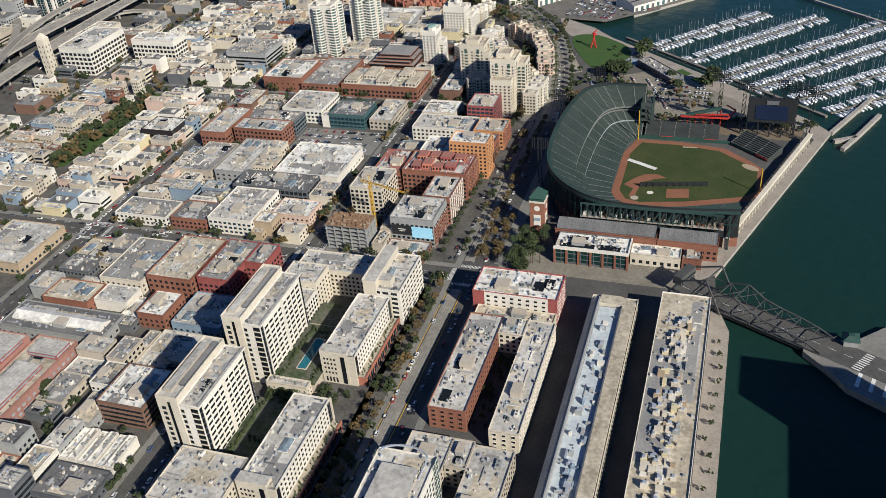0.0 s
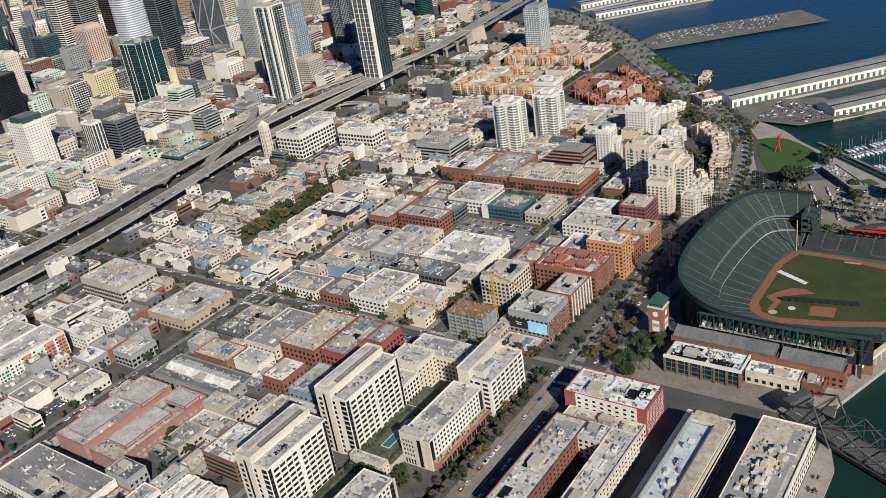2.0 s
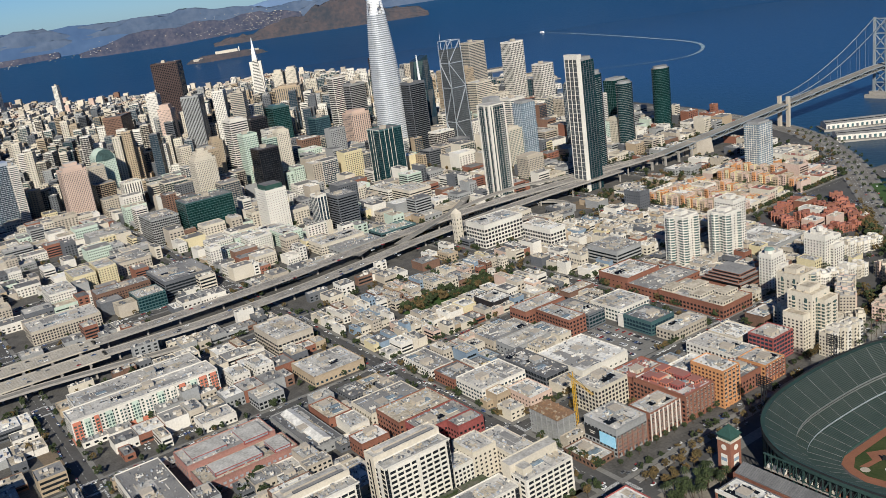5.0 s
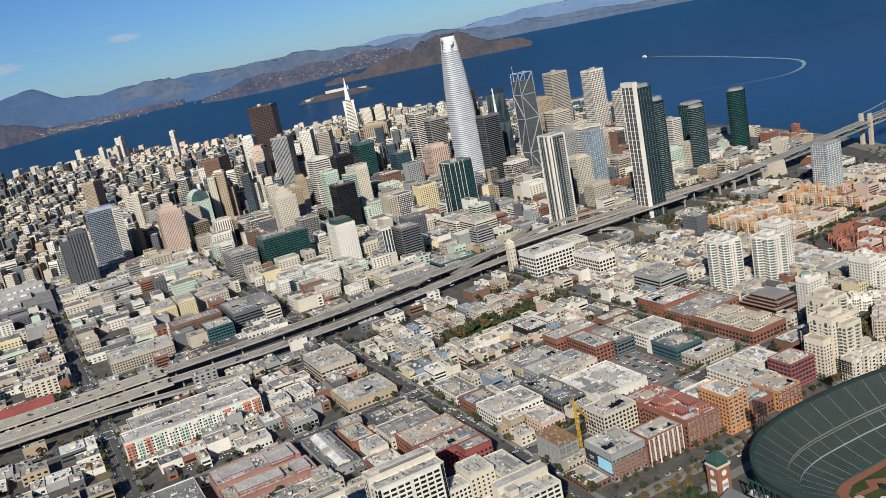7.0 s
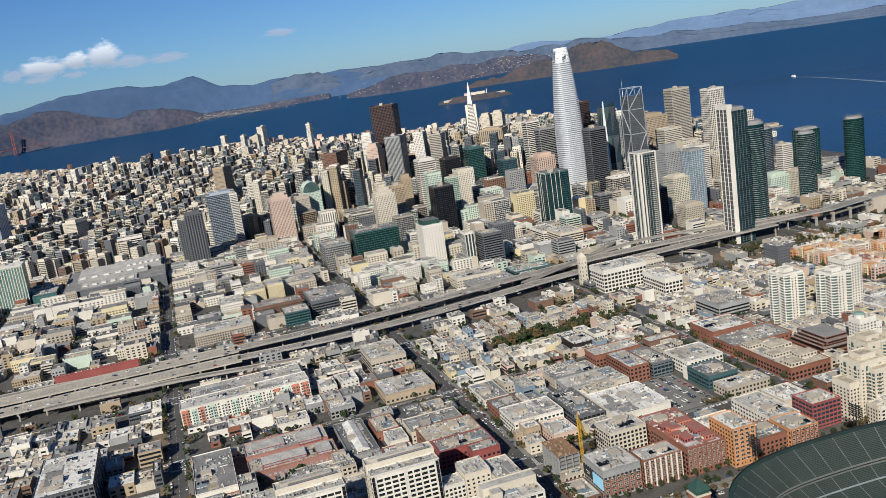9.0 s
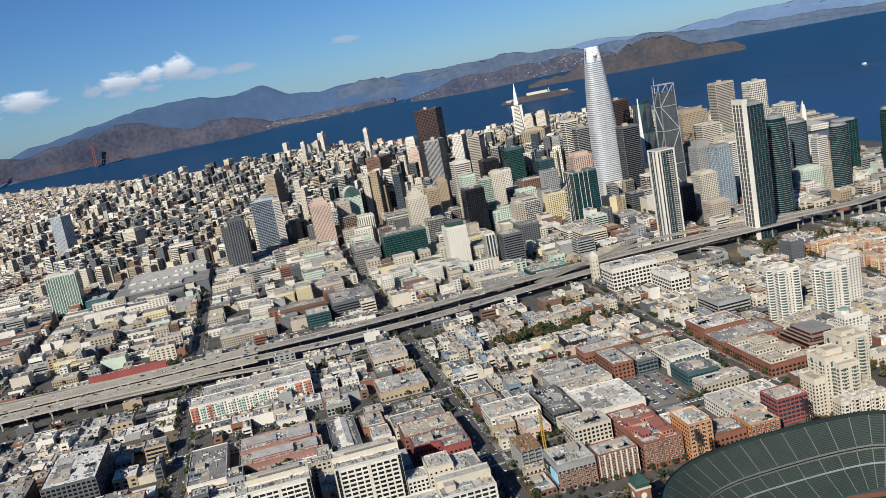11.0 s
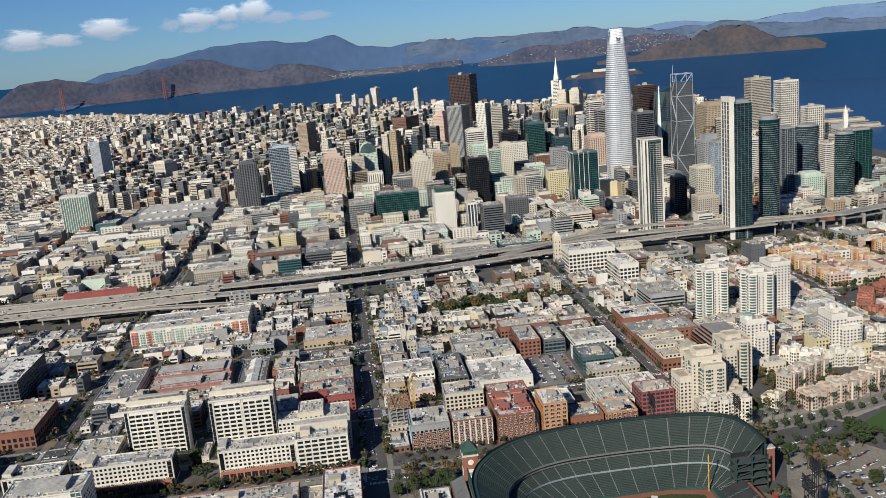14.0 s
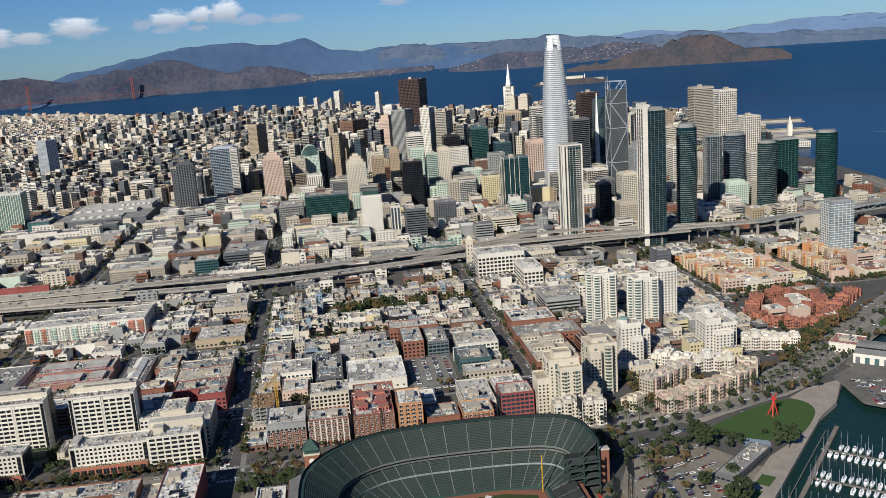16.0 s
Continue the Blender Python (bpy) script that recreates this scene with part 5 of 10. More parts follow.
building(-768, -736, 852, 900, 18, "cream", "light", "grid", "dark", 4.4, 4.4, 0.66, 0.55, 3, "office_block", "cream gridded office building with a pale roof")
building(-838, -833, 60, 165, 15, "redpaint", "red", "none", "dark", 4, 3, 0.3, 0.4, 0, "boundary_wall", "long dark red wall beside the freeway", pent=False)
building(-432, -372, 955, 1010, 9, "grey", "white", "grid", "dark", 4, 5, 0.4, 0.4, 2, "warehouse", "warehouse with a pale blue-white metal roof")
building(-985, -950, 1575, 1610, 13, "brick", "red", "grid", "dark", 4, 4, 0.5, 0.5, 1, "brick_building", "red brick bulkhead building with a square tower")
building(-964, -952, 1582, 1594, 30, "brick", "red", "vert", "dark", 4, 3, 0.3, 0.4, 0, "clock_tower", "square red brick clock tower on the waterfront", pent=False, reserve=False)

# ---- the near blocks ----
# residential complex with two white slabs over lower wings round a court
def hero(x0, x1, y0, y1, h, wall, roof, fl, bay, ww, wh, label, sides="ESNW", trim=None, depth=0.25, z=0.0, name="apartment_block", units=3, edge=0.14, margin=0.6, skip=0.0, pent=True):
    """A near building whose windows are single recessed pieces of glass in proud frames, sharing one mesh."""
    cx, cy, hx, hy = (x0 + x1) / 2, (y0 + y1) / 2, (x1 - x0) / 2, (y1 - y0) / 2
    e = building(x0, x1, y0, y1, h, wall, roof, "none", "dark", fl, bay, ww, wh, units, name, label, "apartment building" if "apart" in name else "building", "near buildings", 1.0, z, pent=pent)
    st_w, st_h = bay * ww, fl * wh
    b = Bag()
    hw, o = st_w / 2, edge
    ring = [[b.pt(d, u * (hw + g_), v + w_ * g_) for u, v, w_ in ((-1, 0, -1), (1, 0, -1), (1, st_h, 1), (-1, st_h, 1))] for d, g_ in ((-0.1, o), (0.16, o), (0.16, 0.0), (-0.04, 0.0))]
    for lo, hi in zip(ring, ring[1:]):
        for a in range(4):
            b.f.append([lo[a], lo[(a + 1) % 4], hi[(a + 1) % 4], hi[a]])
            b.m.append(b.mi(W[trim or wall]))
    b.f.append(ring[3])
    b.m.append(b.mi(G["dark"]))
    first = b.link("window", e)
    nf = int((h - 1.0) / fl)
    made = 0
    for side in sides:
        ln = 2 * hy if side in "EW" else 2 * hx
        nb = max(1, int((ln - 2 * margin) / bay))
        st = (ln - 2 * margin) / nb
        for f in range(nf):
            for k in range(nb):
                if skip and side == "E" and f < skip:
                    continue
                u = margin + (k + 0.5) * st
                p = {"E": (hx + 0.05, -hy + u, 0), "W": (-hx - 0.05, -hy + u, 180), "S": (-hx + u, -hy - 0.05, -90), "N": (-hx + u, hy + 0.05, 90)}[side]
                ob = first if not made else bpy.data.objects.new("window", first.data)
                if made:
                    scene.collection.objects.link(ob)
                    ob.parent = e
                ob.matrix_basis = pose(S * p[0], S * p[1], S * (0.9 + f * fl + fl * (1 - wh) * 0.5), 0, 0, p[2])
                made += 1
    return e


def slab_tower(y0, y1):
    """A white slab: a gridded east face between two strips of dark glass, a higher cream rear half, cream end walls with slot windows."""
    e = hero(-261, -249, y0, y1, 45.6, "white", "light", 3.82, 5.3, 0.86, 0.60, "white residential slab of twelve storeys with dark window bands", "E", "white", name="apartment_tower", units=1, edge=0.1, margin=3.4, pent=False)
    hy = (y1 - y0) / 2
    b = Bag()
    b.box(-19, -6.0, -hy - 0.6, hy + 0.4, 0, 49.6, W["cream"], R["light"])
    for a in ((-19, -6.0, -hy - 0.6, -hy - 0.2), (-19, -6.0, hy, hy + 0.4), (-19, -18.6, -hy - 0.2, hy), (-6.4, -6.0, -hy - 0.2, hy)):
        b.box(*a, 49.6, 50.7, W["cream"])
    b.link("rear_half", e, "higher cream rear half with a flat roof")
    b = Bag()
    for v0, v1 in ((-hy + 0.3, -hy + 3.1), (hy - 3.1, hy - 0.3)):
        b.face([(6.12, v0, 1.2), (6.12, v1, 1.2), (6.12, v1, 44.6), (6.12, v0, 44.6)], G["black"])
        for f in range(12):
            b.box(6.1, 6.3, v0, v1, 3 + f * 3.82, 3.25 + f * 3.82, W["slate"])
        b.link("glass_strip", e, "dark glass end strip", "stuff")
        b = Bag()
    for f in range(12):
        b.box(6.0, 6.42, -hy + 3.2, hy - 3.2, 3.95 + f * 3.82, 4.45 + f * 3.82, W["white"])
    for v in (-hy + 3.3, -0.9, 0.9, hy - 3.3):
        b.box(6.0, 6.55, v - 0.55, v + 0.55, 0.5, 45.6, W["white"])
    b.box(5.2, 6.9, -hy - 0.3, hy + 0.3, 45.6, 46.9, W["white"], R["light"])
    b.link("facade_frame", e, "white piers, floor bands and roof edge")
    b = Bag()
    for u0, u1 in ((-17.4, -13.4), (-5.4, -2.2)):
        panes(b, u0, u1, -hy - 0.62, hy, 2, 45, "grid", G["dark"], 3.82, 2.0, 0.62, 0.6, W["cream"], "S")
    b.face([(-12.4, -hy - 0.66, 1), (-10.6, -hy - 0.66, 1), (-10.6, -hy - 0.66, 47), (-12.4, -hy - 0.66, 47)], G["black"])
    b.face([(1.0, -hy - 0.1, 1), (5.4, -hy - 0.1, 1), (5.4, -hy - 0.1, 45), (1.0, -hy - 0.1, 45)], G["black"])
    for f in range(12):
        b.box(1.0, 5.4, -hy - 0.6, -hy, 3 + f * 3.82, 3.5 + f * 3.82, W["cream"], None, True)
    panes(b, -19, -6, -hy, hy + 0.4, 2, 48, "glass", G["dark"], 3.82, 4.0, 0.94, 0.86, W["slate"], "N")
    panes(b, -19, -6, -hy, hy, 2, 48, "grid", G["dark"], 3.82, 4.2, 0.62, 0.5, W["cream"], "W")
    b.link("end_glazing", e, "", "stuff")
    b = Bag()
    b.box(-16.5, -11.5, -hy + 4, hy - 6, 49.6, 51.6, W["beige"], R["light"])
    b.box(-10.6, -7.6, -hy + 10, hy - 3, 49.6, 50.8, W["slate"], R["grey"])
    for k in range(14):
        v = -hy + 3 + k * (2 * hy - 6) / 14
        b.box(-2.6 + rnd(-1, 2), -1.4 + rnd(-0.6, 2), v, v + rnd(0.5, 1.6), 45.7, 46.2 + rnd(0, 0.9), random.choice((W["grey"], W["beige"], W["slate"])))
    b.link("roof_house", e, "low beige roof houses and vents")
    EXC.append((-268, -249, y0, y1))
    return e


slab_tower(351, 405)
slab_tower(281, 331)


def wing(y0, y1, h=22):
    """A white wing: square windows over a terracotta shop base with a planted terrace, dark glass corners, cream end blocks."""
    e = hero(-219, -197, y0, y1, h, "white", "light", 3.5, 3.3, 0.62, 0.56, "white residential wing with square windows and a terracotta terrace base", "E", "white", name="apartment_wing", units=1, edge=0.1, margin=4.5, skip=2, pent=False)
    hy = (y1 - y0) / 2
    b = Bag()
    b.box(11.1, 16.5, -hy + 1, hy - 1, 0, 7.0, W["terra"], R["tan"])
    n = int((2 * hy - 4) / 5.2)
    st = (2 * hy - 4) / n
    for k in range(n):
        v0, v1 = -hy + 2 + k * st + 0.55, -hy + 2 + (k + 1) * st - 0.55
        b.face([(16.53, v0, 0.5), (16.53, v1, 0.5), (16.53, v1, 5.3), (16.53, v0, 5.3)], G["dark"])
        b.box(16.5, 16.75, (v0 + v1) / 2 - 0.12, (v0 + v1) / 2 + 0.12, 0.5, 5.3, W["slate"])
    b.box(16.2, 16.9, -hy + 1, hy - 1, 6.2, 7.9, W["terra"])
    b.link("terrace_base", e, "terracotta shop base with dark glass bays")
    b = Bag()
    for k in range(int(hy * 2 / 1.7) - 2):
        r = rnd(0.35, 0.8)
        b.prism(oval(13.8 + rnd(-1.6, 1.6), -hy + 3 + k * 1.7, r, r, 0, 6), 7.0, 7.4 + rnd(0.3, 1.1), LEAF, None, 0.5)
    b.link("planting", e, "green shrubs", "stuff")
    b = Bag()
    b.face([(11.14, hy - 4.0, 1), (11.14, hy - 0.6, 1), (11.14, hy - 0.6, h - 0.6), (11.14, hy - 4.0, h - 0.6)], G["black"])
    b.face([(11.14, -hy + 0.8, 1), (11.14, -hy + 4.0, 1), (11.14, -hy + 4.0, h - 0.6), (11.14, -hy + 0.8, h - 0.6)], G["black"])
    for f in range(6):
        b.box(11.1, 11.3, hy - 4.0, hy - 0.6, 3 + f * 3.5, 3.3 + f * 3.5, W["slate"])
    b.box(10.9, 12.0, hy - 0.6, hy + 0.5, 0, h + 1.2, W["cream"])
    b.link("glass_strip", e, "dark glass corner strips", "stuff")
    b = Bag()
    b.box(-11.2, 6.4, -hy - 0.6, -hy + 6, 0, h + 3.0, W["cream"], R["light"])
    b.box(6.4, 11.3, -hy - 0.4, -hy + 0.8, 0, h + 1.0, W["cream"], R["light"])
    b.link("end_tower", e, "cream corner block")
    b = Bag()
    panes(b, -9.8, -1.0, -hy - 0.6, -hy + 6, 6.5, h + 0.5, "grid", G["dark"], 3.5, 2.2, 0.55, 0.45, W["cream"], "S")
    panes(b, -9.8, -1.0, -hy - 0.6, -hy + 6, 0.3, 6, "grid", G["dark"], 5.4, 2.2, 0.55, 0.7, W["cream"], "S")
    b.face([(2.0, -hy - 0.68, 1), (4.8, -hy - 0.68, 1), (4.8, -hy - 0.68, h), (2.0, -hy - 0.68, h)], G["black"])
    panes(b, -11.2, 11.2, -hy + 6, hy, 1, h + 1, "grid", G["dark"], 3.5, 3.4, 0.5, 0.5, W["cream"], "W")
    panes(b, -11, 11, -hy, hy, 1, h, "glass", G["dark"], 3.5, 4.0, 0.94, 0.86, W["slate"], "N")
    b.link("glazing", e, "", "stuff")
    return e


wing(362, 423)
wing(258, 326)
wing(196, 240)
e = hero(-210, -190, 424, 466, 27, "white", "light", 3.7, 5.2, 0.84, 0.58, "white corner residential block with stepped cream roof walls", "ES", "white", units=1, edge=0.1, margin=1.2, pent=False)
b = Bag()
b.box(-15, -6, -21.6, 21.4, 0, 33.6, W["cream"], R["light"])
b.box(-6, 2.5, -17, -9, 26.8, 32, W["cream"], R["light"])
b.box(-15.2, -14.6, -22, 21.8, 33.6, 34.6, W["cream"])
b.link("roof_wall", e, "higher cream rear wall")
b = Bag()
panes(b, -10, 10, -21, 21.05, 1, 27, "glass", G["black"], 3.7, 4.0, 0.96, 0.9, W["slate"], "N")
for k in range(6):
    b.box(9.9, 10.6, -20.6, 20.6, 4.1 + k * 3.7, 4.7 + k * 3.7, W["white"])
b.link("curtain_wall", e, "dark glass end and white floor bands", "stuff")
building(-276, -222, 446, 468, 20, "cream", "light", "grid", "dark", 3.5, 3.2, 0.5, 0.5, 1, "apartment_wing", "cream court wing with small square windows", pent=False)
building(-276, -250, 424, 445.5, 25, "cream", "light", "grid", "dark", 3.5, 4.2, 0.4, 0.45, 0, "apartment_wing", "taller cream court block with few windows", pent=False)
building(-268, -250, 406, 423.5, 20, "white", "light", "grid", "dark", 3.5, 3.2, 0.6, 0.55, 0, "apartment_wing", "white court wing with square windows", pent=False)
building(-249, -222, 344, 350, 9, "cream", "light", "grid", "dark", 3.3, 3.2, 0.3, 0.3, 0, "podium", "low cream podium wall of the court", pent=False)
building(-262, -222, 240, 276, 20, "cream", "light", "grid", "dark", 3.5, 3.2, 0.5, 0.5, 2, "apartment_wing", "cream court wing with small square windows", pent=False)

# courtyard apartments south of the avenue
head = hero(-148, -92, 446, 474, 19, "redpaint", "white", 3.4, 4.0, 0.5, 0.5, "red and white apartment head block with a cluttered white roof", "E", "white")
b = Bag()
b.box(-20, 22, -14.3, -13.9, 0.2, 19.4, W["white"])
panes(b, -20, 22, -14.35, -13.9, 1, 19, "grid", G["dark"], 3.4, 5.2, 0.4, 0.45, W["white"], "S")
b.link("facade_panel", head, "white stucco facade panel between red wings")
hero(-144, -122, 340, 428, 15, "brick", "light", 3.4, 4.2, 0.5, 0.5, "brick and cream courtyard apartment wing with a grey roof", "ESW", "brick")
hero(-106, -89, 330, 428, 15, "cream", "light", 3.4, 4.2, 0.5, 0.5, "cream courtyard apartment wing with a notched grey roof", "ESW", "white")
building(-121.8, -106.2, 412, 428, 15, "cream", "light", "grid", "dark", 3.4, 3.6, 0.5, 0.5, 2, "apartment_wing", "cream wing closing the apartment court")
building(-144, -92, 429, 445, 9, "cream", "tan", "grid", "dark", 3.4, 3.6, 0.5, 0.5, 2, "apartment_wing", "low cream wing with a planted roof terrace")
building(-146, -122, 284, 320, 15, "beige", "light", "grid", "dark", 3.4, 3.6, 0.5, 0.5, 4, "apartment_wing", "beige apartment wing with a grey roof")
building(-110, -88, 240, 318, 15, "beige", "light", "grid", "dark", 3.4, 3.6, 0.5, 0.5, 4, "apartment_wing", "beige apartment wing with a notched grey roof")
building(-121.8, -110.2, 300, 320, 15, "beige", "light", "grid", "dark", 3.4, 3.6, 0.5, 0.5, 2, "apartment_wing", "beige apartment wing closing a court")
e = building(-147, -117, 226, 281, 42, "white", "light", "grid", "mid", 3.4, 3.6, 0.6, 0.6, 3, "apartment_tower", "white apartment tower with pale green glass corners and a curved canopy")
b = Bag()
for v0, v1 in ((-27.6, -20), (20, 27.6)):
    panes(b, -15.1, 15.1, v0, v1, 2, 45, "glass", G["sea"], 3.4, 3.6, 0.9, 0.8, W["white"], "EW")
b.box(-9, 9, -20, 16, 42, 45.5, W["grey"], R["light"])
for k in range(12):
    a0, a1 = math.pi * k / 12, math.pi * (k + 1) / 12
    b.beam((12 * math.cos(a0), 22 + 6 * math.sin(a0), 46), (12 * math.cos(a1), 22 + 6 * math.sin(a1), 46), 0.8, W["steel"])
b.link("upper_storey", e, "pale green glass corners and roof canopy")
# two long commercial buildings by the channel
e = building(-72, -43, 200, 464, 14, "cream", "grey", "bands", "dark", 4, 4, 0.5, 0.5, 0, "office_block", "long cream office building with a sunken blue-grey plant roof", pent=False)
b = Bag()
b.face([(-14.4, -131, 15.4), (-9.5, -131, 18.2), (-9.5, 126, 18.2), (-14.4, 126, 15.4)][::-1], R["grey"])
b.link("roof_slope", e, "grey metal roof slope")
b = Bag()
b.box(-9.6, -8.8, -131, 126, 14, 18.4, W["grey"])
b.link("ridge_wall", e, "grey ridge wall")
b = Bag()
b.box(5.0, 5.8, -131, 120, 14, 16.6, W["slate"])
b.link("gutter_wall", e, "dark slate gutter wall")
b = Bag()
b.box(5.8, 13.6, -131, 126, 14, 16.4, W["cream"], R["tan"])
b.prism([(-8.8, 122), (5.8, 122), (13.6, 122), (11, 128), (3, 131), (-8.8, 131)], 14, 16.5, W["cream"], R["tan"])
b.link("roof_walk", e, "tan roof walk")
b = Bag()
b.face([(-8.6, -131, 14.1), (4.8, -131, 14.1), (4.8, 121, 14.1), (-8.6, 121, 14.1)], mat("blue_grey_membrane", (0.50, 0.54, 0.55), 0.8, (0.36, 0.40, 0.42), 0.08, 0.4))
b.link("plant_deck", e, "pale blue-grey sunken plant deck")
building(-29, 1, 200, 472, 17, "white", "tan", "grid", "dark", 4.2, 4.2, 0.6, 0.55, 0, "office_block", "long white office building with a tan roof full of plant", pent=False)

# buildings beyond the avenue, block by block
long_block = building(-596, -566, 214, 352, 24, "white", "light", "grid", "green", 3.1, 3.4, 0.5, 0.55, 7, "apartment_block", "white and red apartment block with green windows", base="redbay")
building(-640, -604, 226, 350, 21, "white", "light", "grid", "dark", 3.1, 3.4, 0.5, 0.55, 6, "apartment_block", "white apartment block behind a red one")
building(-655, -594, 428, 470, 19, "beige", "light", "grid", "dark", 4.4, 4.4, 0.75, 0.55, 5, "parking_garage", "beige concrete parking garage with open bays")
building(-546, -496, 419, 474, 10, "tan", "light", "grid", "blue", 4.5, 5, 0.5, 0.5, 6, "warehouse", "tan and blue painted warehouse with a stained white roof")
building(-583, -556, 362, 380, 14, "white", "white", "grid", "dark", 3.6, 4, 0.4, 0.4, 2)
building(-582, -552, 385, 404, 16, "white", "white", "grid", "dark", 3.6, 4, 0.4, 0.4, 2)
building(-516, -493, 360, 386, 12, "grey", "light", "grid", "black", 4, 4.2, 0.7, 0.6, 3, "office_block", "grey gridded office building with a pale roof")
building(-515, -493, 306, 338, 9, "white", "light", "grid", "dark", 4, 4, 0.5, 0.5, 3)
building(-457, -424, 268, 345, 13, "loft", "light", "grid", "silver", 4, 4.6, 0.55, 0.5, 7, "loft_block", "faded red and white loft building with a pale roof", pent=False)
building(-418, -388, 268, 348, 12, "loft", "tan", "grid", "silver", 4, 4.6, 0.55, 0.5, 7, "loft_block", "faded red and white loft building with a pale stepped roof", pent=False)
for lx_, ly_, lw_, ld_ in ((-440, 290, 20, 30), (-436, 328, 26, 22), (-402, 300, 18, 40), (-400, 336, 22, 14)):
    b = Bag(lx_, ly_, 12)
    b.box(-lw_ / 2, lw_ / 2, -ld_ / 2, ld_ / 2, 0, 3.4, W["redpaint"], R["light"])
    panes(b, -lw_ / 2, lw_ / 2, -ld_ / 2, ld_ / 2, 0.2, 3.2, "bands", G["silver"], 3, 4, 0.5, 0.5, W["redpaint"])
    tagged(b.link("roof_storey", None), "low red-edged roof storey of a loft building", "roof storey", "loft roof storeys")
building(-459, -372, 220, 256, 13, "white", "grey", "grid", "dark", 4, 4, 0.6, 0.5, 7, "office_block", "white office building with a dark grey roof")
building(-460, -378, 356, 384, 8, "grey", "dark", "grid", "dark", 4, 6, 0.3, 0.4, 2, "warehouse", "grey warehouse with a long white monitor roof")
b = Bag(-419, 370, 8.05)
b.box(-36, 36, -6, 6, 0, 1.2, W["white"])
b.f.pop(), b.m.pop()
for s in (-1, 1):
    b.face([(-36, s * 6, 1.2), (36, s * 6, 1.2), (36, 0, 3.6), (-36, 0, 3.6)][::s], R["white"])
for s in (-36, 36):
    b.face([(s, -6, 1.2), (s, 6, 1.2), (s, 0, 3.6)], W["white"])
tagged(b.link("monitor_roof", None, "long white ridged monitor roof on a warehouse"), "", "roof monitor")
building(-450, -412, 389, 412, 9, "brick", "tan", "grid", "dark", 4, 4.4, 0.4, 0.4, 2)
building(-367, -346, 384, 410, 12, "brick", "white", "grid", "dark", 4, 4.4, 0.4, 0.45, 3, "brick_building", "red brick building with a stained white roof")
building(-382, -346, 420, 473, 16, "brick", "tan", "grid", "dark", 4.4, 4.2, 0.5, 0.5, 3, "brick_building", "red brick warehouse with a cream patched roof")
building(-343, -318, 424, 473, 17, "redpaint", "grey", "grid", "dark", 4, 4.0, 0.55, 0.5, 3, "brick_building", "red painted building with a grey roof")
building(-317.6, -302, 448, 473, 17, "redpaint", "grey", "grid", "dark", 4, 4.0, 0.55, 0.5, 2, "brick_building", "red painted wing of a building")
building(-421, -386, 417, 470, 11, "cream", "grey", "grid", "dark", 4, 4.4, 0.4, 0.4, 4, "warehouse", "cream warehouse with a mottled grey roof")
building(-335, -304, 298, 332, 17, "brown", "white", "bands", "dark", 3.6, 4, 0.5, 0.45, 3, "brick_building", "stepped brown brick office building with a white roof")
building(-381, -343, 503, 552, 14, "white", "light", "grid", "blue", 3.8, 4, 0.6, 0.5, 5, "office_block", "white office building with blue-grey windows")
building(-336, -304, 524, 548, 10, "pink", "white", "grid", "dark", 3.8, 4, 0.4, 0.4, 2)
building(-468, -420, 502, 528, 9, "white", "grey", "grid", "dark", 3.8, 4, 0.5, 0.5, 3)
building(-416, -384, 503, 530, 10, "brick", "dark", "grid", "dark", 3.8, 4, 0.5, 0.5, 2)
front_a = building(-232, -198, 517, 549, 23, "grey", "light", "grid", "dark", 3.6, 3.6, 0.6, 0.55, 4, "office_block", "grey-green office building with blank side wall and brick front")
building(-279, -252, 552, 586, 24, "cream", "light", "grid", "dark", 3.6, 3.8, 0.6, 0.6, 3, "loft_block", "cream loft building with large gridded windows")
front_b = building(-218, -196, 551, 584, 23, "brick", "light", "grid", "dark", 3.6, 3.2, 0.55, 0.6, 3, "loft_block", "brick and white loft building with tall windows")
front_c = building(-248, -194, 588, 622, 23, "brick", "red", "grid", "dark", 3.8, 3.8, 0.6, 0.55, 5, "loft_block", "red brick loft building with a terraced red roof")
building(-288 + 14, -250, 590, 626, 20, "brick", "red", "grid", "dark", 3.8, 3.8, 0.6, 0.55, 5, "loft_block", "red brick loft wing with a red roof")
front_d = building(-219, -187, 625, 645, 32, "orange", "white", "grid", "dark", 3.3, 3.6, 0.5, 0.5, 2, "loft_block", "orange brick residential tower with a white roof")
building(-248, -221, 628, 660, 18, "white", "white", "grid", "dark", 3.8, 3.8, 0.5, 0.5, 4)
building(-218, -190, 648, 676, 16, "brick", "dark", "grid", "dark", 3.8, 3.8, 0.5, 0.5, 3, "loft_block", "brick building with a blue-grey roof terrace")
front_e = building(-214, -187, 678, 704, 17, "orange", "light", "grid", "dark", 3.8, 3.8, 0.5, 0.5, 3, "loft_block", "orange-red brick building")
building(-274, -218, 684, 712, 13, "white", "light", "grid", "dark", 3.8, 3.8, 0.5, 0.5, 5)
building(-230, -205, 714, 742, 23, "redpaint", "light", "glass", "blue", 3.8, 3.8, 0.8, 0.6, 3, "office_block", "glass and red panelled office block")
building(-366, -306, 586, 642, 11, "white", "white", "grid", "dark", 5, 6, 0.3, 0.3, 6, "warehouse", "large white-roofed warehouse with roof vents")
building(-388, -320, 556, 582, 13, "slate", "dark", "glass", "dark", 4, 4, 0.8, 0.6, 6, "office_block", "dark glass office building with rooftop solar panels")
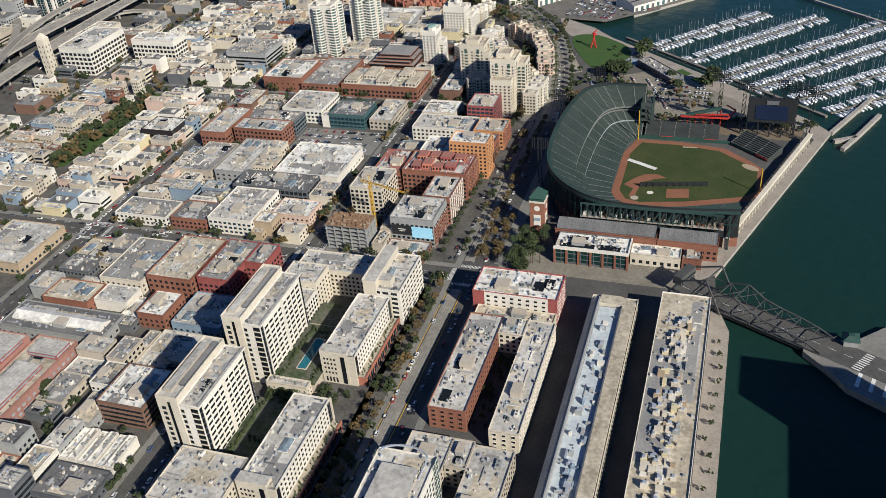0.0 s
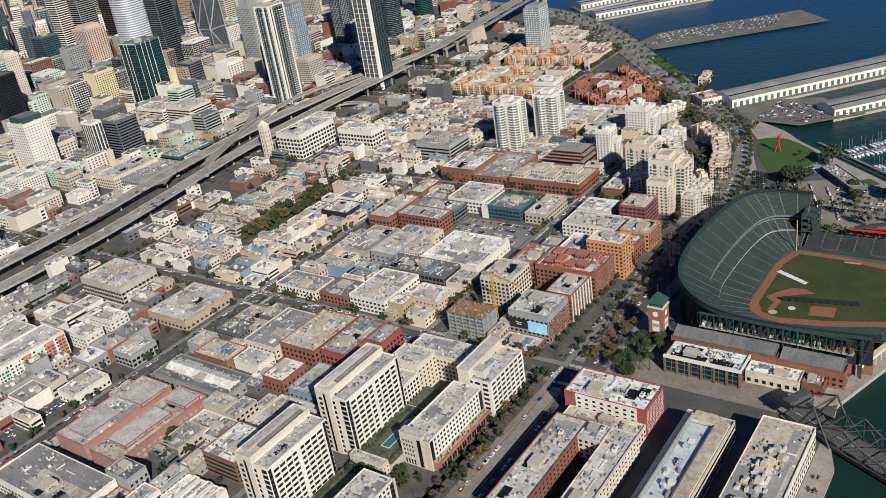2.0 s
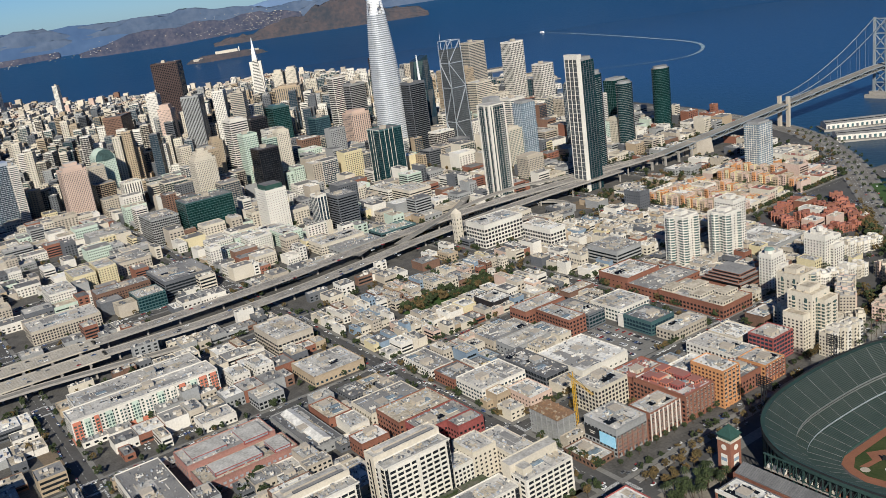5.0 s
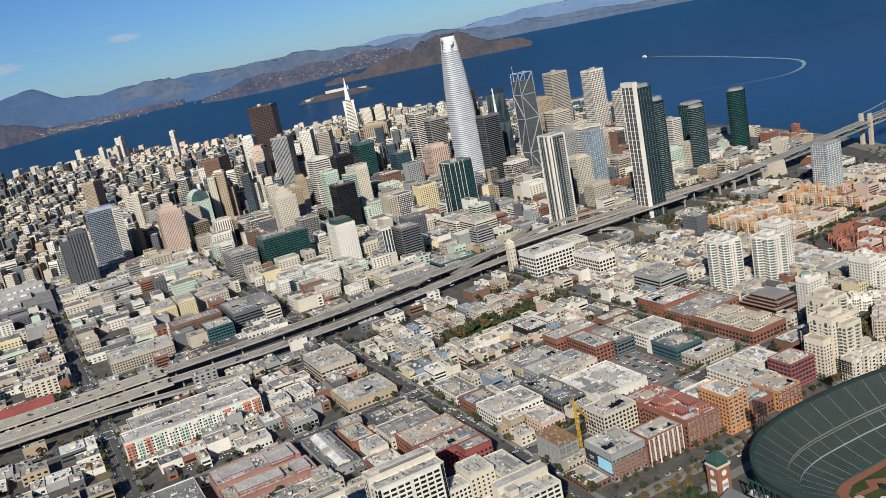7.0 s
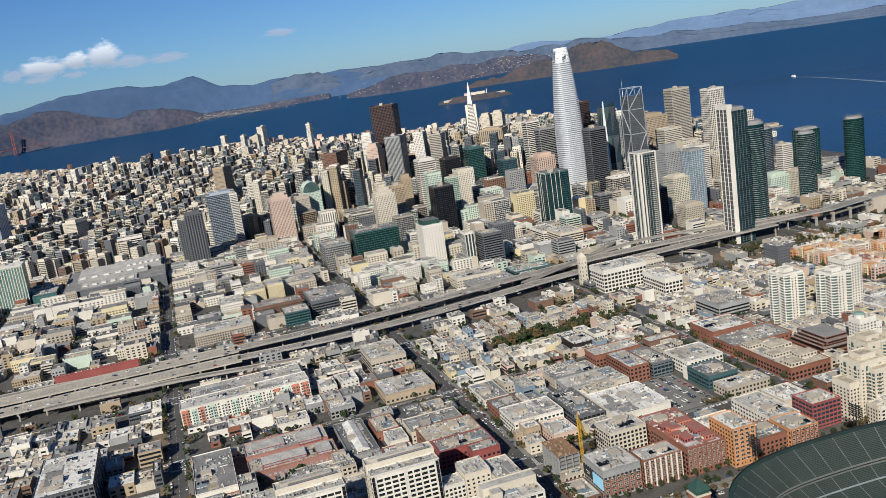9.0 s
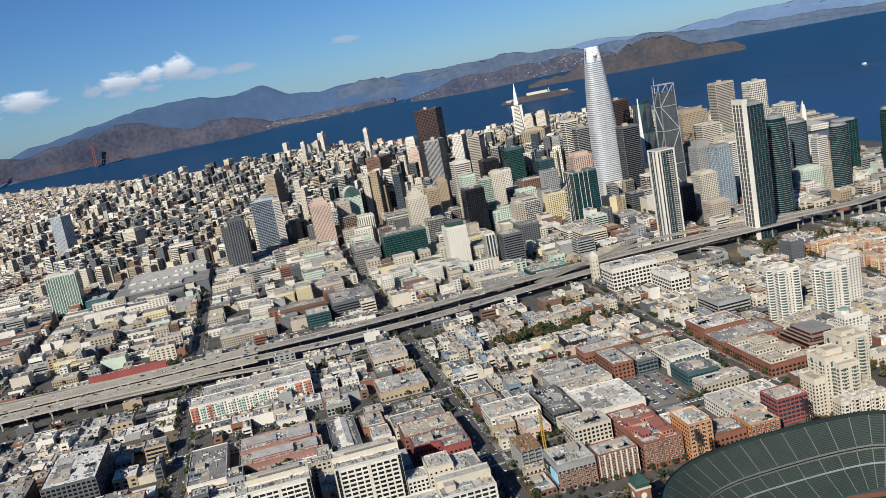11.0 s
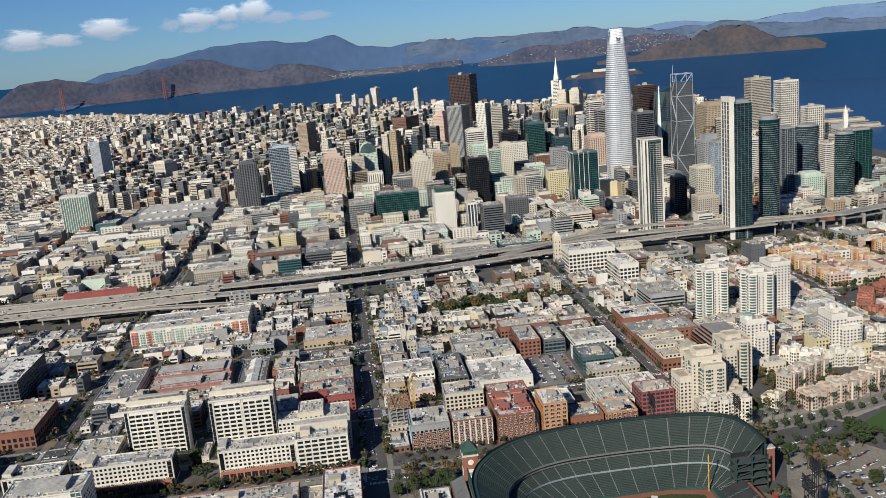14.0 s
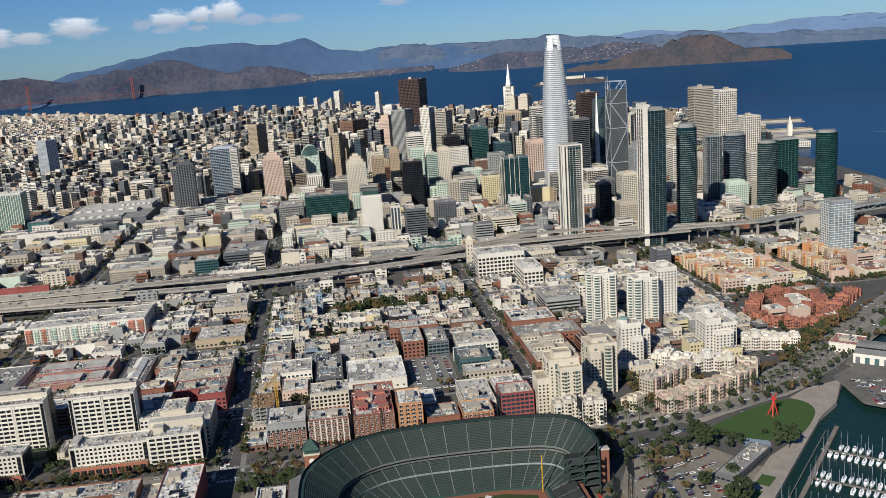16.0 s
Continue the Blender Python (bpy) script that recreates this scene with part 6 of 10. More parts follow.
building(-455, -424, 580, 632, 9, "beige", "grey", "grid", "dark", 4, 5, 0.4, 0.4, 4, "warehouse", "beige warehouse with a grey roof")
building(-420, -392, 580, 640, 11, "grey", "light", "grid", "dark", 4, 5, 0.4, 0.4, 4, "warehouse", "grey warehouse with a light roof")
building(-466, -440, 636, 690, 17, "brick", "light", "grid", "dark", 4, 4, 0.6, 0.5, 4, "brick_building", "red brick office building with a grey roof")
building(-436, -386, 646, 668, 18, "brick", "light", "grid", "dark", 4, 4, 0.55, 0.5, 4, "brick_building", "bright red brick office wing")
building(-436, -386, 672, 694, 15, "slate", "grey", "glass", "teal", 4, 4, 0.85, 0.6, 4, "office_block", "slate and glass office building with a roof terrace")
building(-534, -500, 640, 668, 12, "black", "white", "grid", "black", 4, 4, 0.4, 0.4, 2, "office_block", "black cube building with a white roof")
building(-466, -450, 706, 742, 13, "brown", "light", "bands", "dark", 4, 4, 0.5, 0.5, 3)
building(-362, -326, 696, 728, 14, "teal", "dark", "glass", "blue", 4, 4, 0.85, 0.6, 1, "office_block", "teal glass office building with long white rooflights")
building(-414, -372, 702, 744, 14, "white", "light", "grid", "teal", 4, 4, 0.6, 0.5, 4)
building(-322, -300, 698, 745, 10, "beige", "light", "grid", "dark", 4, 4, 0.5, 0.5, 5)


def residential(x, y, label, wall, vols, bays=(), turrets=()):
    """An apartment tower of several joined blocks (u0, u1, v0, v1, height, style), faceted glass bays (u, v, radius, height) and roof turrets."""
    EXC.append((x + min(q[0] for q in vols), x + max(q[1] for q in vols), y + min(q[2] for q in vols), y + max(q[3] for q in vols)))
    e = thing("apartment_tower", x, y, 0, label, "tower", "apartment towers")
    g, k = Bag(), Bag()
    for u0, u1, v0, v1, h, style in vols:
        b = Bag()
        b.box(u0, u1, v0, v1, 0, h, W[wall], R["light"] if wall == "white" else R["tan"])
        b.link("block", e)
        for a in ((u0, u1, v0, v0 + 0.4), (u0, u1, v1 - 0.4, v1), (u0, u0 + 0.4, v0 + 0.4, v1 - 0.4), (u1 - 0.4, u1, v0 + 0.4, v1 - 0.4)):
            k.box(*a, h, h + 1.2, W[wall])
        if style == "grid":
            panes(g, u0, u1, v0, v1, 1.0, h - 1.4, "grid", G["dark"], 3.1, 3.5, 0.46, 0.5, W[wall])
        elif style == "strip":
            panes(g, u0, u1, v0, v1, 1.0, h - 1.4, "grid", G["dark"], 3.1, 4.4, 0.3, 0.46, W[wall])
            for side in "ES":
                a0, a1 = (v0, v1) if side == "E" else (u0, u1)
                n = max(2, int((a1 - a0) / 9))
                for i in range(n):
                    c = a0 + (i + 0.5) * (a1 - a0) / n
                    if side == "E":
                        g.box(u1, u1 + 0.12, c - 1.3, c + 1.3, 2, h - 3, G["sea"])
                    else:
                        g.box(c - 1.3, c + 1.3, v0 - 0.12, v0, 2, h - 3, G["sea"])
                    for f in range(1, int(h / 3.1) - 1):
                        z = f * 3.1 + 0.5
                        if side == "E":
                            k.box(u1 + 0.12, u1 + 1.5, c - 1.7, c + 1.7, z, z + 0.7, W[wall], None, True)
                        else:
                            k.box(c - 1.7, c + 1.7, v0 - 1.5, v0 - 0.12, z, z + 0.7, W[wall], None, True)
        if (u1 - u0) * (v1 - v0) > 260:
            for i in range(5):
                w, d, cu, cv = rnd(1.2, 3.2), rnd(1.2, 4.0), rnd(u0 + 4, u1 - 4), rnd(v0 + 4, v1 - 4)
                k.box(cu - w / 2, cu + w / 2, cv - d / 2, cv + d / 2, h, h + rnd(1.0, 3.2), random.choice((W["white"], W["grey"], W["beige"])), R["light"])
    for u, v, r, h in bays:
        b = Bag()
        b.prism(oval(u, v, r, r, 22.5, 8), 0, h, G["sea"], R["light"])
        b.link("bay", e, "faceted sea-green glass bay")
        for f in range(int(h / 3.1) + 1):
            k.prism(oval(u, v, r + 0.35, r + 0.35, 22.5, 8), f * 3.1, min(f * 3.1 + 1.15, h + 0.8), W[wall])
        for j in range(0, 8, 2):
            a = radians(22.5 + 45 * j)
            k.box(u + r * math.cos(a) - 0.5, u + r * math.cos(a) + 0.5, v + r * math.sin(a) - 0.5, v + r * math.sin(a) + 0.5, 0, h, W[wall])
    for u, v, r, z0, z1, roof_m in turrets:
        b = Bag()
        b.prism(oval(u, v, r, r, 22.5, 8), z0, z1, W[wall])
        b.prism(oval(u, v, r + 0.5, r + 0.5, 22.5, 8), z1, z1 + 1.6, R[roof_m], None, 0.7)
        b.link("turret", e, "octagonal roof turret")
    g.link("glazing", e, "dark and sea-green windows", "stuff")
    k.link("balcony_tier", e, "stacked balconies, floor bands and parapets", "stuff")
    return e


def terrace_row(line, depth, h, walls, roof, label, step=9.0):
    """A row of joined houses along a bent line, each with its own bay, height and parapet."""
    pts = []
    for (ax_, ay_), (bx_, by_) in zip(line, line[1:]):
        n = max(1, int(round(math.hypot(bx_ - ax_, by_ - ay_) / step)))
        pts += [(ax_ + (bx_ - ax_) * (i + 0.5) / n, ay_ + (by_ - ay_) * (i + 0.5) / n, math.degrees(math.atan2(by_ - ay_, bx_ - ax_)), math.hypot(bx_ - ax_, by_ - ay_) / n) for i in range(n)]
    e = thing("apartment_row", pts[0][0], pts[0][1], 0, label, "apartment row", "apartment rows")
    for i, (x, y, dg, w) in enumerate(pts):
        EXC.append((x - depth * 0.5, x + depth * 0.5, y - depth * 0.5, y + depth * 0.5))
        wl = W[walls[i % len(walls)]]
        hh, o = h + rnd(-1.2, 1.2) + (3 if i % 4 == 1 else 0), rnd(-0.8, 0.8)
        v, g = Bag(x - pts[0][0], y - pts[0][1], 0, dg), Bag(x - pts[0][0], y - pts[0][1], 0, dg)
        v.box(-w / 2, w / 2, -depth / 2 + o, depth / 2 + o, 0, hh, wl, R[roof])
        for a in ((-w / 2, w / 2, -depth / 2 + o, -depth / 2 + o + 0.35), (-w / 2, w / 2, depth / 2 + o - 0.35, depth / 2 + o), (-w / 2, -w / 2 + 0.35, -depth / 2 + o + 0.4, depth / 2 + o - 0.4)):
            g.box(*a, hh, hh + 0.9, wl)
        for s in (-1, 1):
            y0_, y1_ = sorted((s * depth / 2 + o, s * (depth / 2 + 1.6) + o))
            g.box(-w * 0.28, w * 0.2, y0_, y1_, 0, hh + 1.4, W[walls[(i + 1) % len(walls)]], R[roof])
            panes(g, -w * 0.28, w * 0.2, y0_, y1_, 0.8, hh, "grid", G["dark"], 3.1, 2.2, 0.6, 0.55, wl, "N" if s > 0 else "S")
        g.box(-w * 0.2, w * 0.25, -2.5 + o, 2.2 + o, hh, hh + 2.3, wl, R[roof])
        v.link("house", e)
        panes(g, -w / 2, w / 2, -depth / 2 + o, depth / 2 + o, 0.8, hh, "grid", G["dark"], 3.1, 2.6, 0.5, 0.5, wl)
        g.link("bay_front", e, "bays, parapets and windows", "stuff")
    return e


residential(-202, 766, "cream residential tower with stacked balconies and a stepped side wing", "cream", [(-16, 8, -12, 14, 52, "strip"), (8, 16, -5, 14, 47, "strip"), (-14, 6, -22, -12, 36, "grid"), (-11, 2, -6, 9, 56, "none")])
residential(-247, 814, "cream residential tower with a rounded glass bay and a low wing", "cream", [(-15, 10, -13, 13, 46, "strip"), (10, 15, -13, -3, 40, "grid"), (-10, 3, -8, 6, 49.5, "none")], [(10, 5, 4.6, 45)])
terrace_row([(-250, 785), (-190, 788)], 17, 21, ["cream", "beige"], "tan", "cream lower wing of a residential tower with bays")
terrace_row([(-180, 752), (-178, 796)], 12, 22, ["cream", "white"], "light", "cream stepped wing beside a residential tower")
residential(-316, 866, "white residential block with stepped wings and a green-roofed turret", "white", [(-4, 11, -12, 8, 39, "grid"), (-8, 6, 8, 19, 30, "grid"), (11, 17, -4, 8, 26, "grid")], (), [(6, -8, 5, 40, 44, "green")])
residential(-310, 955, "white stepped residential block with terraces and a round turret", "white", [(-13, 12, -18, -2, 37, "grid"), (-13, 10, -2, 15, 31, "grid"), (12, 18, -10, 8, 25, "grid"), (-8, 6, -14, -4, 41, "none")], (), [(2, -12, 3.6, 41, 45, "light")])
residential(-441, 878, "white and sea-green glass residential tower with faceted bays", "white", [(-14, 13, -13, 13, 58, "strip"), (-7, 5, -6, 6, 61.5, "none")], [(12, -9, 5, 57), (12, 8.5, 5, 57), (-4, -13, 5, 57)])
residential(-409, 914, "white residential tower with faceted glass bays and balconies", "white", [(-13, 12, -13, 13, 57, "strip"), (-6, 6, -6, 6, 60.5, "none")], [(11, -9.5, 5.2, 56), (11, 9.5, 4.6, 56), (-2, -13, 4.6, 56)])
residential(-421, 942, "tall white residential slab with a regular grid of windows", "white", [(-15, 12, -11, 11, 63, "grid"), (-8, 4, -5, 5, 66.5, "none")])
terrace_row([(-248, 958), (-226, 944), (-206, 916), (-193, 886), (-186, 846)], 15, 14, ["pink", "cream", "pink", "beige"], "tan", "curved row of pinkish terraced apartments with tan roofs", 10)
terrace_row([(-250, 900), (-236, 870), (-218, 846)], 14, 15, ["pink", "cream", "beige"], "light", "short row of terraced apartments with pale roofs", 10)
terrace_row([(-205, 822), (-192, 832)], 13, 9, ["cream"], "tan", "low rounded cream building on a corner", 8)
terrace_row([(-312, 980), (-293, 1032)], 15, 12, ["white", "cream"], "white", "long white apartment row with a pale roof")
terrace_row([(-290, 880), (-268, 910), (-262, 948)], 13, 13, ["white", "cream", "white"], "white", "white apartment row with stepped roofs")
for ln_ in ([(-456, 1072), (-400, 1034)], [(-388, 1030), (-358, 1050), (-348, 1082)], [(-356, 1094), (-440, 1182)], [(-462, 1140), (-458, 1084)], [(-428, 1082), (-384, 1072), (-398, 1116), (-432, 1132)]):
    terrace_row(ln_, 13, 8, ["terra", "brick", "terra"], "red", "red-orange brick apartment row with red terrace roofs", 8)
for ln_ in ([(-648, 1060), (-560, 1060), (-500, 1066)], [(-640, 1098), (-572, 1100), (-505, 1104)], [(-650, 1142), (-570, 1146), (-500, 1150)], [(-640, 1200), (-560, 1206), (-500, 1212)], [(-640, 1246), (-560, 1252)]):
    terrace_row(ln_, 15, 13, ["pink", "orange", "yellow", "pink", "tan"], "tan", "pink, orange and yellow apartment row with bays and tan roofs", 11)
e = building(-380, -298, 767, 812, 13, "brick", "tan", "grid", "dark", 4.2, 4.4, 0.6, 0.55, 4, "brick_building", "long red brick building with cream rooftop storeys", pent=False)
for u0, u1, v0, v1 in ((-38, -24, -20, -2), (-22, -8, -6, 18), (-4, 10, -18, 4), (14, 26, 0, 20), (28, 39, -20, -4)):
    b = Bag()
    b.box(u0, u1, v0, v1, 13, 17.2, W["cream"], R["tan"])
    panes(b, u0, u1, v0, v1, 13.4, 17.2, "grid", G["dark"], 3.6, 3.6, 0.5, 0.5, W["cream"])
    b.link("upper_storey", e, "cream rooftop storey")
building(-470, -426, 770, 820, 15, "brick", "white", "grid", "dark", 5, 6, 0.25, 0.3, 6, "brick_building", "red brick warehouse with a white membrane roof")
building(-425, -384, 767, 838, 11, "brick", "grey", "grid", "dark", 4.6, 5, 0.45, 0.4, 4, "brick_building", "low red brick warehouse with a brown-grey roof")
e = building(-376, -322, 826, 862, 9, "brick", "grey", "bands", "dark", 3.2, 4, 0.5, 0.5, 1, "apartment_block", "dark red stepped apartment block with terraces", pent=False)
for f in range(4):
    b = Bag()
    u = 3 + f * 4
    b.box(-27 + u, 27 - (f % 2) * 4, -18 + f * 1.5, 18 - (f // 2) * 5, 9 + f * 3.2, 9 + (f + 1) * 3.2, W["brick"], R["grey"])
    panes(b, -27 + u, 27 - (f % 2) * 4, -18 + f * 1.5, 18 - (f // 2) * 5, 9 + f * 3.2, 9 + (f + 1) * 3.2, "bands", G["dark"], 3.2, 4, 0.5, 0.5, W["brick"])
    b.link("upper_storey", e, "stepped dark red storey")
sheet_cp = Bag()
sheet_cp.face([(-384, 648, 0.24), (-302, 648, 0.24), (-302, 692, 0.24), (-384, 692, 0.24)], CONCRETE)
sheet_cp.link("car_park_asphalt", None, "open asphalt car park between warehouses", "structure")
EXC.append((-384, -302, 646, 694))
building(-668, -612, 826, 852, 26, "white", "white", "grid", "dark", 5, 5, 0.7, 0.6, 6, "office_block", "large white gridded office building")
building(-545, -496, 826, 868, 17, "grey", "grey", "bands", "dark", 4, 4, 0.5, 0.5, 6, "office_block", "grey banded office building")
building(-664, -634, 1016, 1036, 25, "slate", "dark", "grid", "dark", 4, 4, 0.4, 0.4, 2)


COURT = mat("court_paving_and_planting", (0.13, 0.12, 0.10), 0.95, (0.04, 0.065, 0.022), 0.10, 0.35)
# fronts of the brick row along the avenue
def brick_front(e, x, y0, y1, z1, pier, frame_m, n, floors):
    """Proud piers, floor bands and paired windows on the east front of a building."""
    dx = x - e.location.x / S
    hy, st, fh = (y1 - y0) / 2, (y1 - y0) / n, (z1 - 4.5) / floors
    for k in range(n + 1):
        b = Bag()
        v = -hy + k * st
        b.box(dx, dx + 0.7, max(v - 0.5, -hy), min(v + 0.5, hy), 0, z1, pier)
        b.link("pier", e)
    for f in range(floors):
        b = Bag()
        b.box(dx, dx + 0.45, -hy, hy, 4.5 + f * fh - 0.5, 4.5 + f * fh + 0.35, frame_m)
        b.link("floor_band", e)
        for k in range(n):
            b = Bag()
            v0, v1, w0, w1 = -hy + k * st + 0.9, -hy + (k + 1) * st - 0.9, 4.5 + f * fh + 0.6, 4.5 + (f + 1) * fh - 0.7
            b.box(dx, dx + 0.2, v0, v1, w0, w1, W["white"])
            b.face([(dx + 0.24, v0 + 0.18, w0 + 0.18), (dx + 0.24, (v0 + v1) / 2 - 0.08, w0 + 0.18), (dx + 0.24, (v0 + v1) / 2 - 0.08, w1 - 0.18), (dx + 0.24, v0 + 0.18, w1 - 0.18)], G["dark"])
            b.face([(dx + 0.24, (v0 + v1) / 2 + 0.08, w0 + 0.18), (dx + 0.24, v1 - 0.18, w0 + 0.18), (dx + 0.24, v1 - 0.18, w1 - 0.18), (dx + 0.24, (v0 + v1) / 2 + 0.08, w1 - 0.18)], G["dark"])
            b.link("window", e)
    return e


brick_front(front_a, -198, 517, 549, 17, W["brick"], W["brick"], 6, 4)
brick_front(front_b, -196, 551, 584, 23, W["white"], W["brick"], 7, 6)
brick_front(front_c, -194, 588, 622, 23, W["brick"], W["brick"], 8, 6)
brick_front(front_d, -187, 625, 645, 32, W["orange"], W["orange"], 4, 8)
brick_front(front_e, -187, 678, 704, 17, W["brick"], W["terra"], 6, 4)
for k, (u0, u1, v0, v1, hh_) in enumerate(((-20, -12, -14, -4, 3.2), (-11, -3, -12, -2, 4.6), (-2, 6, -14, -6, 3.2), (8, 16, -12, -4, 4.2), (-20, -12, 2, 12, 3.8), (-10, -2, 4, 14, 3.0), (0, 9, 2, 12, 4.4), (11, 20, 4, 13, 3.2))):
    b = Bag(0, 0, 23)
    b.box(u0, u1, v0, v1, 0, hh_, W["redbay"] if k % 3 else W["redpaint"], R["red"])
    panes(b, u0, u1, v0, v1, 0.2, hh_, "grid", G["dark"], 3, 2.4, 0.5, 0.6, W["redpaint"])
    b.link("roof_storey", front_c, "red roof storey")
# the court between the slabs: terraces, hedges, pool
EXC.append((-290, -150, 180, 480))
b = Bag()
b.box(-249, -220, 350, 405, 0, 6.4, W["beige"], COURT)
b.box(-249, -220, 281, 335, 0, 5.2, W["beige"], COURT)
b.box(-249, -222, 406, 429, 0, 6.2, W["beige"], COURT)
b.link("podium_deck", None, "raised concrete court deck between apartment wings", "structure")
b = Bag()
b.box(-238, -231, 362, 392, 6.4, 6.6, W["cream"])
b.face([(-237.4, 362.6, 6.62), (-231.6, 362.6, 6.62), (-231.6, 391.4, 6.62), (-237.4, 391.4, 6.62)], mat("pool_water", (0.02, 0.16, 0.20), 0.08, (0.015, 0.10, 0.14)))
tagged(b.link("swimming_pool", None), "long teal swimming pool in the apartment court", "pool")
for hx0, hx1, hy0, hy1, hz in ((-246, -242, 352, 404, 6.4), (-226, -222, 352, 404, 6.4), (-242, -226, 396, 400, 6.4), (-246, -243, 284, 332, 5.2), (-228, -224, 284, 332, 5.2), (-240, -230, 300, 304, 5.2)):
    b = Bag()
    for k in range(int(max(hx1 - hx0, hy1 - hy0) / 1.6)):
        u, v = rnd(hx0 + 0.6, hx1 - 0.6), hy0 + (k + 0.5) * 1.6 if hy1 - hy0 > hx1 - hx0 else rnd(hy0, hy1)
        r = rnd(0.6, 1.2)
        b.prism(oval(u if hy1 - hy0 > hx1 - hx0 else hx0 + (k + 0.5) * 1.6, v, r, r, 0, 7), hz, hz + rnd(0.8, 2.0), LEAF, None, 0.55)
    tagged(b.link("hedge", None, "", "stuff"), "dark green clipped court planting", "hedge")

# building under construction with a tower crane
cs = thing("construction_frame", -262, 508, 0, "unfinished concrete building frame with brown formwork on top", "building")
b = Bag()
for f in range(7):
    b.box(-17, 17, -6.5, 13, f * 3.3, f * 3.3 + 0.3, W["grey"], None, True)
b.link("floor_slab", cs, "bare concrete floor slabs", "stuff")
b = Bag()
for i in range(6):
    for j in range(4):
        x, y = -16 + i * 6.4, -5.8 + j * 6
        b.box(x - 0.35, x + 0.35, y - 0.35, y + 0.35, 0, 20, W["grey"])
b.link("column", cs, "bare concrete columns", "stuff")
b = Bag()
PLY = mat("formwork_plywood", (0.28, 0.17, 0.10), 0.9)
for i in range(70):
    x, y = rnd(-16, 15), rnd(-6, 11)
    b.box(x, x + rnd(0.5, 2.5), y, y + rnd(0.3, 2), 20.1, 20.1 + rnd(0.3, 2.0), PLY if i % 3 else W["tan"])
b.box(-17, 17, -6.5, 13, 20.05, 20.2, PLY)
b.link("formwork", cs, "brown plywood formwork", "stuff")
cr = thing("tower_crane", -248, 524, 0, "yellow lattice tower crane at a building site", "crane")
b = Bag()
for sx, sy in ((-0.9, -0.9), (0.9, -0.9), (0.9, 0.9), (-0.9, 0.9)):
    b.beam((sx, sy, 0), (sx, sy, 46), 0.35, YELLOWSTEEL)
for k in range(15):
    b.beam((-0.9, -0.9, k * 3), (0.9, -0.9, k * 3 + 3), 0.25, YELLOWSTEEL)
    b.beam((0.9, 0.9, k * 3), (0.9, -0.9, k * 3 + 3), 0.25, YELLOWSTEEL)
    b.beam((-0.9, 0.9, k * 3), (-0.9, -0.9, k * 3 + 3), 0.25, YELLOWSTEEL)
b.link("mast", cr)
b = Bag()
for dx in (-0.8, 0.8):
    b.beam((-9, dx + 3, 46), (30, dx - 8, 46), 0.35, YELLOWSTEEL)
b.beam((-9, 3, 47.8), (30, -8, 46.4), 0.3, YELLOWSTEEL)
for k in range(16):
    t0, t1 = k / 16, (k + 1) / 16
    b.beam((-9 + 39 * t0, 2.2 - 11 * t0, 46), (-9 + 39 * t1, 3.8 - 11 * t1, 46), 0.2, YELLOWSTEEL)
b.beam((0, 0, 46), (0, 0, 53), 0.5, YELLOWSTEEL)
b.beam((0, 0, 53), (22, -6, 46.5), 0.15, BLACKSTEEL)
b.beam((0, 0, 53), (-8.5, 2.8, 47), 0.15, BLACKSTEEL)
b.link("jib", cr)
b = Bag()
b.box(-10, -7, 1.6, 4.4, 43.5, 46, W["grey"], None, True)
b.link("counterweight", cr, "grey counterweight blocks")
EXC.append((-284, -242, 498, 530))
bb = thing("billboard", -215, 516.6, 0, "large black and sky-blue billboard on a blank wall", "billboard")
b = Bag()
b.box(-16, -1.2, -0.3, 0.3, 9, 17, BLACKSTEEL)
b.link("panel", bb, "black panel")
b = Bag()
b.box(-0.4, 15.5, -0.3, 0.3, 7.5, 16.5, mat("sky_blue_print", (0.25, 0.55, 0.72), 0.5, (0.40, 0.66, 0.80)))
b.link("panel", bb, "sky-blue panel")
for k, wd in enumerate((6, 4)):
    b = Bag()
    b.box(-11 + k, -11 + k + wd, -0.36, 0.36, 13.6 - k * 1.6, 14.3 - k * 1.6, W["white"])
    b.link("text_bar", bb, "pale writing bar")
building(-232, -200, 494, 515, 5, "brown", "light", "grid", "dark", 4, 4, 0.5, 0.5, 3, "shop_building", "low brown shop building on the corner")
# plant on the two long roofs by the channel
def roof_plant(x0, x1, y0, y1, z, n, mats, label, k_=1.0):
    e = thing("roof_plant", (x0 + x1) / 2, (y0 + y1) / 2, z, label, "roof plant")
    for k in range(n):
        b = Bag()
        w, d, h = rnd(1.0, 6) * k_, rnd(1.0, 8) * k_, rnd(0.6, 4.2) * k_
        u, v = rnd(-1, 1) * ((x1 - x0) / 2 - w / 2), rnd(-1, 1) * ((y1 - y0) / 2 - d / 2)
        m = random.choice(mats)
        b.box(u - w / 2, u + w / 2, v - d / 2, v + d / 2, 0, h, m)
        if k % 2:
            b.box(u - w / 4, u + w / 4, v - d / 4, v + d / 4, h, h + 0.9, W["steel"])
        b.link("plant_unit", e)
    return e


roof_plant(-64, -53, 210, 448, 14.1, 46, [W["blue"], W["grey"], W["white"], W["steel"], W["grey"]], "grey and blue plant units sunk in a long roof", 0.7)
roof_plant(-25, -5, 210, 448, 17.0, 210, [W["cream"], W["cream"], W["white"], W["tan"], W["yellow"], W["beige"], W["cream"], W["grey"]], "cream and white plant units crowding a roof", 0.75)

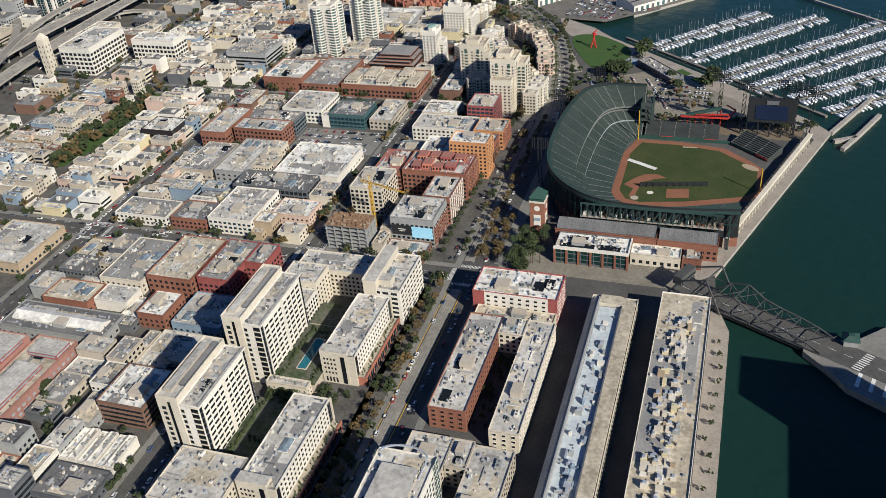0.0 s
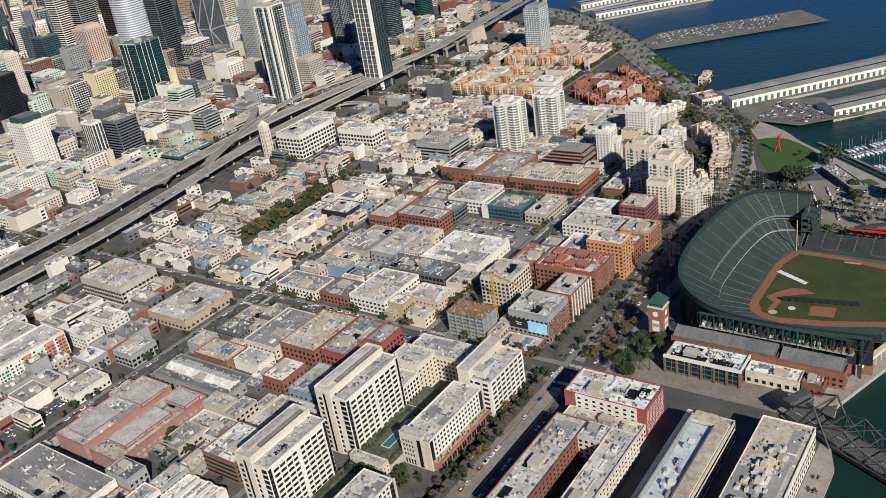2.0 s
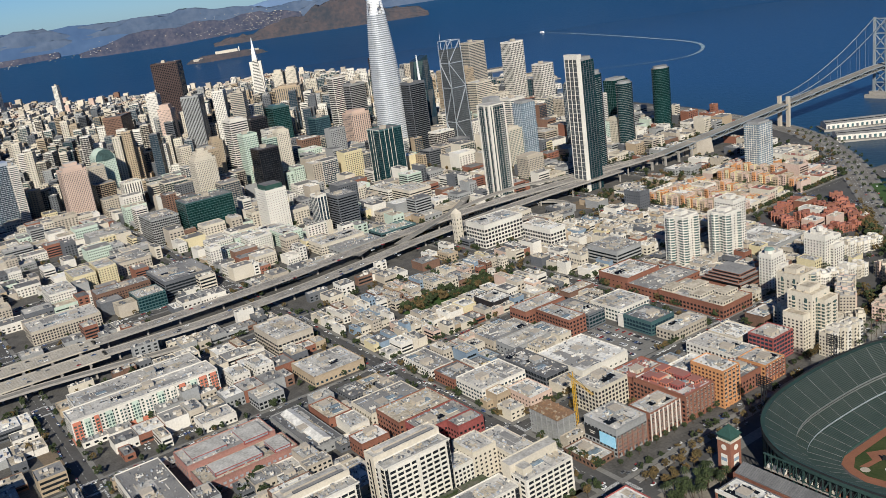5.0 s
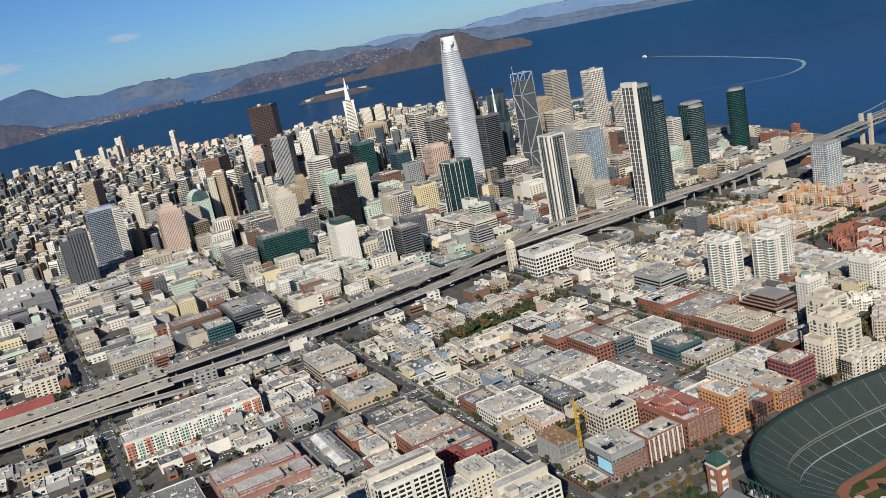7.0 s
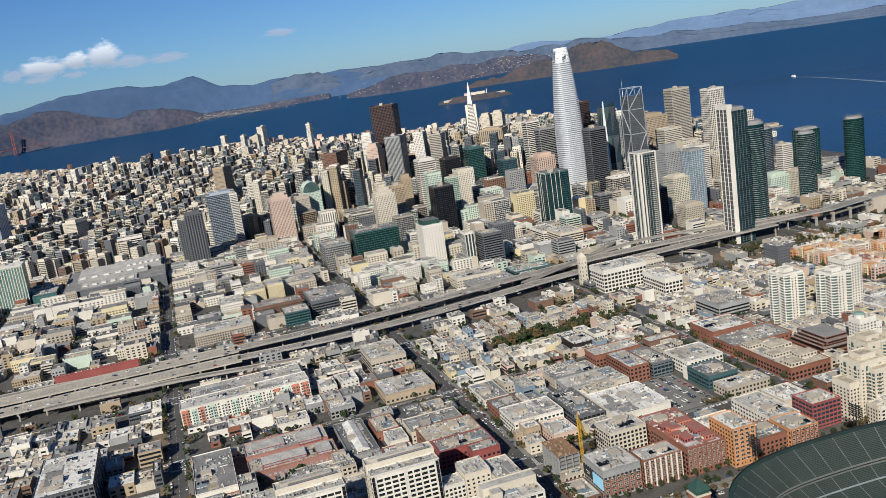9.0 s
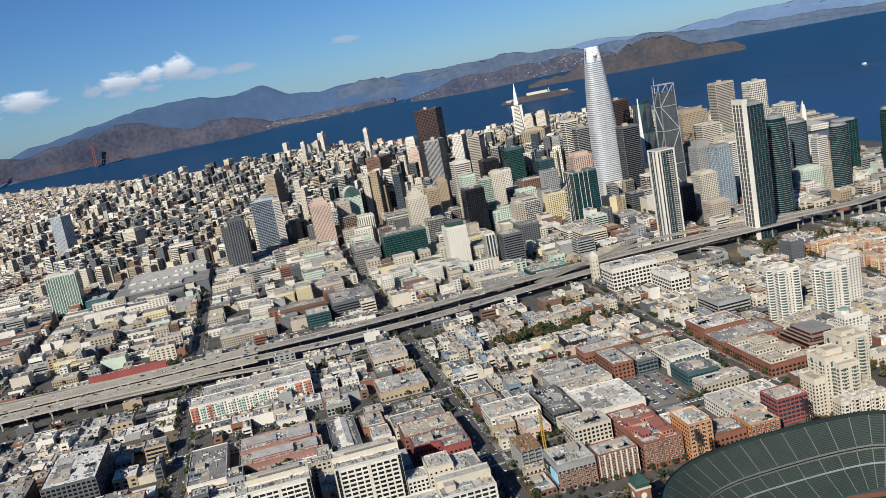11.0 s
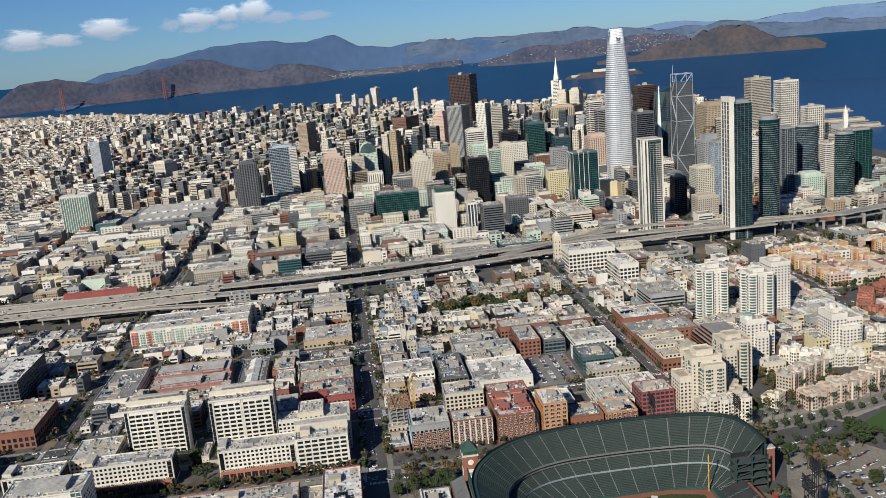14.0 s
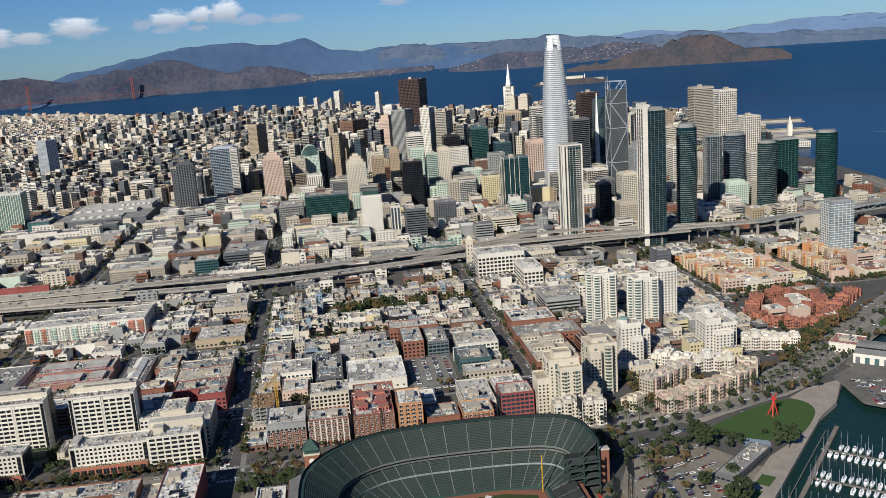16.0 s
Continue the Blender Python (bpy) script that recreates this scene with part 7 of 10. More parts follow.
for k, (u, w_, mt) in enumerate(((1, 7, "redbay"), (11, 5, "mint"), (20, 4, "redbay"), (30, 6, "mint"), (42, 6, "white"), (54, 6, "mint"), (66, 6, "white"), (78, 6, "mint"), (90, 5, "white"), (99, 6, "redbay"), (110, 6, "mint"), (119, 7, "redbay"), (130, 6, "redbay"))):
    b = Bag(15, u - 69, 0)
    b.box(-0.2, 0.9, 0, w_, 0, 22.5, W[mt])
    panes(b, -0.2, 0.9, 0, w_, 4.5, 22, "grid", G["sea"], 3.1, 2.6, 0.6, 0.6, W[mt], "E")
    b.link("facade_bay", long_block, WORD[mt] + " facade bay")

building(-341, -300, 337, 377, 7, "beige", "light", "none", "dark", 4, 4, 0.4, 0.4, 5, "warehouse", "low beige warehouse with a pale cluttered roof")
building(-341, -304, 384, 419, 8, "blue", "light", "grid", "dark", 4, 4.4, 0.4, 0.4, 4, "warehouse", "low blue-grey warehouse with a pale roof")
building(-381, -310, 128, 184, 17, "brick", "tan", "grid", "dark", 5.4, 5, 0.6, 0.66, 4, "brick_building", "large red brick warehouse with arched windows and a tan roof")
building(-500, -412, 88, 138, 30, "slate", "white", "grid", "black", 4, 4.4, 0.7, 0.6, 6, "office_block", "tall dark office block with a white cluttered roof")
building(-470, -400, 20, 70, 22, "brown", "grey", "grid", "dark", 4, 4.4, 0.5, 0.5, 4, "office_block", "brown office block with a grey roof")
# sheds and yards behind the slabs
for k in range(6):
    building(-338 + k * 6.2, -333 + k * 6.2, 262, 286, 6 + (k % 2), "white", "white", "none", "dark", 4, 4, 0.5, 0.5, 0, "tent_shed", "white scalloped fabric-roofed shed", pent=False)
building(-336, -300, 236, 259, 7, "slate", "dark", "grid", "dark", 4, 4, 0.4, 0.4, 4, "workshop", "low workshop with a black cluttered roof")

# ---- ball park ----
def smooth(pts, n=6):
    """A rounded line through a few plan points."""
    out = []
    for i in range(len(pts) - 1):
        p0, p1, p2, p3 = pts[max(i - 1, 0)], pts[i], pts[i + 1], pts[min(i + 2, len(pts) - 1)]
        for k in range(n):
            t = k / n
            out.append(tuple(0.5 * (2 * b_ + (c - a) * t + (2 * a - 5 * b_ + 4 * c - d) * t * t + (3 * b_ - a - 3 * c + d) * t ** 3) for a, b_, c, d in zip(p0, p1, p2, p3)))
    return out + [pts[-1]]


RIM = smooth([(-74, 758), (-108, 756), (-126, 740), (-134, 700), (-136, 655), (-133, 615), (-122, 585), (-102, 563), (-75, 551), (-30, 550), (14, 556)], 5)
EDGE = smooth([(-73, 722), (-78, 719), (-82, 710), (-84, 690), (-85, 655), (-85, 630), (-81, 613), (-72, 604), (-58, 601), (-25, 608), (16, 622)], 5)
park = thing("ball_park", -60, 640, 0, "open ball park with dark green seating decks round a grass field", "stadium")


def P(x, y, z):
    return (x + 60, y - 640, z)


def deck(name, f0, f1, z0, z1, rows_n, label):
    """Stepped rows of seats between two fractions of the way from field to rim, with pale aisles."""
    b, a = Bag(), Bag()
    for r in range(rows_n):
        s0, s1 = f0 + (f1 - f0) * r / rows_n, f0 + (f1 - f0) * (r + 1) / rows_n
        za, zb = z0 + (z1 - z0) * r / rows_n, z0 + (z1 - z0) * (r + 1) / rows_n
        for i in range(len(RIM) - 1):
            q = []
            for j in (i, i + 1):
                for s in (s0, s1):
                    q.append((EDGE[j][0] + (RIM[j][0] - EDGE[j][0]) * s, EDGE[j][1] + (RIM[j][1] - EDGE[j][1]) * s))
            b.face([P(*q[0], za), P(*q[2], za), P(*q[3], za), P(*q[1], za)][::-1], SEATGREEN)
            b.face([P(*q[1], za), P(*q[3], za), P(*q[3], zb), P(*q[1], zb)][::-1], RISER)
            if i % 2 == 0:
                d = Vector((q[2][0] - q[0][0], q[2][1] - q[0][1])).normalized() * 0.34
                e0 = [(q[0][0] - d.x, q[0][1] - d.y), (q[0][0] + d.x, q[0][1] + d.y), (q[1][0] + d.x, q[1][1] + d.y), (q[1][0] - d.x, q[1][1] - d.y)]
                a.face([P(*e0[0], za + 0.07), P(*e0[3], zb + 0.07), P(*e0[2], zb + 0.07), P(*e0[1], za + 0.07)], AISLE)
    k = b.link(name, park, label)
    a.link("aisle_stair", k, "pale concrete aisle steps", "stuff")


def band(name, f, z0, z1, material, label="", f2=None):
    b = Bag()
    f2 = f if f2 is None else f2
    for i in range(len(RIM) - 1):
        q = [(EDGE[j][0] + (RIM[j][0] - EDGE[j][0]) * s, EDGE[j][1] + (RIM[j][1] - EDGE[j][1]) * s) for j, s in ((i, f), (i + 1, f), (i + 1, f2), (i, f2))]
        b.face([P(*q[0], z0), P(*q[1], z0), P(*q[2], z1), P(*q[3], z1)], material)
    b.link(name, park, label)


deck("lower_deck", 0.0, 0.50, 1.2, 8.5, 16, "dark green lower seating deck")
band("club_front", 0.43, 7.8, 9.2, SILVERSTEEL, "grey club level front with signs")
deck("club_deck", 0.43, 0.61, 9.2, 14.6, 8, "dark green club seating deck")
# Black on the next two bands puts the shade under the decks into colour.
band("mezzanine_wall", 0.62, 14.6, 20.0, BLACKSTEEL, "mezzanine wall blackened for the shade under the upper deck")
band("lower_rear_wall", 0.49, 8.3, 10.5, BLACKSTEEL, "black band for the shaded concourse opening")
band("suite_front", 0.585, 15.4, 16.6, AISLE, "pale suite level front")
band("upper_front", 0.57, 18.0, 19.6, AISLE, "pale upper deck front")
deck("upper_deck", 0.57, 0.97, 19.6, 33.0, 18, "dark green upper seating deck")
band("rim_walk", 0.97, 33.2, 33.2, STEELGREEN, "dark green rim walkway", 1.03)
band("rim_fascia", 1.03, 30.6, 33.3, STEELGREEN, "dark green rim fascia")
# Railing as a solid band, added to throw shade on the south deck.
band("rim_rail", 1.03, 33.3, 34.9, BLACKSTEEL, "dark rim railing made solid to shade the stand")
band("field_wall", 0.0, 0.0, 1.3, W["green"])
band("outer_wall", 0.93, 0.0, 9.0, W["brick"], "red brick outer wall")
band("outer_screen", 0.96, 9.0, 30.6, BLACKSTEEL, "dark steel rear screen")
b = Bag()
for i in range(0, len(RIM) - 1):
    for z0, z1 in ((0, 33),):
        b.beam(P(RIM[i][0], RIM[i][1], z0), P(RIM[i][0], RIM[i][1], z1), 0.9, STEELGREEN)
    b.beam(P(*RIM[i], 12), P(*RIM[i + 1], 30), 0.5, STEELGREEN)
    b.beam(P(*RIM[i], 21), P(*RIM[i + 1], 21), 0.5, STEELGREEN)
b.link("rear_frame", park, "dark green steel rear frame")
for k in range(4):
    b = Bag()
    b.box(P(-76, 0, 0)[0], P(-66, 0, 0)[0], P(0, 733, 0)[1], P(0, 757, 0)[1], 5 + k * 5.6, 5.6 + k * 5.6, RISER, None, True)
    b.link("stair_deck", park, "grey open stair deck")
for u, v in ((-75.5, 733.5), (-66.5, 733.5), (-75.5, 745), (-66.5, 745), (-75.5, 756.5), (-66.5, 756.5)):
    b = Bag()
    b.beam(P(u, v, 0), P(u, v, 27), 0.8, STEELGREEN)
    b.link("stair_post", park, "dark green steel post")
for k in range(3):
    b = Bag()
    b.beam(P(-66.5, 733.5, 6 + k * 6.4), P(-66.5, 756.5, 12.4 + k * 6.4), 0.5, STEELGREEN)
    b.link("stair_brace", park, "dark green steel brace")
b = Bag()
b.face([P(-76, 757.2, 0), P(-76, 733, 0), P(-76, 733, 26), P(-76, 757.2, 26)], BLACKSTEEL)
b.link("stair_screen", park, "black steel screen")
field = Bag()
fp = [(-84, 622), (-80, 612), (-70, 606), (-57, 603), (-24, 610), (20, 626), (30, 640), (31, 678), (20, 692), (-2, 712), (-40, 718), (-76, 718), (-84, 690)]
field.face([P(x, y, 0.10) for x, y in fp], DIRT)
field.link("warning_track", park, "red-brown clay warning track")
field = Bag()
field.face([P(x, y, 0.16) for x, y in [(-78, 626), (-72, 614), (-60, 610), (-26, 617), (16, 632), (25, 642), (26, 674), (16, 687), (-6, 706), (-40, 712), (-71, 712), (-78, 690)]], OUTFIELD)
field.link("field", park, "green grass ball field")
b = Bag()
b.face([P(x, y, 0.21) for x, y in [(-76, 636), (-70, 646), (-62, 655), (-52, 657), (-44, 652), (-53, 648), (-62, 642), (-64, 630), (-65, 620), (-70, 617), (-68, 630)]], DIRT)
b.link("infield", park, "red-brown infield clay")
b = Bag()
b.face([P(x, y, 0.22) for x, y in [(-42, 634), (-25, 637), (-24, 623), (-41, 620)]], DIRT)
b.link("infield", park, "red-brown infield clay")
b = Bag()
b.face([P(x, y, 0.23) for x, y in oval(-65, 616, 3.2, 3.2, 0, 16)], W["beige"])
b.link("plate_mat", park, "pale round mat at the home plate")
b = Bag()
b.face([P(x, y, 0.24) for x, y in oval(-54, 626, 2.6, 2.6, 0, 16)], W["white"])
b.link("mound_mat", park, "white round mat on the mound")
b = Bag()
b.face([P(x, y, 0.24) for x, y in rect(-30, 709, 6, 1.2, 4)], W["tan"])
b.link("grass_patch", park, "worn tan patch of turf")
b = Bag()
b.face([P(x, y, 0.22) for x, y in oval(20, 681, 8, 4, -35, 14)], W["tan"])
b.link("grass_patch", park, "worn tan patch of turf")
b = Bag()
b.face([P(x, y, 0.3) for x, y in rect(-66, 672, 2.2, 14, 62)], WHITEPAINT)
b.link("field_cover", park, "long white rolled field cover")
for k in range(10):
    b = Bag()
    x, y = -63 + k * 5.2, 634 + k * 1.0
    b.beam(P(x, y, 0), P(x, y, 4.6), 0.3, BLACKSTEEL)
    b.beam(P(x + 4.6, y + 0.9, 0), P(x + 4.6, y + 0.9, 4.6), 0.3, BLACKSTEEL)
    b.beam(P(x, y, 0.4), P(x + 4.6, y + 0.9, 4.5), 0.25, BLACKSTEEL)
    b.beam(P(x + 2.3, y + 2.4, 0), P(x + 2.3, y + 0.4, 4.5), 0.25, BLACKSTEEL)
    b.face([P(x, y, 0.6), P(x + 4.6, y + 0.9, 0.6), P(x + 4.6, y + 0.9, 4.5), P(x, y, 4.5)], BLACKSTEEL)
    tagged(b.link("field_screen", park), "dark folding field screen")
for px_, py_, hh in ((-75, 717, 28), (28, 640, 22)):
    b = Bag()
    b.prism([P(x, y, 0)[:2] for x, y in oval(px_, py_, 0.45, 0.45, 0, 8)], 0, hh, YELLOWSTEEL)
    b.link("foul_pole", park, "yellow foul pole")
SEATDARK = mat("dark_bleacher_seats", (0.055, 0.06, 0.058), 0.8, (0.03, 0.034, 0.033), 0.1, 1.5)
# bleachers beyond left and centre field
for k in range(8):
    b = Bag() if k < 5 else Bag(60 + 0, 722 - 640, 0, -41.5)
    x0, x1 = (-70 + k * 12.5, -57.7 + k * 12.5) if k < 5 else (-60 + 4 + (k - 5) * 13.5, -60 + 16.8 + (k - 5) * 13.5)
    sh = 0 if k < 5 else -(722 - 640)
    tilt = (0, 0, 0, 0) if k < 5 else (60, 722 - 640, 0, -41.5)
    prof = [(0, 0)] + [q for r in range(9) for q in ((r * 1.9, 3.0 + r * 0.75), ((r + 1) * 1.9, 3.0 + r * 0.75))] + [(17.1, 0)]
    va, vb = [[b.pt(xx + 60, 722 - 640 + py + sh, pz) for py, pz in prof] for xx in (x0, x1)]
    for i in range(len(prof) - 1):
        b.f.append([va[i], vb[i], vb[i + 1], va[i + 1]])
        b.m.append(b.mi(SEATDARK))
    b.f.append(va[::-1])
    b.f.append(vb)
    b.m += [b.mi(SEATDARK)] * 2
    sec = tagged(b.link("bleacher_section", park), "dark bleacher seating section")
    b = Bag(*tilt)
    for r in range(9):
        b.box(x0 + 60 - 0.3, x0 + 60 + 0.5, 722 - 640 + r * 1.9 + sh, 722 - 640 + (r + 1) * 1.9 + sh, 3.0 + r * 0.75, 3.15 + r * 0.75, AISLE)
    b.link("aisle_stair", sec, "pale concrete aisle steps", "stuff")
    b = Bag(*tilt)
    b.box(x0 + 60.5, x1 + 59.5, 721.4 - 640 + sh, 721.7 - 640 + sh, 1.4, 2.9, REDSTEEL if k % 3 == 1 else W["green"])
    b.link("sign_board", sec, "red or green board on the outfield wall")
b = Bag()
b.box(-12, 52, 741 - 640, 744 - 640, 0, 6.5, W["brick"])
b.box(-16, 62, 720.2 - 640, 721.6 - 640, 0, 2.6, W["green"])
b.link("outfield_wall", park, "padded dark green outfield wall")
# scoreboard in centre field
b = Bag(8, 10)
b.box(66, 104, 728 - 640, 732 - 640, 14, 36, BLACKSTEEL)
sb = b.link("scoreboard", park, "large dark scoreboard on steel legs")
for k in range(5):
    b = Bag(8, 10)
    b.beam((66 + k * 9.5, 730 - 640, 0), (66 + k * 9.5, 730 - 640, 40), 1.0, BLACKSTEEL)
    b.link("leg", sb)
    if k < 4:
        b = Bag(8, 10)
        b.beam((66 + k * 9.5, 732 - 640, 0), (66 + (k + 1) * 9.5, 732 - 640, 14), 0.5, BLACKSTEEL)
        b.link("brace", sb)
b = Bag(8, 10)
b.box(72, 98, 727.6 - 640, 728 - 640, 17, 30, mat("blue_video_panel", (0.012, 0.022, 0.055), 0.4))
b.box(80, 90, 727.5 - 640, 728 - 640, 31, 34.5, W["slate"])
b.link("screen", sb, "unlit blue video panel")
# light towers
for lx, ly, lz in ((-139, 610, 0), (-140, 700, 0), (-118, 758, 0), (42, 748, 0), (-10, 760, 0), (64, 738, 0), (52, 744, 0), (10, 744, 0)):
    b = Bag(lx, ly, lz)
    for sx, sy in ((-1.3, -1.3), (1.3, -1.3), (1.3, 1.3), (-1.3, 1.3)):
        b.beam((sx, sy, 0), (sx, sy, 50), 0.35, BLACKSTEEL)
    for k in range(10):
        b.beam((-1.3, -1.3, k * 5), (1.3, 1.3, k * 5 + 5), 0.22, BLACKSTEEL)
        b.beam((1.3, -1.3, k * 5 + 5), (-1.3, 1.3, k * 5), 0.22, BLACKSTEEL)
    tw = tagged(b.link("light_tower", None), "dark steel lattice floodlight tower beside the ball park", "light tower", "floodlight towers")
    b = Bag(lx, ly, lz)
    for k in range(6):
        b.beam((-6.5, 0, 49 - k * 1.7), (6.5, 0, 49 - k * 1.7), 0.25, BLACKSTEEL)
        for j in range(8):
            b.box(-6.4 + j * 1.75, -5.4 + j * 1.75, -0.5, 0.1, 48.6 - k * 1.7, 49.6 - k * 1.7, BLACKSTEEL, None, True)
    b.link("lamp_rack", tw, "rows of unlit floodlights", "stuff")
# red bottle slide and glove shapes behind left field
b = Bag()
b.beam((-38, 752, 10), (-8, 756, 17), 2.6, W["green"])
b.beam((-42, 748, 10.5), (-2, 748, 11), 1.3, REDSTEEL)
b.beam((-30, 752, 11), (2, 750, 14), 1.2, REDSTEEL)
b.beam((-2, 748, 11), (4, 753, 17), 1.1, REDSTEEL)
b.beam((4, 753, 17), (-4, 756, 20), 1.0, REDSTEEL)
for k in range(5):
    b.beam((-36 + k * 7, 753, 0), (-36 + k * 7, 753, 8 + k * 2), 0.7, REDSTEEL)
tagged(b.link("play_slide", None), "large red and green play slide structure beyond the bleachers", "slide")
b = Bag()
b.box(-82, -77, 760, 767, 0, 25, W["brick"], R["light"])
b.box(-82.3, -76.7, 759.7, 767.3, 25, 26, W["cream"], R["light"])
tagged(b.link("brick_pylon", None), "tall red brick pylon at the stand's end", "pylon")

# brick entrance buildings, clock tower, arcade
ct = thing("clock_tower", -128, 555, 0, "red brick clock tower with a dark green pyramid roof", "tower")
b = Bag()
b.box(-5.5, 5.5, -5.5, 5.5, 0, 27, W["brick"])
b.box(-6, 6, -6, 6, 27, 28.2, W["cream"])
b.link("shaft", ct)
b = Bag()
b.box(-5, 5, -5, 5, 28.2, 31, W["green"])
b.prism(rect(0, 0, 6.2, 6.2), 31, 38, W["green"], None, 0.05)
b.beam((0, 0, 38), (0, 0, 44), 0.3, BLACKSTEEL)
b.link("roof", ct, "dark green pyramid roof")
for sx, sy, dg in ((0, -5.6, 0), (5.6, 0, 90), (-5.6, 0, 90), (0, 5.6, 0)):
    b = Bag(sx, sy, 22.5, dg)
    ring = [(2.2 * math.cos(a), 0, 2.2 * math.sin(a)) for a in [q * 0.3927 for q in range(16)]]
    for y in (-0.12, 0.12):
        b.face([(p[0], y, p[2]) for p in ring], W["white"])
    b.link("clock_face", ct, "white clock face")
    b = Bag(sx, sy, 8, dg)
    b.box(-2.6, 2.6, -0.16, 0.16, 0, 9, W["white"])
    b.box(-2.4, 2.4, -0.2, 0.2, 4, 6.5, W["blue"])
    b.link("banner", ct, "white and blue banner")
shop = building(-108, -57, 516, 536, 13, "slate", "white", "glass", "green", 4.2, 4.4, 0.9, 0.84, 2, "shop_building", "glass-fronted shop building with brick piers and solar panels")
for k in range(7):
    b = Bag()
    u = -25.5 + k * 8.5
    b.box(u - 0.7, u + 0.7, -10.9, -10.0, 0, 12.2, W["brick"])
    b.link("facade_pier", shop, "red brick pier")
for v in (-8.8, 0, 9.5):
    b = Bag()
    b.box(25.4, 26.2, v - 0.7, v + 0.7, 0, 12.2, W["brick"])
    b.link("facade_pier", shop, "red brick pier")
b = Bag()
b.prism([(-26.2, -11.2), (26.4, -11.2), (26.4, 10), (25.5, 10), (25.5, -10), (-26.2, -10)], 12.2, 14.2, W["white"])
b.link("cornice", shop, "white cornice")
for u0, u1, v0, v1 in ((-22, 2, -8, -3.2), (5, 20, -8, -2.2), (-18, -4, 3, 6)):
    b = Bag()
    for k in range(4):
        yy = v0 + k * (v1 - v0) / 4
        b.face([(u0, yy, 13.3), (u1, yy, 13.3), (u1, yy + (v1 - v0) / 4.6, 13.75), (u0, yy + (v1 - v0) / 4.6, 13.75)], G["black"])
    b.link("solar_panel", shop, "black solar panels in rows")
building(-112, -40, 537.5, 548, 14, "brick", "dark", "grid", "dark", 4.6, 4.6, 0.55, 0.5, 0, "park_offices", "red brick ball park offices with a dark seamed roof", pent=False)
building(-56, -22, 524, 536.5, 9, "cream", "white", "grid", "dark", 4.4, 4.6, 0.5, 0.6, 3, "entrance_building", "cream entrance building with arched openings")
building(-39.5, 2, 538, 548, 13, "brick", "dark", "grid", "dark", 4, 4, 0.5, 0.5, 1, "park_offices", "red brick ball park wing with a dark roof", pent=False)
building(-21, -8, 526, 537, 8, "brick", "grey", "grid", "dark", 4, 4, 0.4, 0.5, 1, "entrance_building", "low red brick entrance building")
for x0_, x1_, z_ in ((-111, -41, 15), (-38.5, 1, 14)):
    b = Bag()
    for k in range(int((x1_ - x0_) / 1.6)):
        u = x0_ + k * 1.6
        b.face([(u, 538, z_ + 0.1), (u + 1.35, 538, z_ + 0.1), (u + 1.35, 547.5, z_ + 4.2), (u, 547.5, z_ + 4.2)], R["dark"])
        b.box(u + 1.35, u + 1.6, 538, 538.3, z_, z_ + 0.5, W["slate"])
    b.face([(x0_, 538.1, z_), (x1_, 538.1, z_), (x1_, 547.6, z_ + 4.1), (x0_, 547.6, z_ + 4.1)], W["slate"])
    b.face([(x0_, 547.7, z_ - 1), (x1_, 547.7, z_ - 1), (x1_, 547.7, z_ + 4.2), (x0_, 547.7, z_ + 4.2)], W["slate"])
    tagged(b.link("seamed_roof", None), "dark seamed metal roof on a brick ball park wing", "roof")
b = Bag()
b.face([(-40, 549, 12.5), (0, 549, 12.5), (0, 556, 12.5), (-40, 556, 12.5)], STEELGREEN)
for k in range(5):
    b.beam((-38 + k * 9, 550, 0), (-38 + k * 9, 550, 12.4), 0.7, STEELGREEN)
b.box(-96, 4, 549, 553, 19.6, 20.4, PROM, None, True)
for k in range(26):
    q = rnd(1.2, 2.6)
    b.box(-94 + k * 3.8, -94 + k * 3.8 + q, 550 + rnd(0, 1), 552 + rnd(0, 1), 20.4, 20.4 + rnd(1.2, 3.2), random.choice((W["cream"], W["tan"], W["white"], W["brick"], W["slate"])))
for k in range(22):
    b.beam((-95 + k * 4.6, 549.2, 20), (-95 + k * 4.6, 549.2, 31), 0.5, STEELGREEN)
    b.beam((-95 + k * 4.6, 549.2, 21), (-90.6 + k * 4.6, 549.2, 30.8), 0.3, STEELGREEN)
b.beam((-96, 549.2, 31), (4, 549.2, 31), 1.0, STEELGREEN)
tagged(b.link("canopy", None), "dark green concourse canopy behind the stand", "canopy")
for k in range(30):
    t0, t1 = k / 30, (k + 1) / 30
    p, q = (6 + 60 * t0, 556 + 178 * t0), (6 + 60 * t1, 556 + 178 * t1)
    if not k:
        arc = thing("arcade", 6, 556, 0, "long pale stone waterfront arcade with arched openings", "arcade")
        dv = Vector((q[0] - p[0], q[1] - p[1]))
        ang = math.degrees(math.atan2(dv.y, dv.x))
        b = Bag(0, 0, 0, ang)
        L = dv.length
        b.box(0, 0.9, -1.5, 1.5, 0, 8, W["cream"])
        b.box(0.9, L, -1.5, 1.5, 6, 8, W["cream"], None, True)
        b.box(0, L, -1.7, 1.7, 8, 8.6, W["cream"], None, True)
        bay0 = b.link("arch_bay", arc, "pale arch bay with a flat cap")
    else:
        ob = bpy.data.objects.new("arch_bay", bay0.data)
        scene.collection.objects.link(ob)
        ob.parent = arc
        ob.matrix_basis = pose(S * (p[0] - 6), S * (p[1] - 556), 0)
EXC.append((-160, 90, 478, 1000))

# promenade, plaza, car park, lawn
def sheet(name, pts, z, material, label):
    b = Bag()
    b.face([(x, y, z) for x, y in pts], material)
    return b.link(name, None, label, "structure")


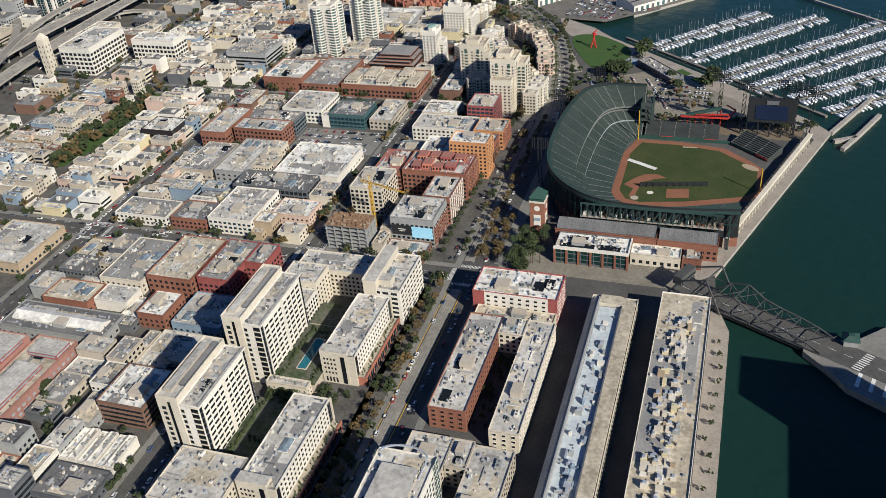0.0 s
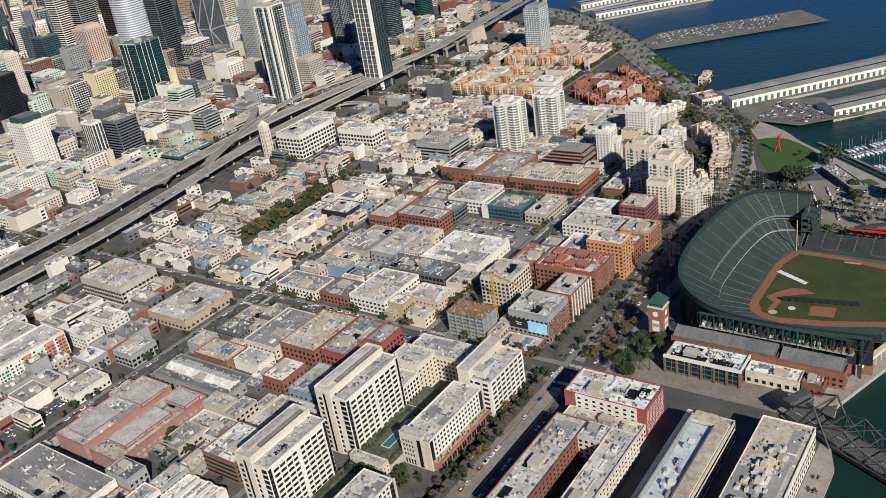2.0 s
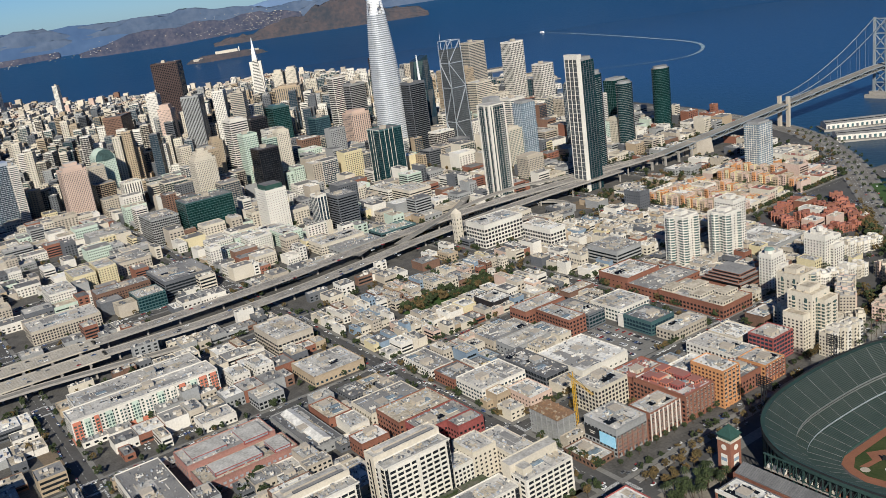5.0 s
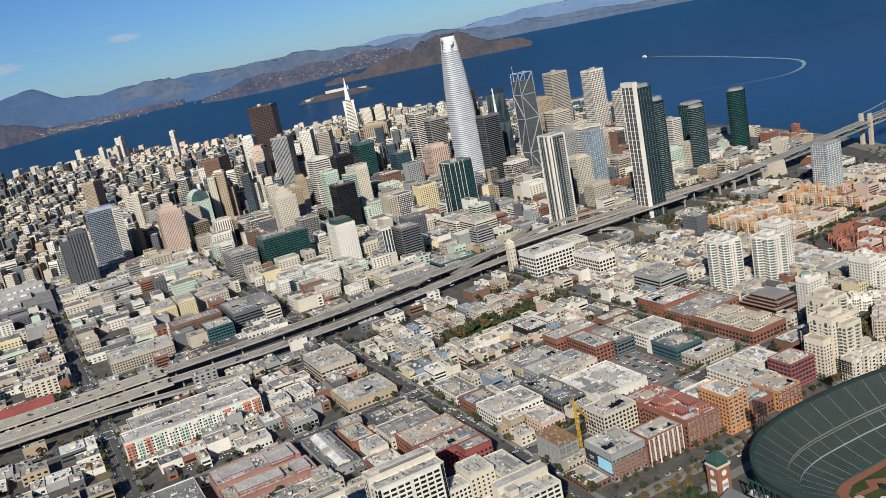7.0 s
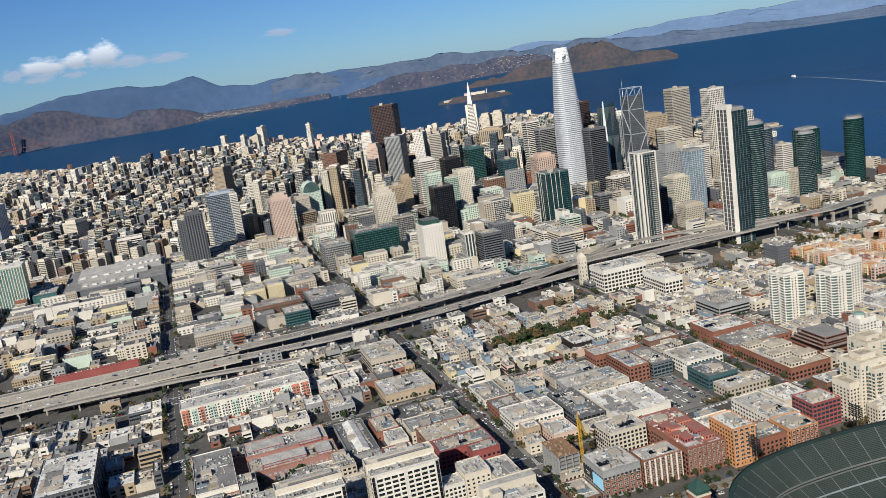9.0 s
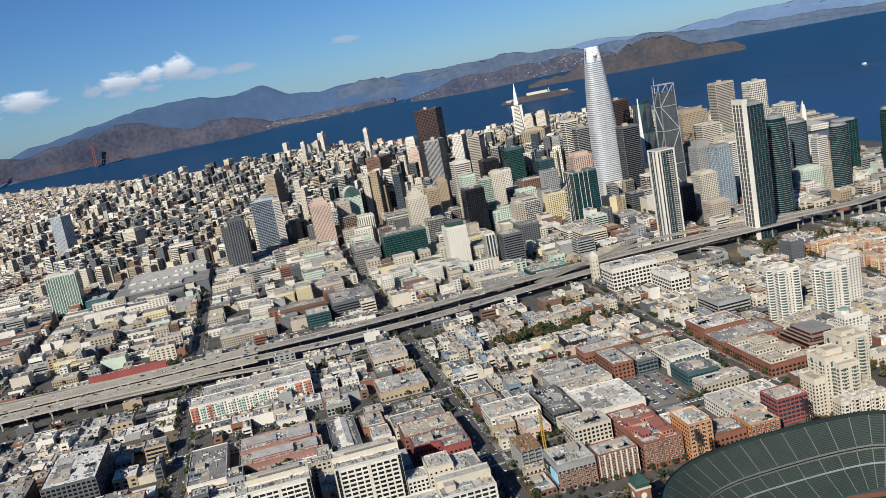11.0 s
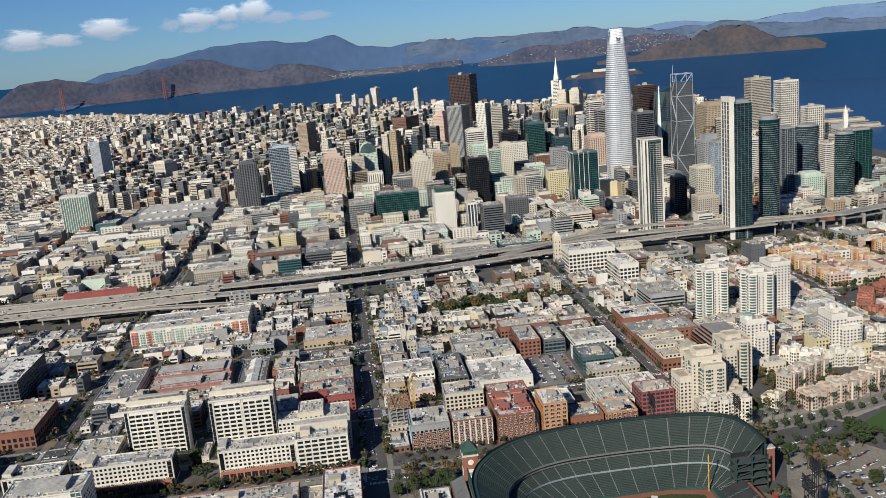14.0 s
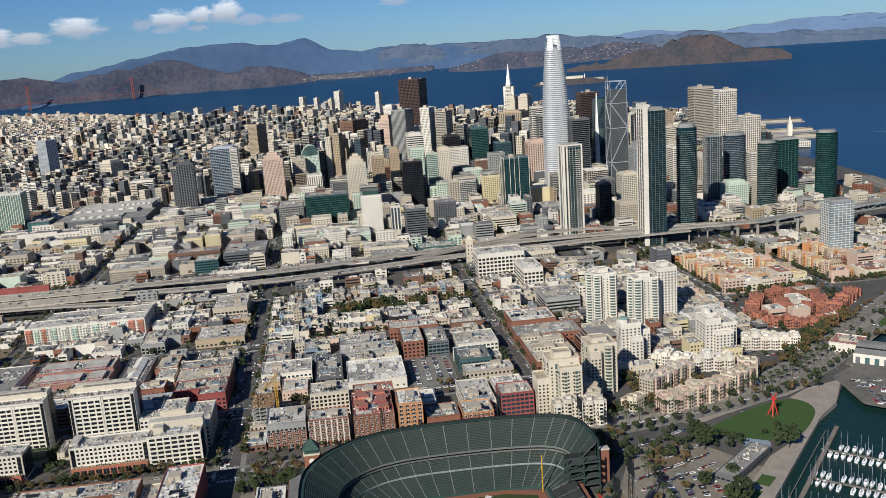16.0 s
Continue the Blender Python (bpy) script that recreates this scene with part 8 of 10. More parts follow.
sheet("promenade", [(-10, 512), (2, 522), (84, 756), (70, 772), (62, 756), (70, 740), (-2, 545), (-14, 530)], 0.08, PROM, "grey-brown concrete waterfront promenade")
sheet("promenade_channel", [(1.5, 200), (14, 200), (14, 462), (4, 490), (1.5, 480)], 0.08, PROM, "curving concrete channel promenade with planting")
sheet("plaza", [(-146, 500), (-20, 500), (-12, 524), (-56, 528), (-112, 536), (-122, 560), (-146, 566)], 0.06, LOTGREY, "paved entrance plaza with palms")
sheet("car_park", [(-60, 768), (62, 764), (-8, 828), (-70, 880), (-118, 852), (-125, 800)], 0.04, LOTGREY, "grey car park by the harbour")
sheet("planted_square", [(-124, 811), (-90, 800), (-82, 827), (-108, 841)], 0.1, SOIL, "brown planted square beside the car park")
sheet("promenade_harbour", [(84, 756), (70, 776), (3, 841), (-61, 897), (-136, 963), (-104, 924), (-84, 893), (-14, 828), (60, 758)], 0.07, PROM, "pale concrete harbour promenade")
sheet("lawn", smooth([(-140, 868), (-122, 885), (-108, 906), (-112, 932), (-131, 953), (-151, 967), (-169, 968), (-178, 957), (-172, 930), (-157, 897), (-140, 868)], 4)[:-1], 0.22, GRASS, "bright green harbour lawn")
sheet("promenade_lawn", [(-106, 904), (-111, 932), (-130, 952), (-150, 966), (-169, 968), (-180, 960), (-196, 985), (-206, 1024), (-160, 991), (-136, 963), (-104, 924)], 0.21, PROM, "pale concrete walk round the harbour lawn")
b = Bag()
ribbon_pts = [(-150, 862), (-164, 896), (-180, 940), (-186, 962), (-200, 990), (-214, 980), (-196, 940), (-176, 880), (-164, 850)]
b.face([(x, y, 0.16) for x, y in ribbon_pts], PROM)
b.link("pavement_lawn", None, "pale pavement between the avenue and the lawn", "structure")
sheet("paving", rect(-50, 872, 5, 8, 45), 0.12, GRASS, "small green lawn by the harbour office")
sheet("paving", rect(-33, 853, 5, 9, 45), 0.12, GRASS, "small green lawn by the harbour office")
b = Bag()
for r0, r1, m in ((0, 2, W["white"]), (2, 5.5, W["blue"]), (5.5, 6.5, W["grey"]), (6.5, 10, W["blue"]), (10, 11, W["grey"])):
    o1, o0 = oval(-106, 893, r1, r1, 0, 28), oval(-106, 893, max(r0, 0.01), max(r0, 0.01), 0, 28)
    for i in range(28):
        j = (i + 1) % 28
        b.face([(*o0[i], 0.2), (*o1[i], 0.2), (*o1[j], 0.2), (*o0[j], 0.2)], m)
tagged(b.link("round_fountain", None), "round blue and white tiled plaza by the lawn", "plaza")
building(-102, -43, 859, 874, 6, "slate", "grey", "glass", "dark", 4, 4, 0.8, 0.6, 0, "harbour_office", "low grey harbour building with a metal roof", deg=130, pent=False)
sc = thing("sculpture", -150, 930, 0, "tall red steel abstract sculpture on the lawn", "sculpture")
b = Bag()
for p, q in (((-3, -3, 0), (1, 1, 16)), ((3, -2, 0), (-1, 0, 15)), ((0, 4, 0), (0, 0, 14)), ((-2, 0, 15), (3, 1, 20)), ((0, -2, 18), (0, 3, 13))):
    b.beam(p, q, 0.9, REDSTEEL)
b.prism(oval(0.5, 0, 2.2, 2.2, 0, 12), 14.5, 15.5, REDSTEEL)
b.link("frame", sc)

# ---- drawbridge over the channel ----
br = thing("drawbridge", 20, 478, 0, "dark steel trussed drawbridge with a counterweight frame", "bridge")
A0, A1 = Vector((-22, 504)), Vector((112, 436))
dv = (A1 - A0).normalized()
nv = Vector((-dv.y, dv.x))


def K(s, o, z):
    p = A0 + dv * s + nv * o
    return (p.x - 20, p.y - 478, z)


b = Bag()
b.face([K(0, -9, 1.2), K(152, -9, 1.2), K(152, 11, 1.2), K(0, 11, 1.2)], ASPHALT)
b.face([K(0, -9, -1), K(152, -9, -1), K(152, -9, 1.2), K(0, -9, 1.2)], BLACKSTEEL)
for k in range(14):
    b.face([K(4 + k * 10, 0.8, 1.23), K(9 + k * 10, 0.8, 1.23), K(9 + k * 10, 1.1, 1.23), K(4 + k * 10, 1.1, 1.23)], WHITEPAINT)
b.link("deck", br, "grey road deck")
BRIDGESTEEL = mat("worn_dark_grey_steel", (0.050, 0.055, 0.056), 0.6, (0.09, 0.088, 0.08), 0.1, 0.9)
for o in (-9, 9):
    b = Bag()
    top = [(24, 4), (34, 13), (46, 17), (58, 11), (70, 9), (82, 8), (94, 6), (104, 3)]
    for (s0, z0), (s1, z1) in zip(top, top[1:]):
        b.beam(K(s0, o, z0), K(s1, o, z1), 0.75, BRIDGESTEEL)
        b.beam(K(s0, o, 1.5), K(s1, o, 1.5), 0.6, BRIDGESTEEL)
        b.beam(K(s0, o, z0), K(s0, o, 1.5), 0.42, BRIDGESTEEL)
        b.beam(K(s0, o, z0), K(s1, o, 1.5), 0.42, BRIDGESTEEL)
        b.beam(K(s0, o, 1.5), K(s1, o, z1), 0.3, BRIDGESTEEL)
    b.link("truss", br, "black riveted truss")
b = Bag()
for s, z in ((34, 13), (46, 17), (58, 11), (70, 9), (82, 8), (94, 6)):
    b.beam(K(s, -9, z), K(s, 9, z), 0.42, BRIDGESTEEL)
    b.beam(K(s, -9, z), K(s + 11, 9, z - 1), 0.3, BRIDGESTEEL)
b.link("top_bracing", br)
b = Bag()
for o in (-10, 10):
    b.beam(K(12, o, 0), K(26, o, 22), 0.9, BRIDGESTEEL)
    b.beam(K(38, o, 0), K(26, o, 22), 0.9, BRIDGESTEEL)
    b.beam(K(4, o, 12), K(26, o, 22), 0.8, BRIDGESTEEL)
    b.beam(K(19, o, 11), K(33, o, 11), 0.42, BRIDGESTEEL)
b.beam(K(26, -10, 22), K(26, 10, 22), 0.8, BRIDGESTEEL)
b.beam(K(5, -9, 12), K(5, 9, 12), 6, BRIDGESTEEL)
b.link("counterweight_frame", br, "black steel counterweight tower")
b = Bag()
p = K(112, 13, 0)
b.box(p[0] - 4, p[0] + 4, p[1] - 4, p[1] + 4, -3, 5.5, W["grey"])
b.prism(rect(p[0], p[1], 5, 5), 5.5, 8, W["green"], None, 0.3)
b.link("bridge_house", br, "small control house with a green roof")
for s in (24, 104):
    b = Bag()
    p = [K(s - 4, -11, 0)[:2], K(s + 4, -11, 0)[:2], K(s + 4, 11, 0)[:2], K(s - 4, 11, 0)[:2]]
    b.prism(p, -5, 0.3, PIERCONC)
    b.link("bridge_pier", br, "concrete bridge pier")

sheet("terrace", [(-64, 742), (58, 734), (62, 756), (40, 770), (-60, 770)], 0.09, SOIL, "brown terrace ground behind the bleachers")
# water taxi pier beyond the ball park
b = Bag()
for p, q in (((86, 742), (104, 752)), ((104, 752), (92, 728)), ((104, 752), (126, 800)), ((84, 757), (122, 836))):
    b.beam((*p, -1.4), (*q, -1.4), 3.4, PIERCONC)
tagged(b.link("landing_pier", None), "pale zigzag landing pier on the water", "pier")
# crosswalk at the bridge head
for k in range(9):
    b = Bag()
    b.face([K(122 + k * 0.2, -8 + k * 2.1, 1.26), K(127 + k * 0.2, -8 + k * 2.1, 1.26), K(127 + k * 0.2, -7 + k * 2.1, 1.26), K(122 + k * 0.2, -7 + k * 2.1, 1.26)], WHITEPAINT)
    b.link("crosswalk_bar", br, "", "stuff")
# tall block on the south bank, beside the channel
building(131, 184, 327, 362, 80, "beige", "light", "grid", "dark", 3.6, 4, 0.5, 0.5, 2, "office_block", "tall beige block on the south bank of the channel")
building(158, 200, 250, 326.5, 80, "beige", "light", "grid", "dark", 3.6, 4, 0.5, 0.5, 2, "office_block", "tall beige slab on the south bank of the channel")
# paved bridge head on the south bank
b = Bag()
b.prism([(57, 451), (72, 435), (80, 423), (99, 412), (150, 398), (150, 492), (106, 486), (86, 467), (58, 467)], -4, 1.12, CONCRETE, CONCRETE)
b.link("bridge_head", None, "grey paved bridge head with a sea wall", "structure")
for k in range(3):
    b = Bag()
    b.face([(84 + k * 7, 426 - k * 3, 1.18), (86 + k * 7, 425 - k * 3, 1.18), (90 + k * 7, 440 - k * 3, 1.18), (88 + k * 7, 441 - k * 3, 1.18)], WHITEPAINT)
    b.link("stop_line", None, "white painted stop line at the bridge head", "structure")

# ---- waterfront avenue, piers, marina ----
EMB = smooth([(-165, 740), (-172, 800), (-184, 870), (-206, 945), (-240, 1005), (-300, 1085), (-430, 1245), (-560, 1395), (-720, 1525), (-920, 1605), (-1200, 1672)], 6)


def ribbon(b, line, o0, o1, z, material):
    pts = []
    for i, p in enumerate(line):
        q, r = line[min(i + 1, len(line) - 1)], line[max(i - 1, 0)]
        d = Vector((q[0] - r[0], q[1] - r[1])).normalized()
        pts.append(((p[0] - d.y * o0, p[1] + d.x * o0, z), (p[0] - d.y * o1, p[1] + d.x * o1, z)))
    for a, c in zip(pts, pts[1:]):
        b.face([a[0], c[0], c[1], a[1]], material)


b = Bag()
ribbon(b, EMB, 22, -22, 0.20, CONCRETE)
b.link("pavement_avenue", None, "pale concrete pavements of the waterfront avenue", "structure")
b = Bag()
ribbon(b, EMB, 17, 5, 0.24, AVENUE)
ribbon(b, EMB, -5, -17, 0.24, AVENUE)
ribbon(b, EMB, 3.5, -3.5, 0.25, DECK)
b.link("road_avenue", None, "asphalt carriageways of the waterfront avenue with a tram median", "structure")
b = Bag()
for o in (13, 9, -9, -13):
    for i in range(0, len(EMB) - 1):
        p, q = Vector(EMB[i]), Vector(EMB[i + 1])
        d = (q - p).normalized()
        n_ = Vector((-d.y, d.x))
        L = (q - p).length
        s = 0
        while s < L:
            c = p + d * s + n_ * o
            e_ = c + d * 4
            b.face([(c.x + n_.x * 0.15, c.y + n_.y * 0.15, 0.26), (e_.x + n_.x * 0.15, e_.y + n_.y * 0.15, 0.26), (e_.x - n_.x * 0.15, e_.y - n_.y * 0.15, 0.26), (c.x - n_.x * 0.15, c.y - n_.y * 0.15, 0.26)][::-1], WHITEPAINT)
            s += 11
b.link("road_marking_avenue", None, "white dashed lane lines", "structure")
for p in EMB:
    EXC.append((p[0] - 27, p[0] + 27, p[1] - 25, p[1] + 25))

# the avenue before the ball park: two carriageways, tram median, planted strips
b = Bag()
b.box(-190, -186, -1180, 470, -0.1, 0.17, CONCRETE)
b.box(-172, -164, 200, 470, -0.1, 0.16, DECK)
b.box(-152, -147, 200, 476, -0.1, 0.16, CONCRETE)
b.box(-172, -165, 505, 750, -0.1, 0.16, DECK)
b.box(-150, -141, 505, 752, -0.1, 0.16, CONCRETE)
b.link("median", None, "concrete tram median and pavements of the avenue", "structure")
b = Bag()
for x in (-173.2, -163):
    b.face([(x, 205, 0.18), (x + 0.5, 205, 0.18), (x + 0.5, 468, 0.18), (x, 468, 0.18)], YELLOWPAINT)
for x in (-171, -169.5, -167.8, -166.3):
    b.face([(x, 205, 0.19), (x + 0.15, 205, 0.19), (x + 0.15, 750, 0.19), (x, 750, 0.19)], W["slate"])
b.link("road_marking_avenue", None, "yellow kerb lines and tram rails", "structure")


PIERDECK = mat("weathered_pier_deck", (0.17, 0.155, 0.135), 0.95, (0.10, 0.095, 0.085), 0.05, 0.4)


def pier_shed(name, cx, cy, ln, wd, deg, h, label, roofm=R["grey"], doors=True, wall="white"):
    e = thing(name, cx, cy, -0.5, label, "pier", "piers", deg)
    b = Bag()
    b.box(-ln / 2 - 6, ln / 2 + 8, -wd / 2 - 7, wd / 2 + 7, -2.5, 0.6, PIERCONC, PIERDECK)
    b.link("pier_deck", e, "concrete pier deck")
    b = Bag()
    b.box(-ln / 2, ln / 2, -wd / 2, wd / 2, 0.6, h, W[wall])
    b.f.pop(), b.m.pop()
    b.link("wall", e, "white shed wall")
    b = Bag()
    m = wd * 0.22
    for s in (-1, 1):
        b.face([(-ln / 2, s * wd / 2, h), (ln / 2, s * wd / 2, h), (ln / 2, s * m, h + 1.6), (-ln / 2, s * m, h + 1.6)][::-s], roofm)
        b.face([(-ln / 2, s * m, h + 1.6), (ln / 2, s * m, h + 1.6), (ln / 2, s * m, h + 3), (-ln / 2, s * m, h + 3)][::-s], G["dark"])
        b.face([(-ln / 2, s * m, h + 3), (ln / 2, s * m, h + 3), (ln / 2, 0, h + 4), (-ln / 2, 0, h + 4)][::-s], roofm)
    for s in (-1, 1):
        b.face([(s * ln / 2, -wd / 2, h), (s * ln / 2, wd / 2, h), (s * ln / 2, m, h + 3), (s * ln / 2, 0, h + 4), (s * ln / 2, -m, h + 3)][::s], W["white"])
    b.link("roof", e, "long grey ridged roof")
    n = int(ln / 8) if doors else 0
    for k in range(n):
        b = Bag()
        u = -ln / 2 + 4 + k * ln / n
        for s in (-1, 1):
            y = s * (wd / 2 + 0.06)
            b.face([(u - 2, y, 0.8), (u + 2, y, 0.8), (u + 2, y, h * 0.7), (u - 2, y, h * 0.7)][::-s], W["teal"] if k % 3 else W["slate"])
        b.link("shed_door", e, "", "stuff")
    return e


pier_shed("pier_shed", -160, 1176, 285, 42, 48, 10, "long white pier shed with a grey ridged roof")
pier_shed("pier_shed", -90, 1105, 130, 34, 47, 8, "white harbour shed with a grey roof")
pier_shed("pier_shed", -640, 1640, 190, 34, 50, 9, "white finger pier shed")
pier_shed("pier_shed", -560, 1570, 210, 34, 44, 9, "long white finger pier shed")
for fx_, fy_, fl_, fd_ in ((-1900, 1935, 120, 78), (-2060, 1970, 150, 76), (-2360, 2050, 240, 72)):
    pier_shed("pier_shed", fx_, fy_, fl_, 30, fd_, 6, "low brown finger pier shed on the north waterfront", random.choice((R["grey"], R["light"], R["tan"])), False, "beige")
fb = thing("ferry_terminal", -1790, 1835, 0, "long white waterfront terminal with a tall clock tower", "terminal", "", 168)
b = Bag()
b.box(-100, 100, -24, 24, 0, 15, W["white"], R["light"])
panes(b, -100, 100, -24, 24, 1, 15, "grid", G["dark"], 6, 5, 0.5, 0.6, W["white"])
b.link("hall", fb)
b = Bag()
b.box(-5.5, 5.5, -5.5, 5.5, 15, 52, W["white"])
b.box(-4, 4, -4, 4, 52, 62, W["white"])
b.prism(oval(0, 0, 3.4, 3.4, 0, 10), 62, 74, W["white"], None, 0.15)
b.link("tower", fb)
building(-290, -262, 1058, 1088, 9, "white", "red", "grid", "dark", 4, 4, 0.5, 0.5, 1, "pier_bulkhead", "white bulkhead building with a red-brown roof", deg=45)
sheet("pier_open", [(-482, 1338), (-440, 1300), (-228, 1475), (-290, 1545), (-470, 1395)], -0.6, PIERDECK, "broad open concrete pier used as a car park")
sheet("lawn_shore", [(-338, 1146), (-322, 1138), (-372, 1210), (-424, 1272), (-436, 1262)], 0.3, GRASS, "small shore lawn")
sheet("quay", [(-214, 1020), (-150, 1010), (-92, 1062), (-150, 1110), (-250, 1080)], 0.3, PIERDECK, "open concrete boat yard quay")
b = Bag()
for p, q in (((60, 1128), (205, 985)), ((205, 985), (215, 900))):
    b.beam((*p, -1.2), (*q, -1.2), 3, PIERCONC)
tagged(b.link("breakwater", None), "long low concrete breakwater", "breakwater")

# long dock along the sea wall
b = Bag()
b.beam((82, 792, -2.5), (-120, 968, -2.5), 3.2, PLANK)
b.beam((58, 802, -1.6), (-116, 956, -1.6), 0.5, PLANK)
tagged(b.link("shore_dock", None), "long grey dock along the sea wall", "dock", "marina docks")


# boats
def boat_proto(kind):
    e = new("sail_boat" if kind else "motor_boat")
    e.empty_display_size = 1
    tagged(e, "white sailing boat with a bare mast at its berth" if kind else "white motor cruiser with a dark windscreen at its berth", "boat", "marina boats")
    L, B_ = (10.5, 3.2) if kind else (9.5, 3.4)
    b = Bag()
    half = [(-L / 2, B_ * 0.36), (-L * 0.2, B_ / 2), (L * 0.15, B_ * 0.46), (L * 0.36, B_ * 0.24), (L / 2, 0.0)]
    plan = [(x, -y) for x, y in half] + [(x, y) for x, y in reversed(half[:-1])]
    n = len(plan)
    lo, hi = [b.pt(x * 0.92, y * 0.75, -0.6) for x, y in plan], [b.pt(x, y, 1.0 + (0.3 if x > 0 else 0)) for x, y in plan]
    for i in range(n):
        j = (i + 1) % n
        b.f.append([lo[i], lo[j], hi[j], hi[i]])
        b.m.append(b.mi(HULL))
    b.f.append(hi)
    b.m.append(b.mi(HULL))
    b.link("hull", e)
    b = Bag()
    if kind:
        b.prism([(-1.8, -0.8), (2.4, -0.6), (2.4, 0.6), (-1.8, 0.8)], 1.0, 1.6, HULL, None, 0.85)
        b.link("cabin", e)
        b = Bag()
        b.beam((0.6, 0, 1), (0.6, 0, 14.5), 0.22, SILVERSTEEL)
        b.beam((0.6, 0, 2.4), (-4, 0, 2.4), 0.5, W["blue"])
        b.link("mast", e, "silver mast and boom")
    else:
        b.prism([(-3.2, -1.3), (1.8, -1.0), (1.8, 1.0), (-3.2, 1.3)], 1.0, 2.5, HULL, None, 0.85)
        b.link("cabin", e)
        b = Bag()
        b.prism([(-2.6, -1.0), (0.8, -0.8), (0.8, 0.8), (-2.6, 1.0)], 2.5, 3.1, G["dark"], HULL, 0.85)
        b.link("windscreen", e, "dark windscreen")
    return e


protos = [boat_proto(0), boat_proto(1)]
used = [0, 0]
BOATS = Bag()
ROWS_M = [((-100, 925), (28, 1066)), ((-62, 893), (88, 1058)), ((-30, 850), (150, 1042)), ((4, 830), (172, 1002)), ((44, 813), (182, 942)), ((74, 790), (186, 892))]
for p, q in ROWS_M:
    P0, P1 = Vector(p), Vector(q)
    d = (P1 - P0).normalized()
    n_ = Vector((-d.y, d.x))
    P0 = P0 + d * 16
    L = (P1 - P0).length
    dk = thing("floating_dock", P0.x, P0.y, -2.7, "long grey floating dock with finger berths", "dock", "marina docks", math.degrees(math.atan2(d.y, d.x)))
    b = Bag()
    b.box(0, L, -1.2, 1.2, 0, 0.5, PLANK)
    b.link("walkway", dk)
    b = Bag()
    k = 0
    for s in np.arange(3, L, 9.4):
        b.box(s - 0.5, s + 0.5, -12, 12, 0, 0.4, PLANK)
    b.link("finger_piers", dk, "", "stuff")
    for s in np.arange(3, L - 3, 4.7):
        for side in (-1, 1):
            if random.random() < 0.07:
                continue
            kind = 1 if random.random() < 0.68 else 0
            c = P0 + d * (s + rnd(-0.4, 0.4)) + n_ * side * (7.4 + rnd(-0.6, 0.8))
            ang = math.degrees(math.atan2(n_.y * side, n_.x * side)) + (180 if random.random() < 0.7 else 0)
            m = pose(S * c.x, S * c.y, S * -2.95, 0, 0, ang + rnd(-2, 2))
            if sum(used) >= 300:
                b2 = BOATS
                b2.o, b2.c, b2.s = (c.x, c.y, -2.95), math.cos(radians(ang)), math.sin(radians(ang))
                b2.prism([(-5, -1.2), (-2, -1.6), (3.4, -0.9), (5, 0), (3.4, 0.9), (-2, 1.6), (-5, 1.2)], -0.4, 1.0, HULL)
                b2.prism([(-2, -0.9), (2, -0.7), (2, 0.7), (-2, 0.9)], 1.0, 1.8, HULL, None, 0.8)
                if kind:
                    b2.beam((0.6, 0, 1), (0.6, 0, 14.5), 0.22, SILVERSTEEL)
                continue
            if not used[kind]:
                protos[kind].matrix_basis = m
            else:
                copy_thing(protos[kind], m)
            used[kind] += 1
BOATS.link("moored_boats", None, "white boats moored at the outer docks", "stuff")["category"] = "boats"

# ---- freeway and the great bridge ----
fw = thing("freeway", -785, 0, 0, "raised concrete freeway with two decks on columns", "freeway")
FREECONC = mat("worn_beige_road_concrete", (0.50, 0.445, 0.355), 0.95, (0.33, 0.295, 0.24), 0.05, 0.35)
FREEDARK = mat("dark_road_asphalt", (0.36, 0.325, 0.275), 0.95, (0.18, 0.165, 0.145), 0.05, 0.3)
for xa, xb, z, y1 in ((-22, 9, 12.0, 292), (25, 54, 12.0, 292)):
    b = Bag()
    b.box(xa, xb, -1500, y1, z - 1.6, z, FREECONC, None, True)
    b.link("deck", fw, "worn beige concrete deck")
    for xx in (xa, xb - 0.5):
        b = Bag()
        b.box(xx, xx + 0.5, -1500, y1, z, z + 1.1, PIERCONC)
        b.link("parapet", fw)
    b = Bag()
    for k in range(1, int((xb - xa) / 4.0)):
        xx = xa + k * 4.0
        b.face([(xx + 1.6, -1500, z + 0.02), (xx + 2.2, -1500, z + 0.02), (xx + 2.2, y1, z + 0.02), (xx + 1.6, y1, z + 0.02)], DECK)
        for y in range(-1300, y1 - 10, 12):
            b.face([(xx - 0.12, y, z + 0.03), (xx + 0.12, y, z + 0.03), (xx + 0.12, y + 5, z + 0.03), (xx - 0.12, y + 5, z + 0.03)], WHITEPAINT)
    b.link("lane_marking", fw, "", "stuff")
col = None
for y in range(-1290, 290, 30):
    if col is None:
        b = Bag()
        for xx in (-20, 6, 24, 52):
            b.box(xx - 0.9, xx + 0.9, -0.9, 0.9, -0.5, 10, PIERCONC)
        b.box(-26, 58, -1.2, 1.2, 9, 10.2, PIERCONC, None, True)
        col = b.link("column_bent", fw, "concrete column bent")
        col.matrix_basis = pose(0, S * y, 0)
    else:
        ob = bpy.data.objects.new("column_bent", col.data)
        scene.collection.objects.link(ob)
        ob.parent = fw
        ob.matrix_basis = pose(0, S * y, 0)


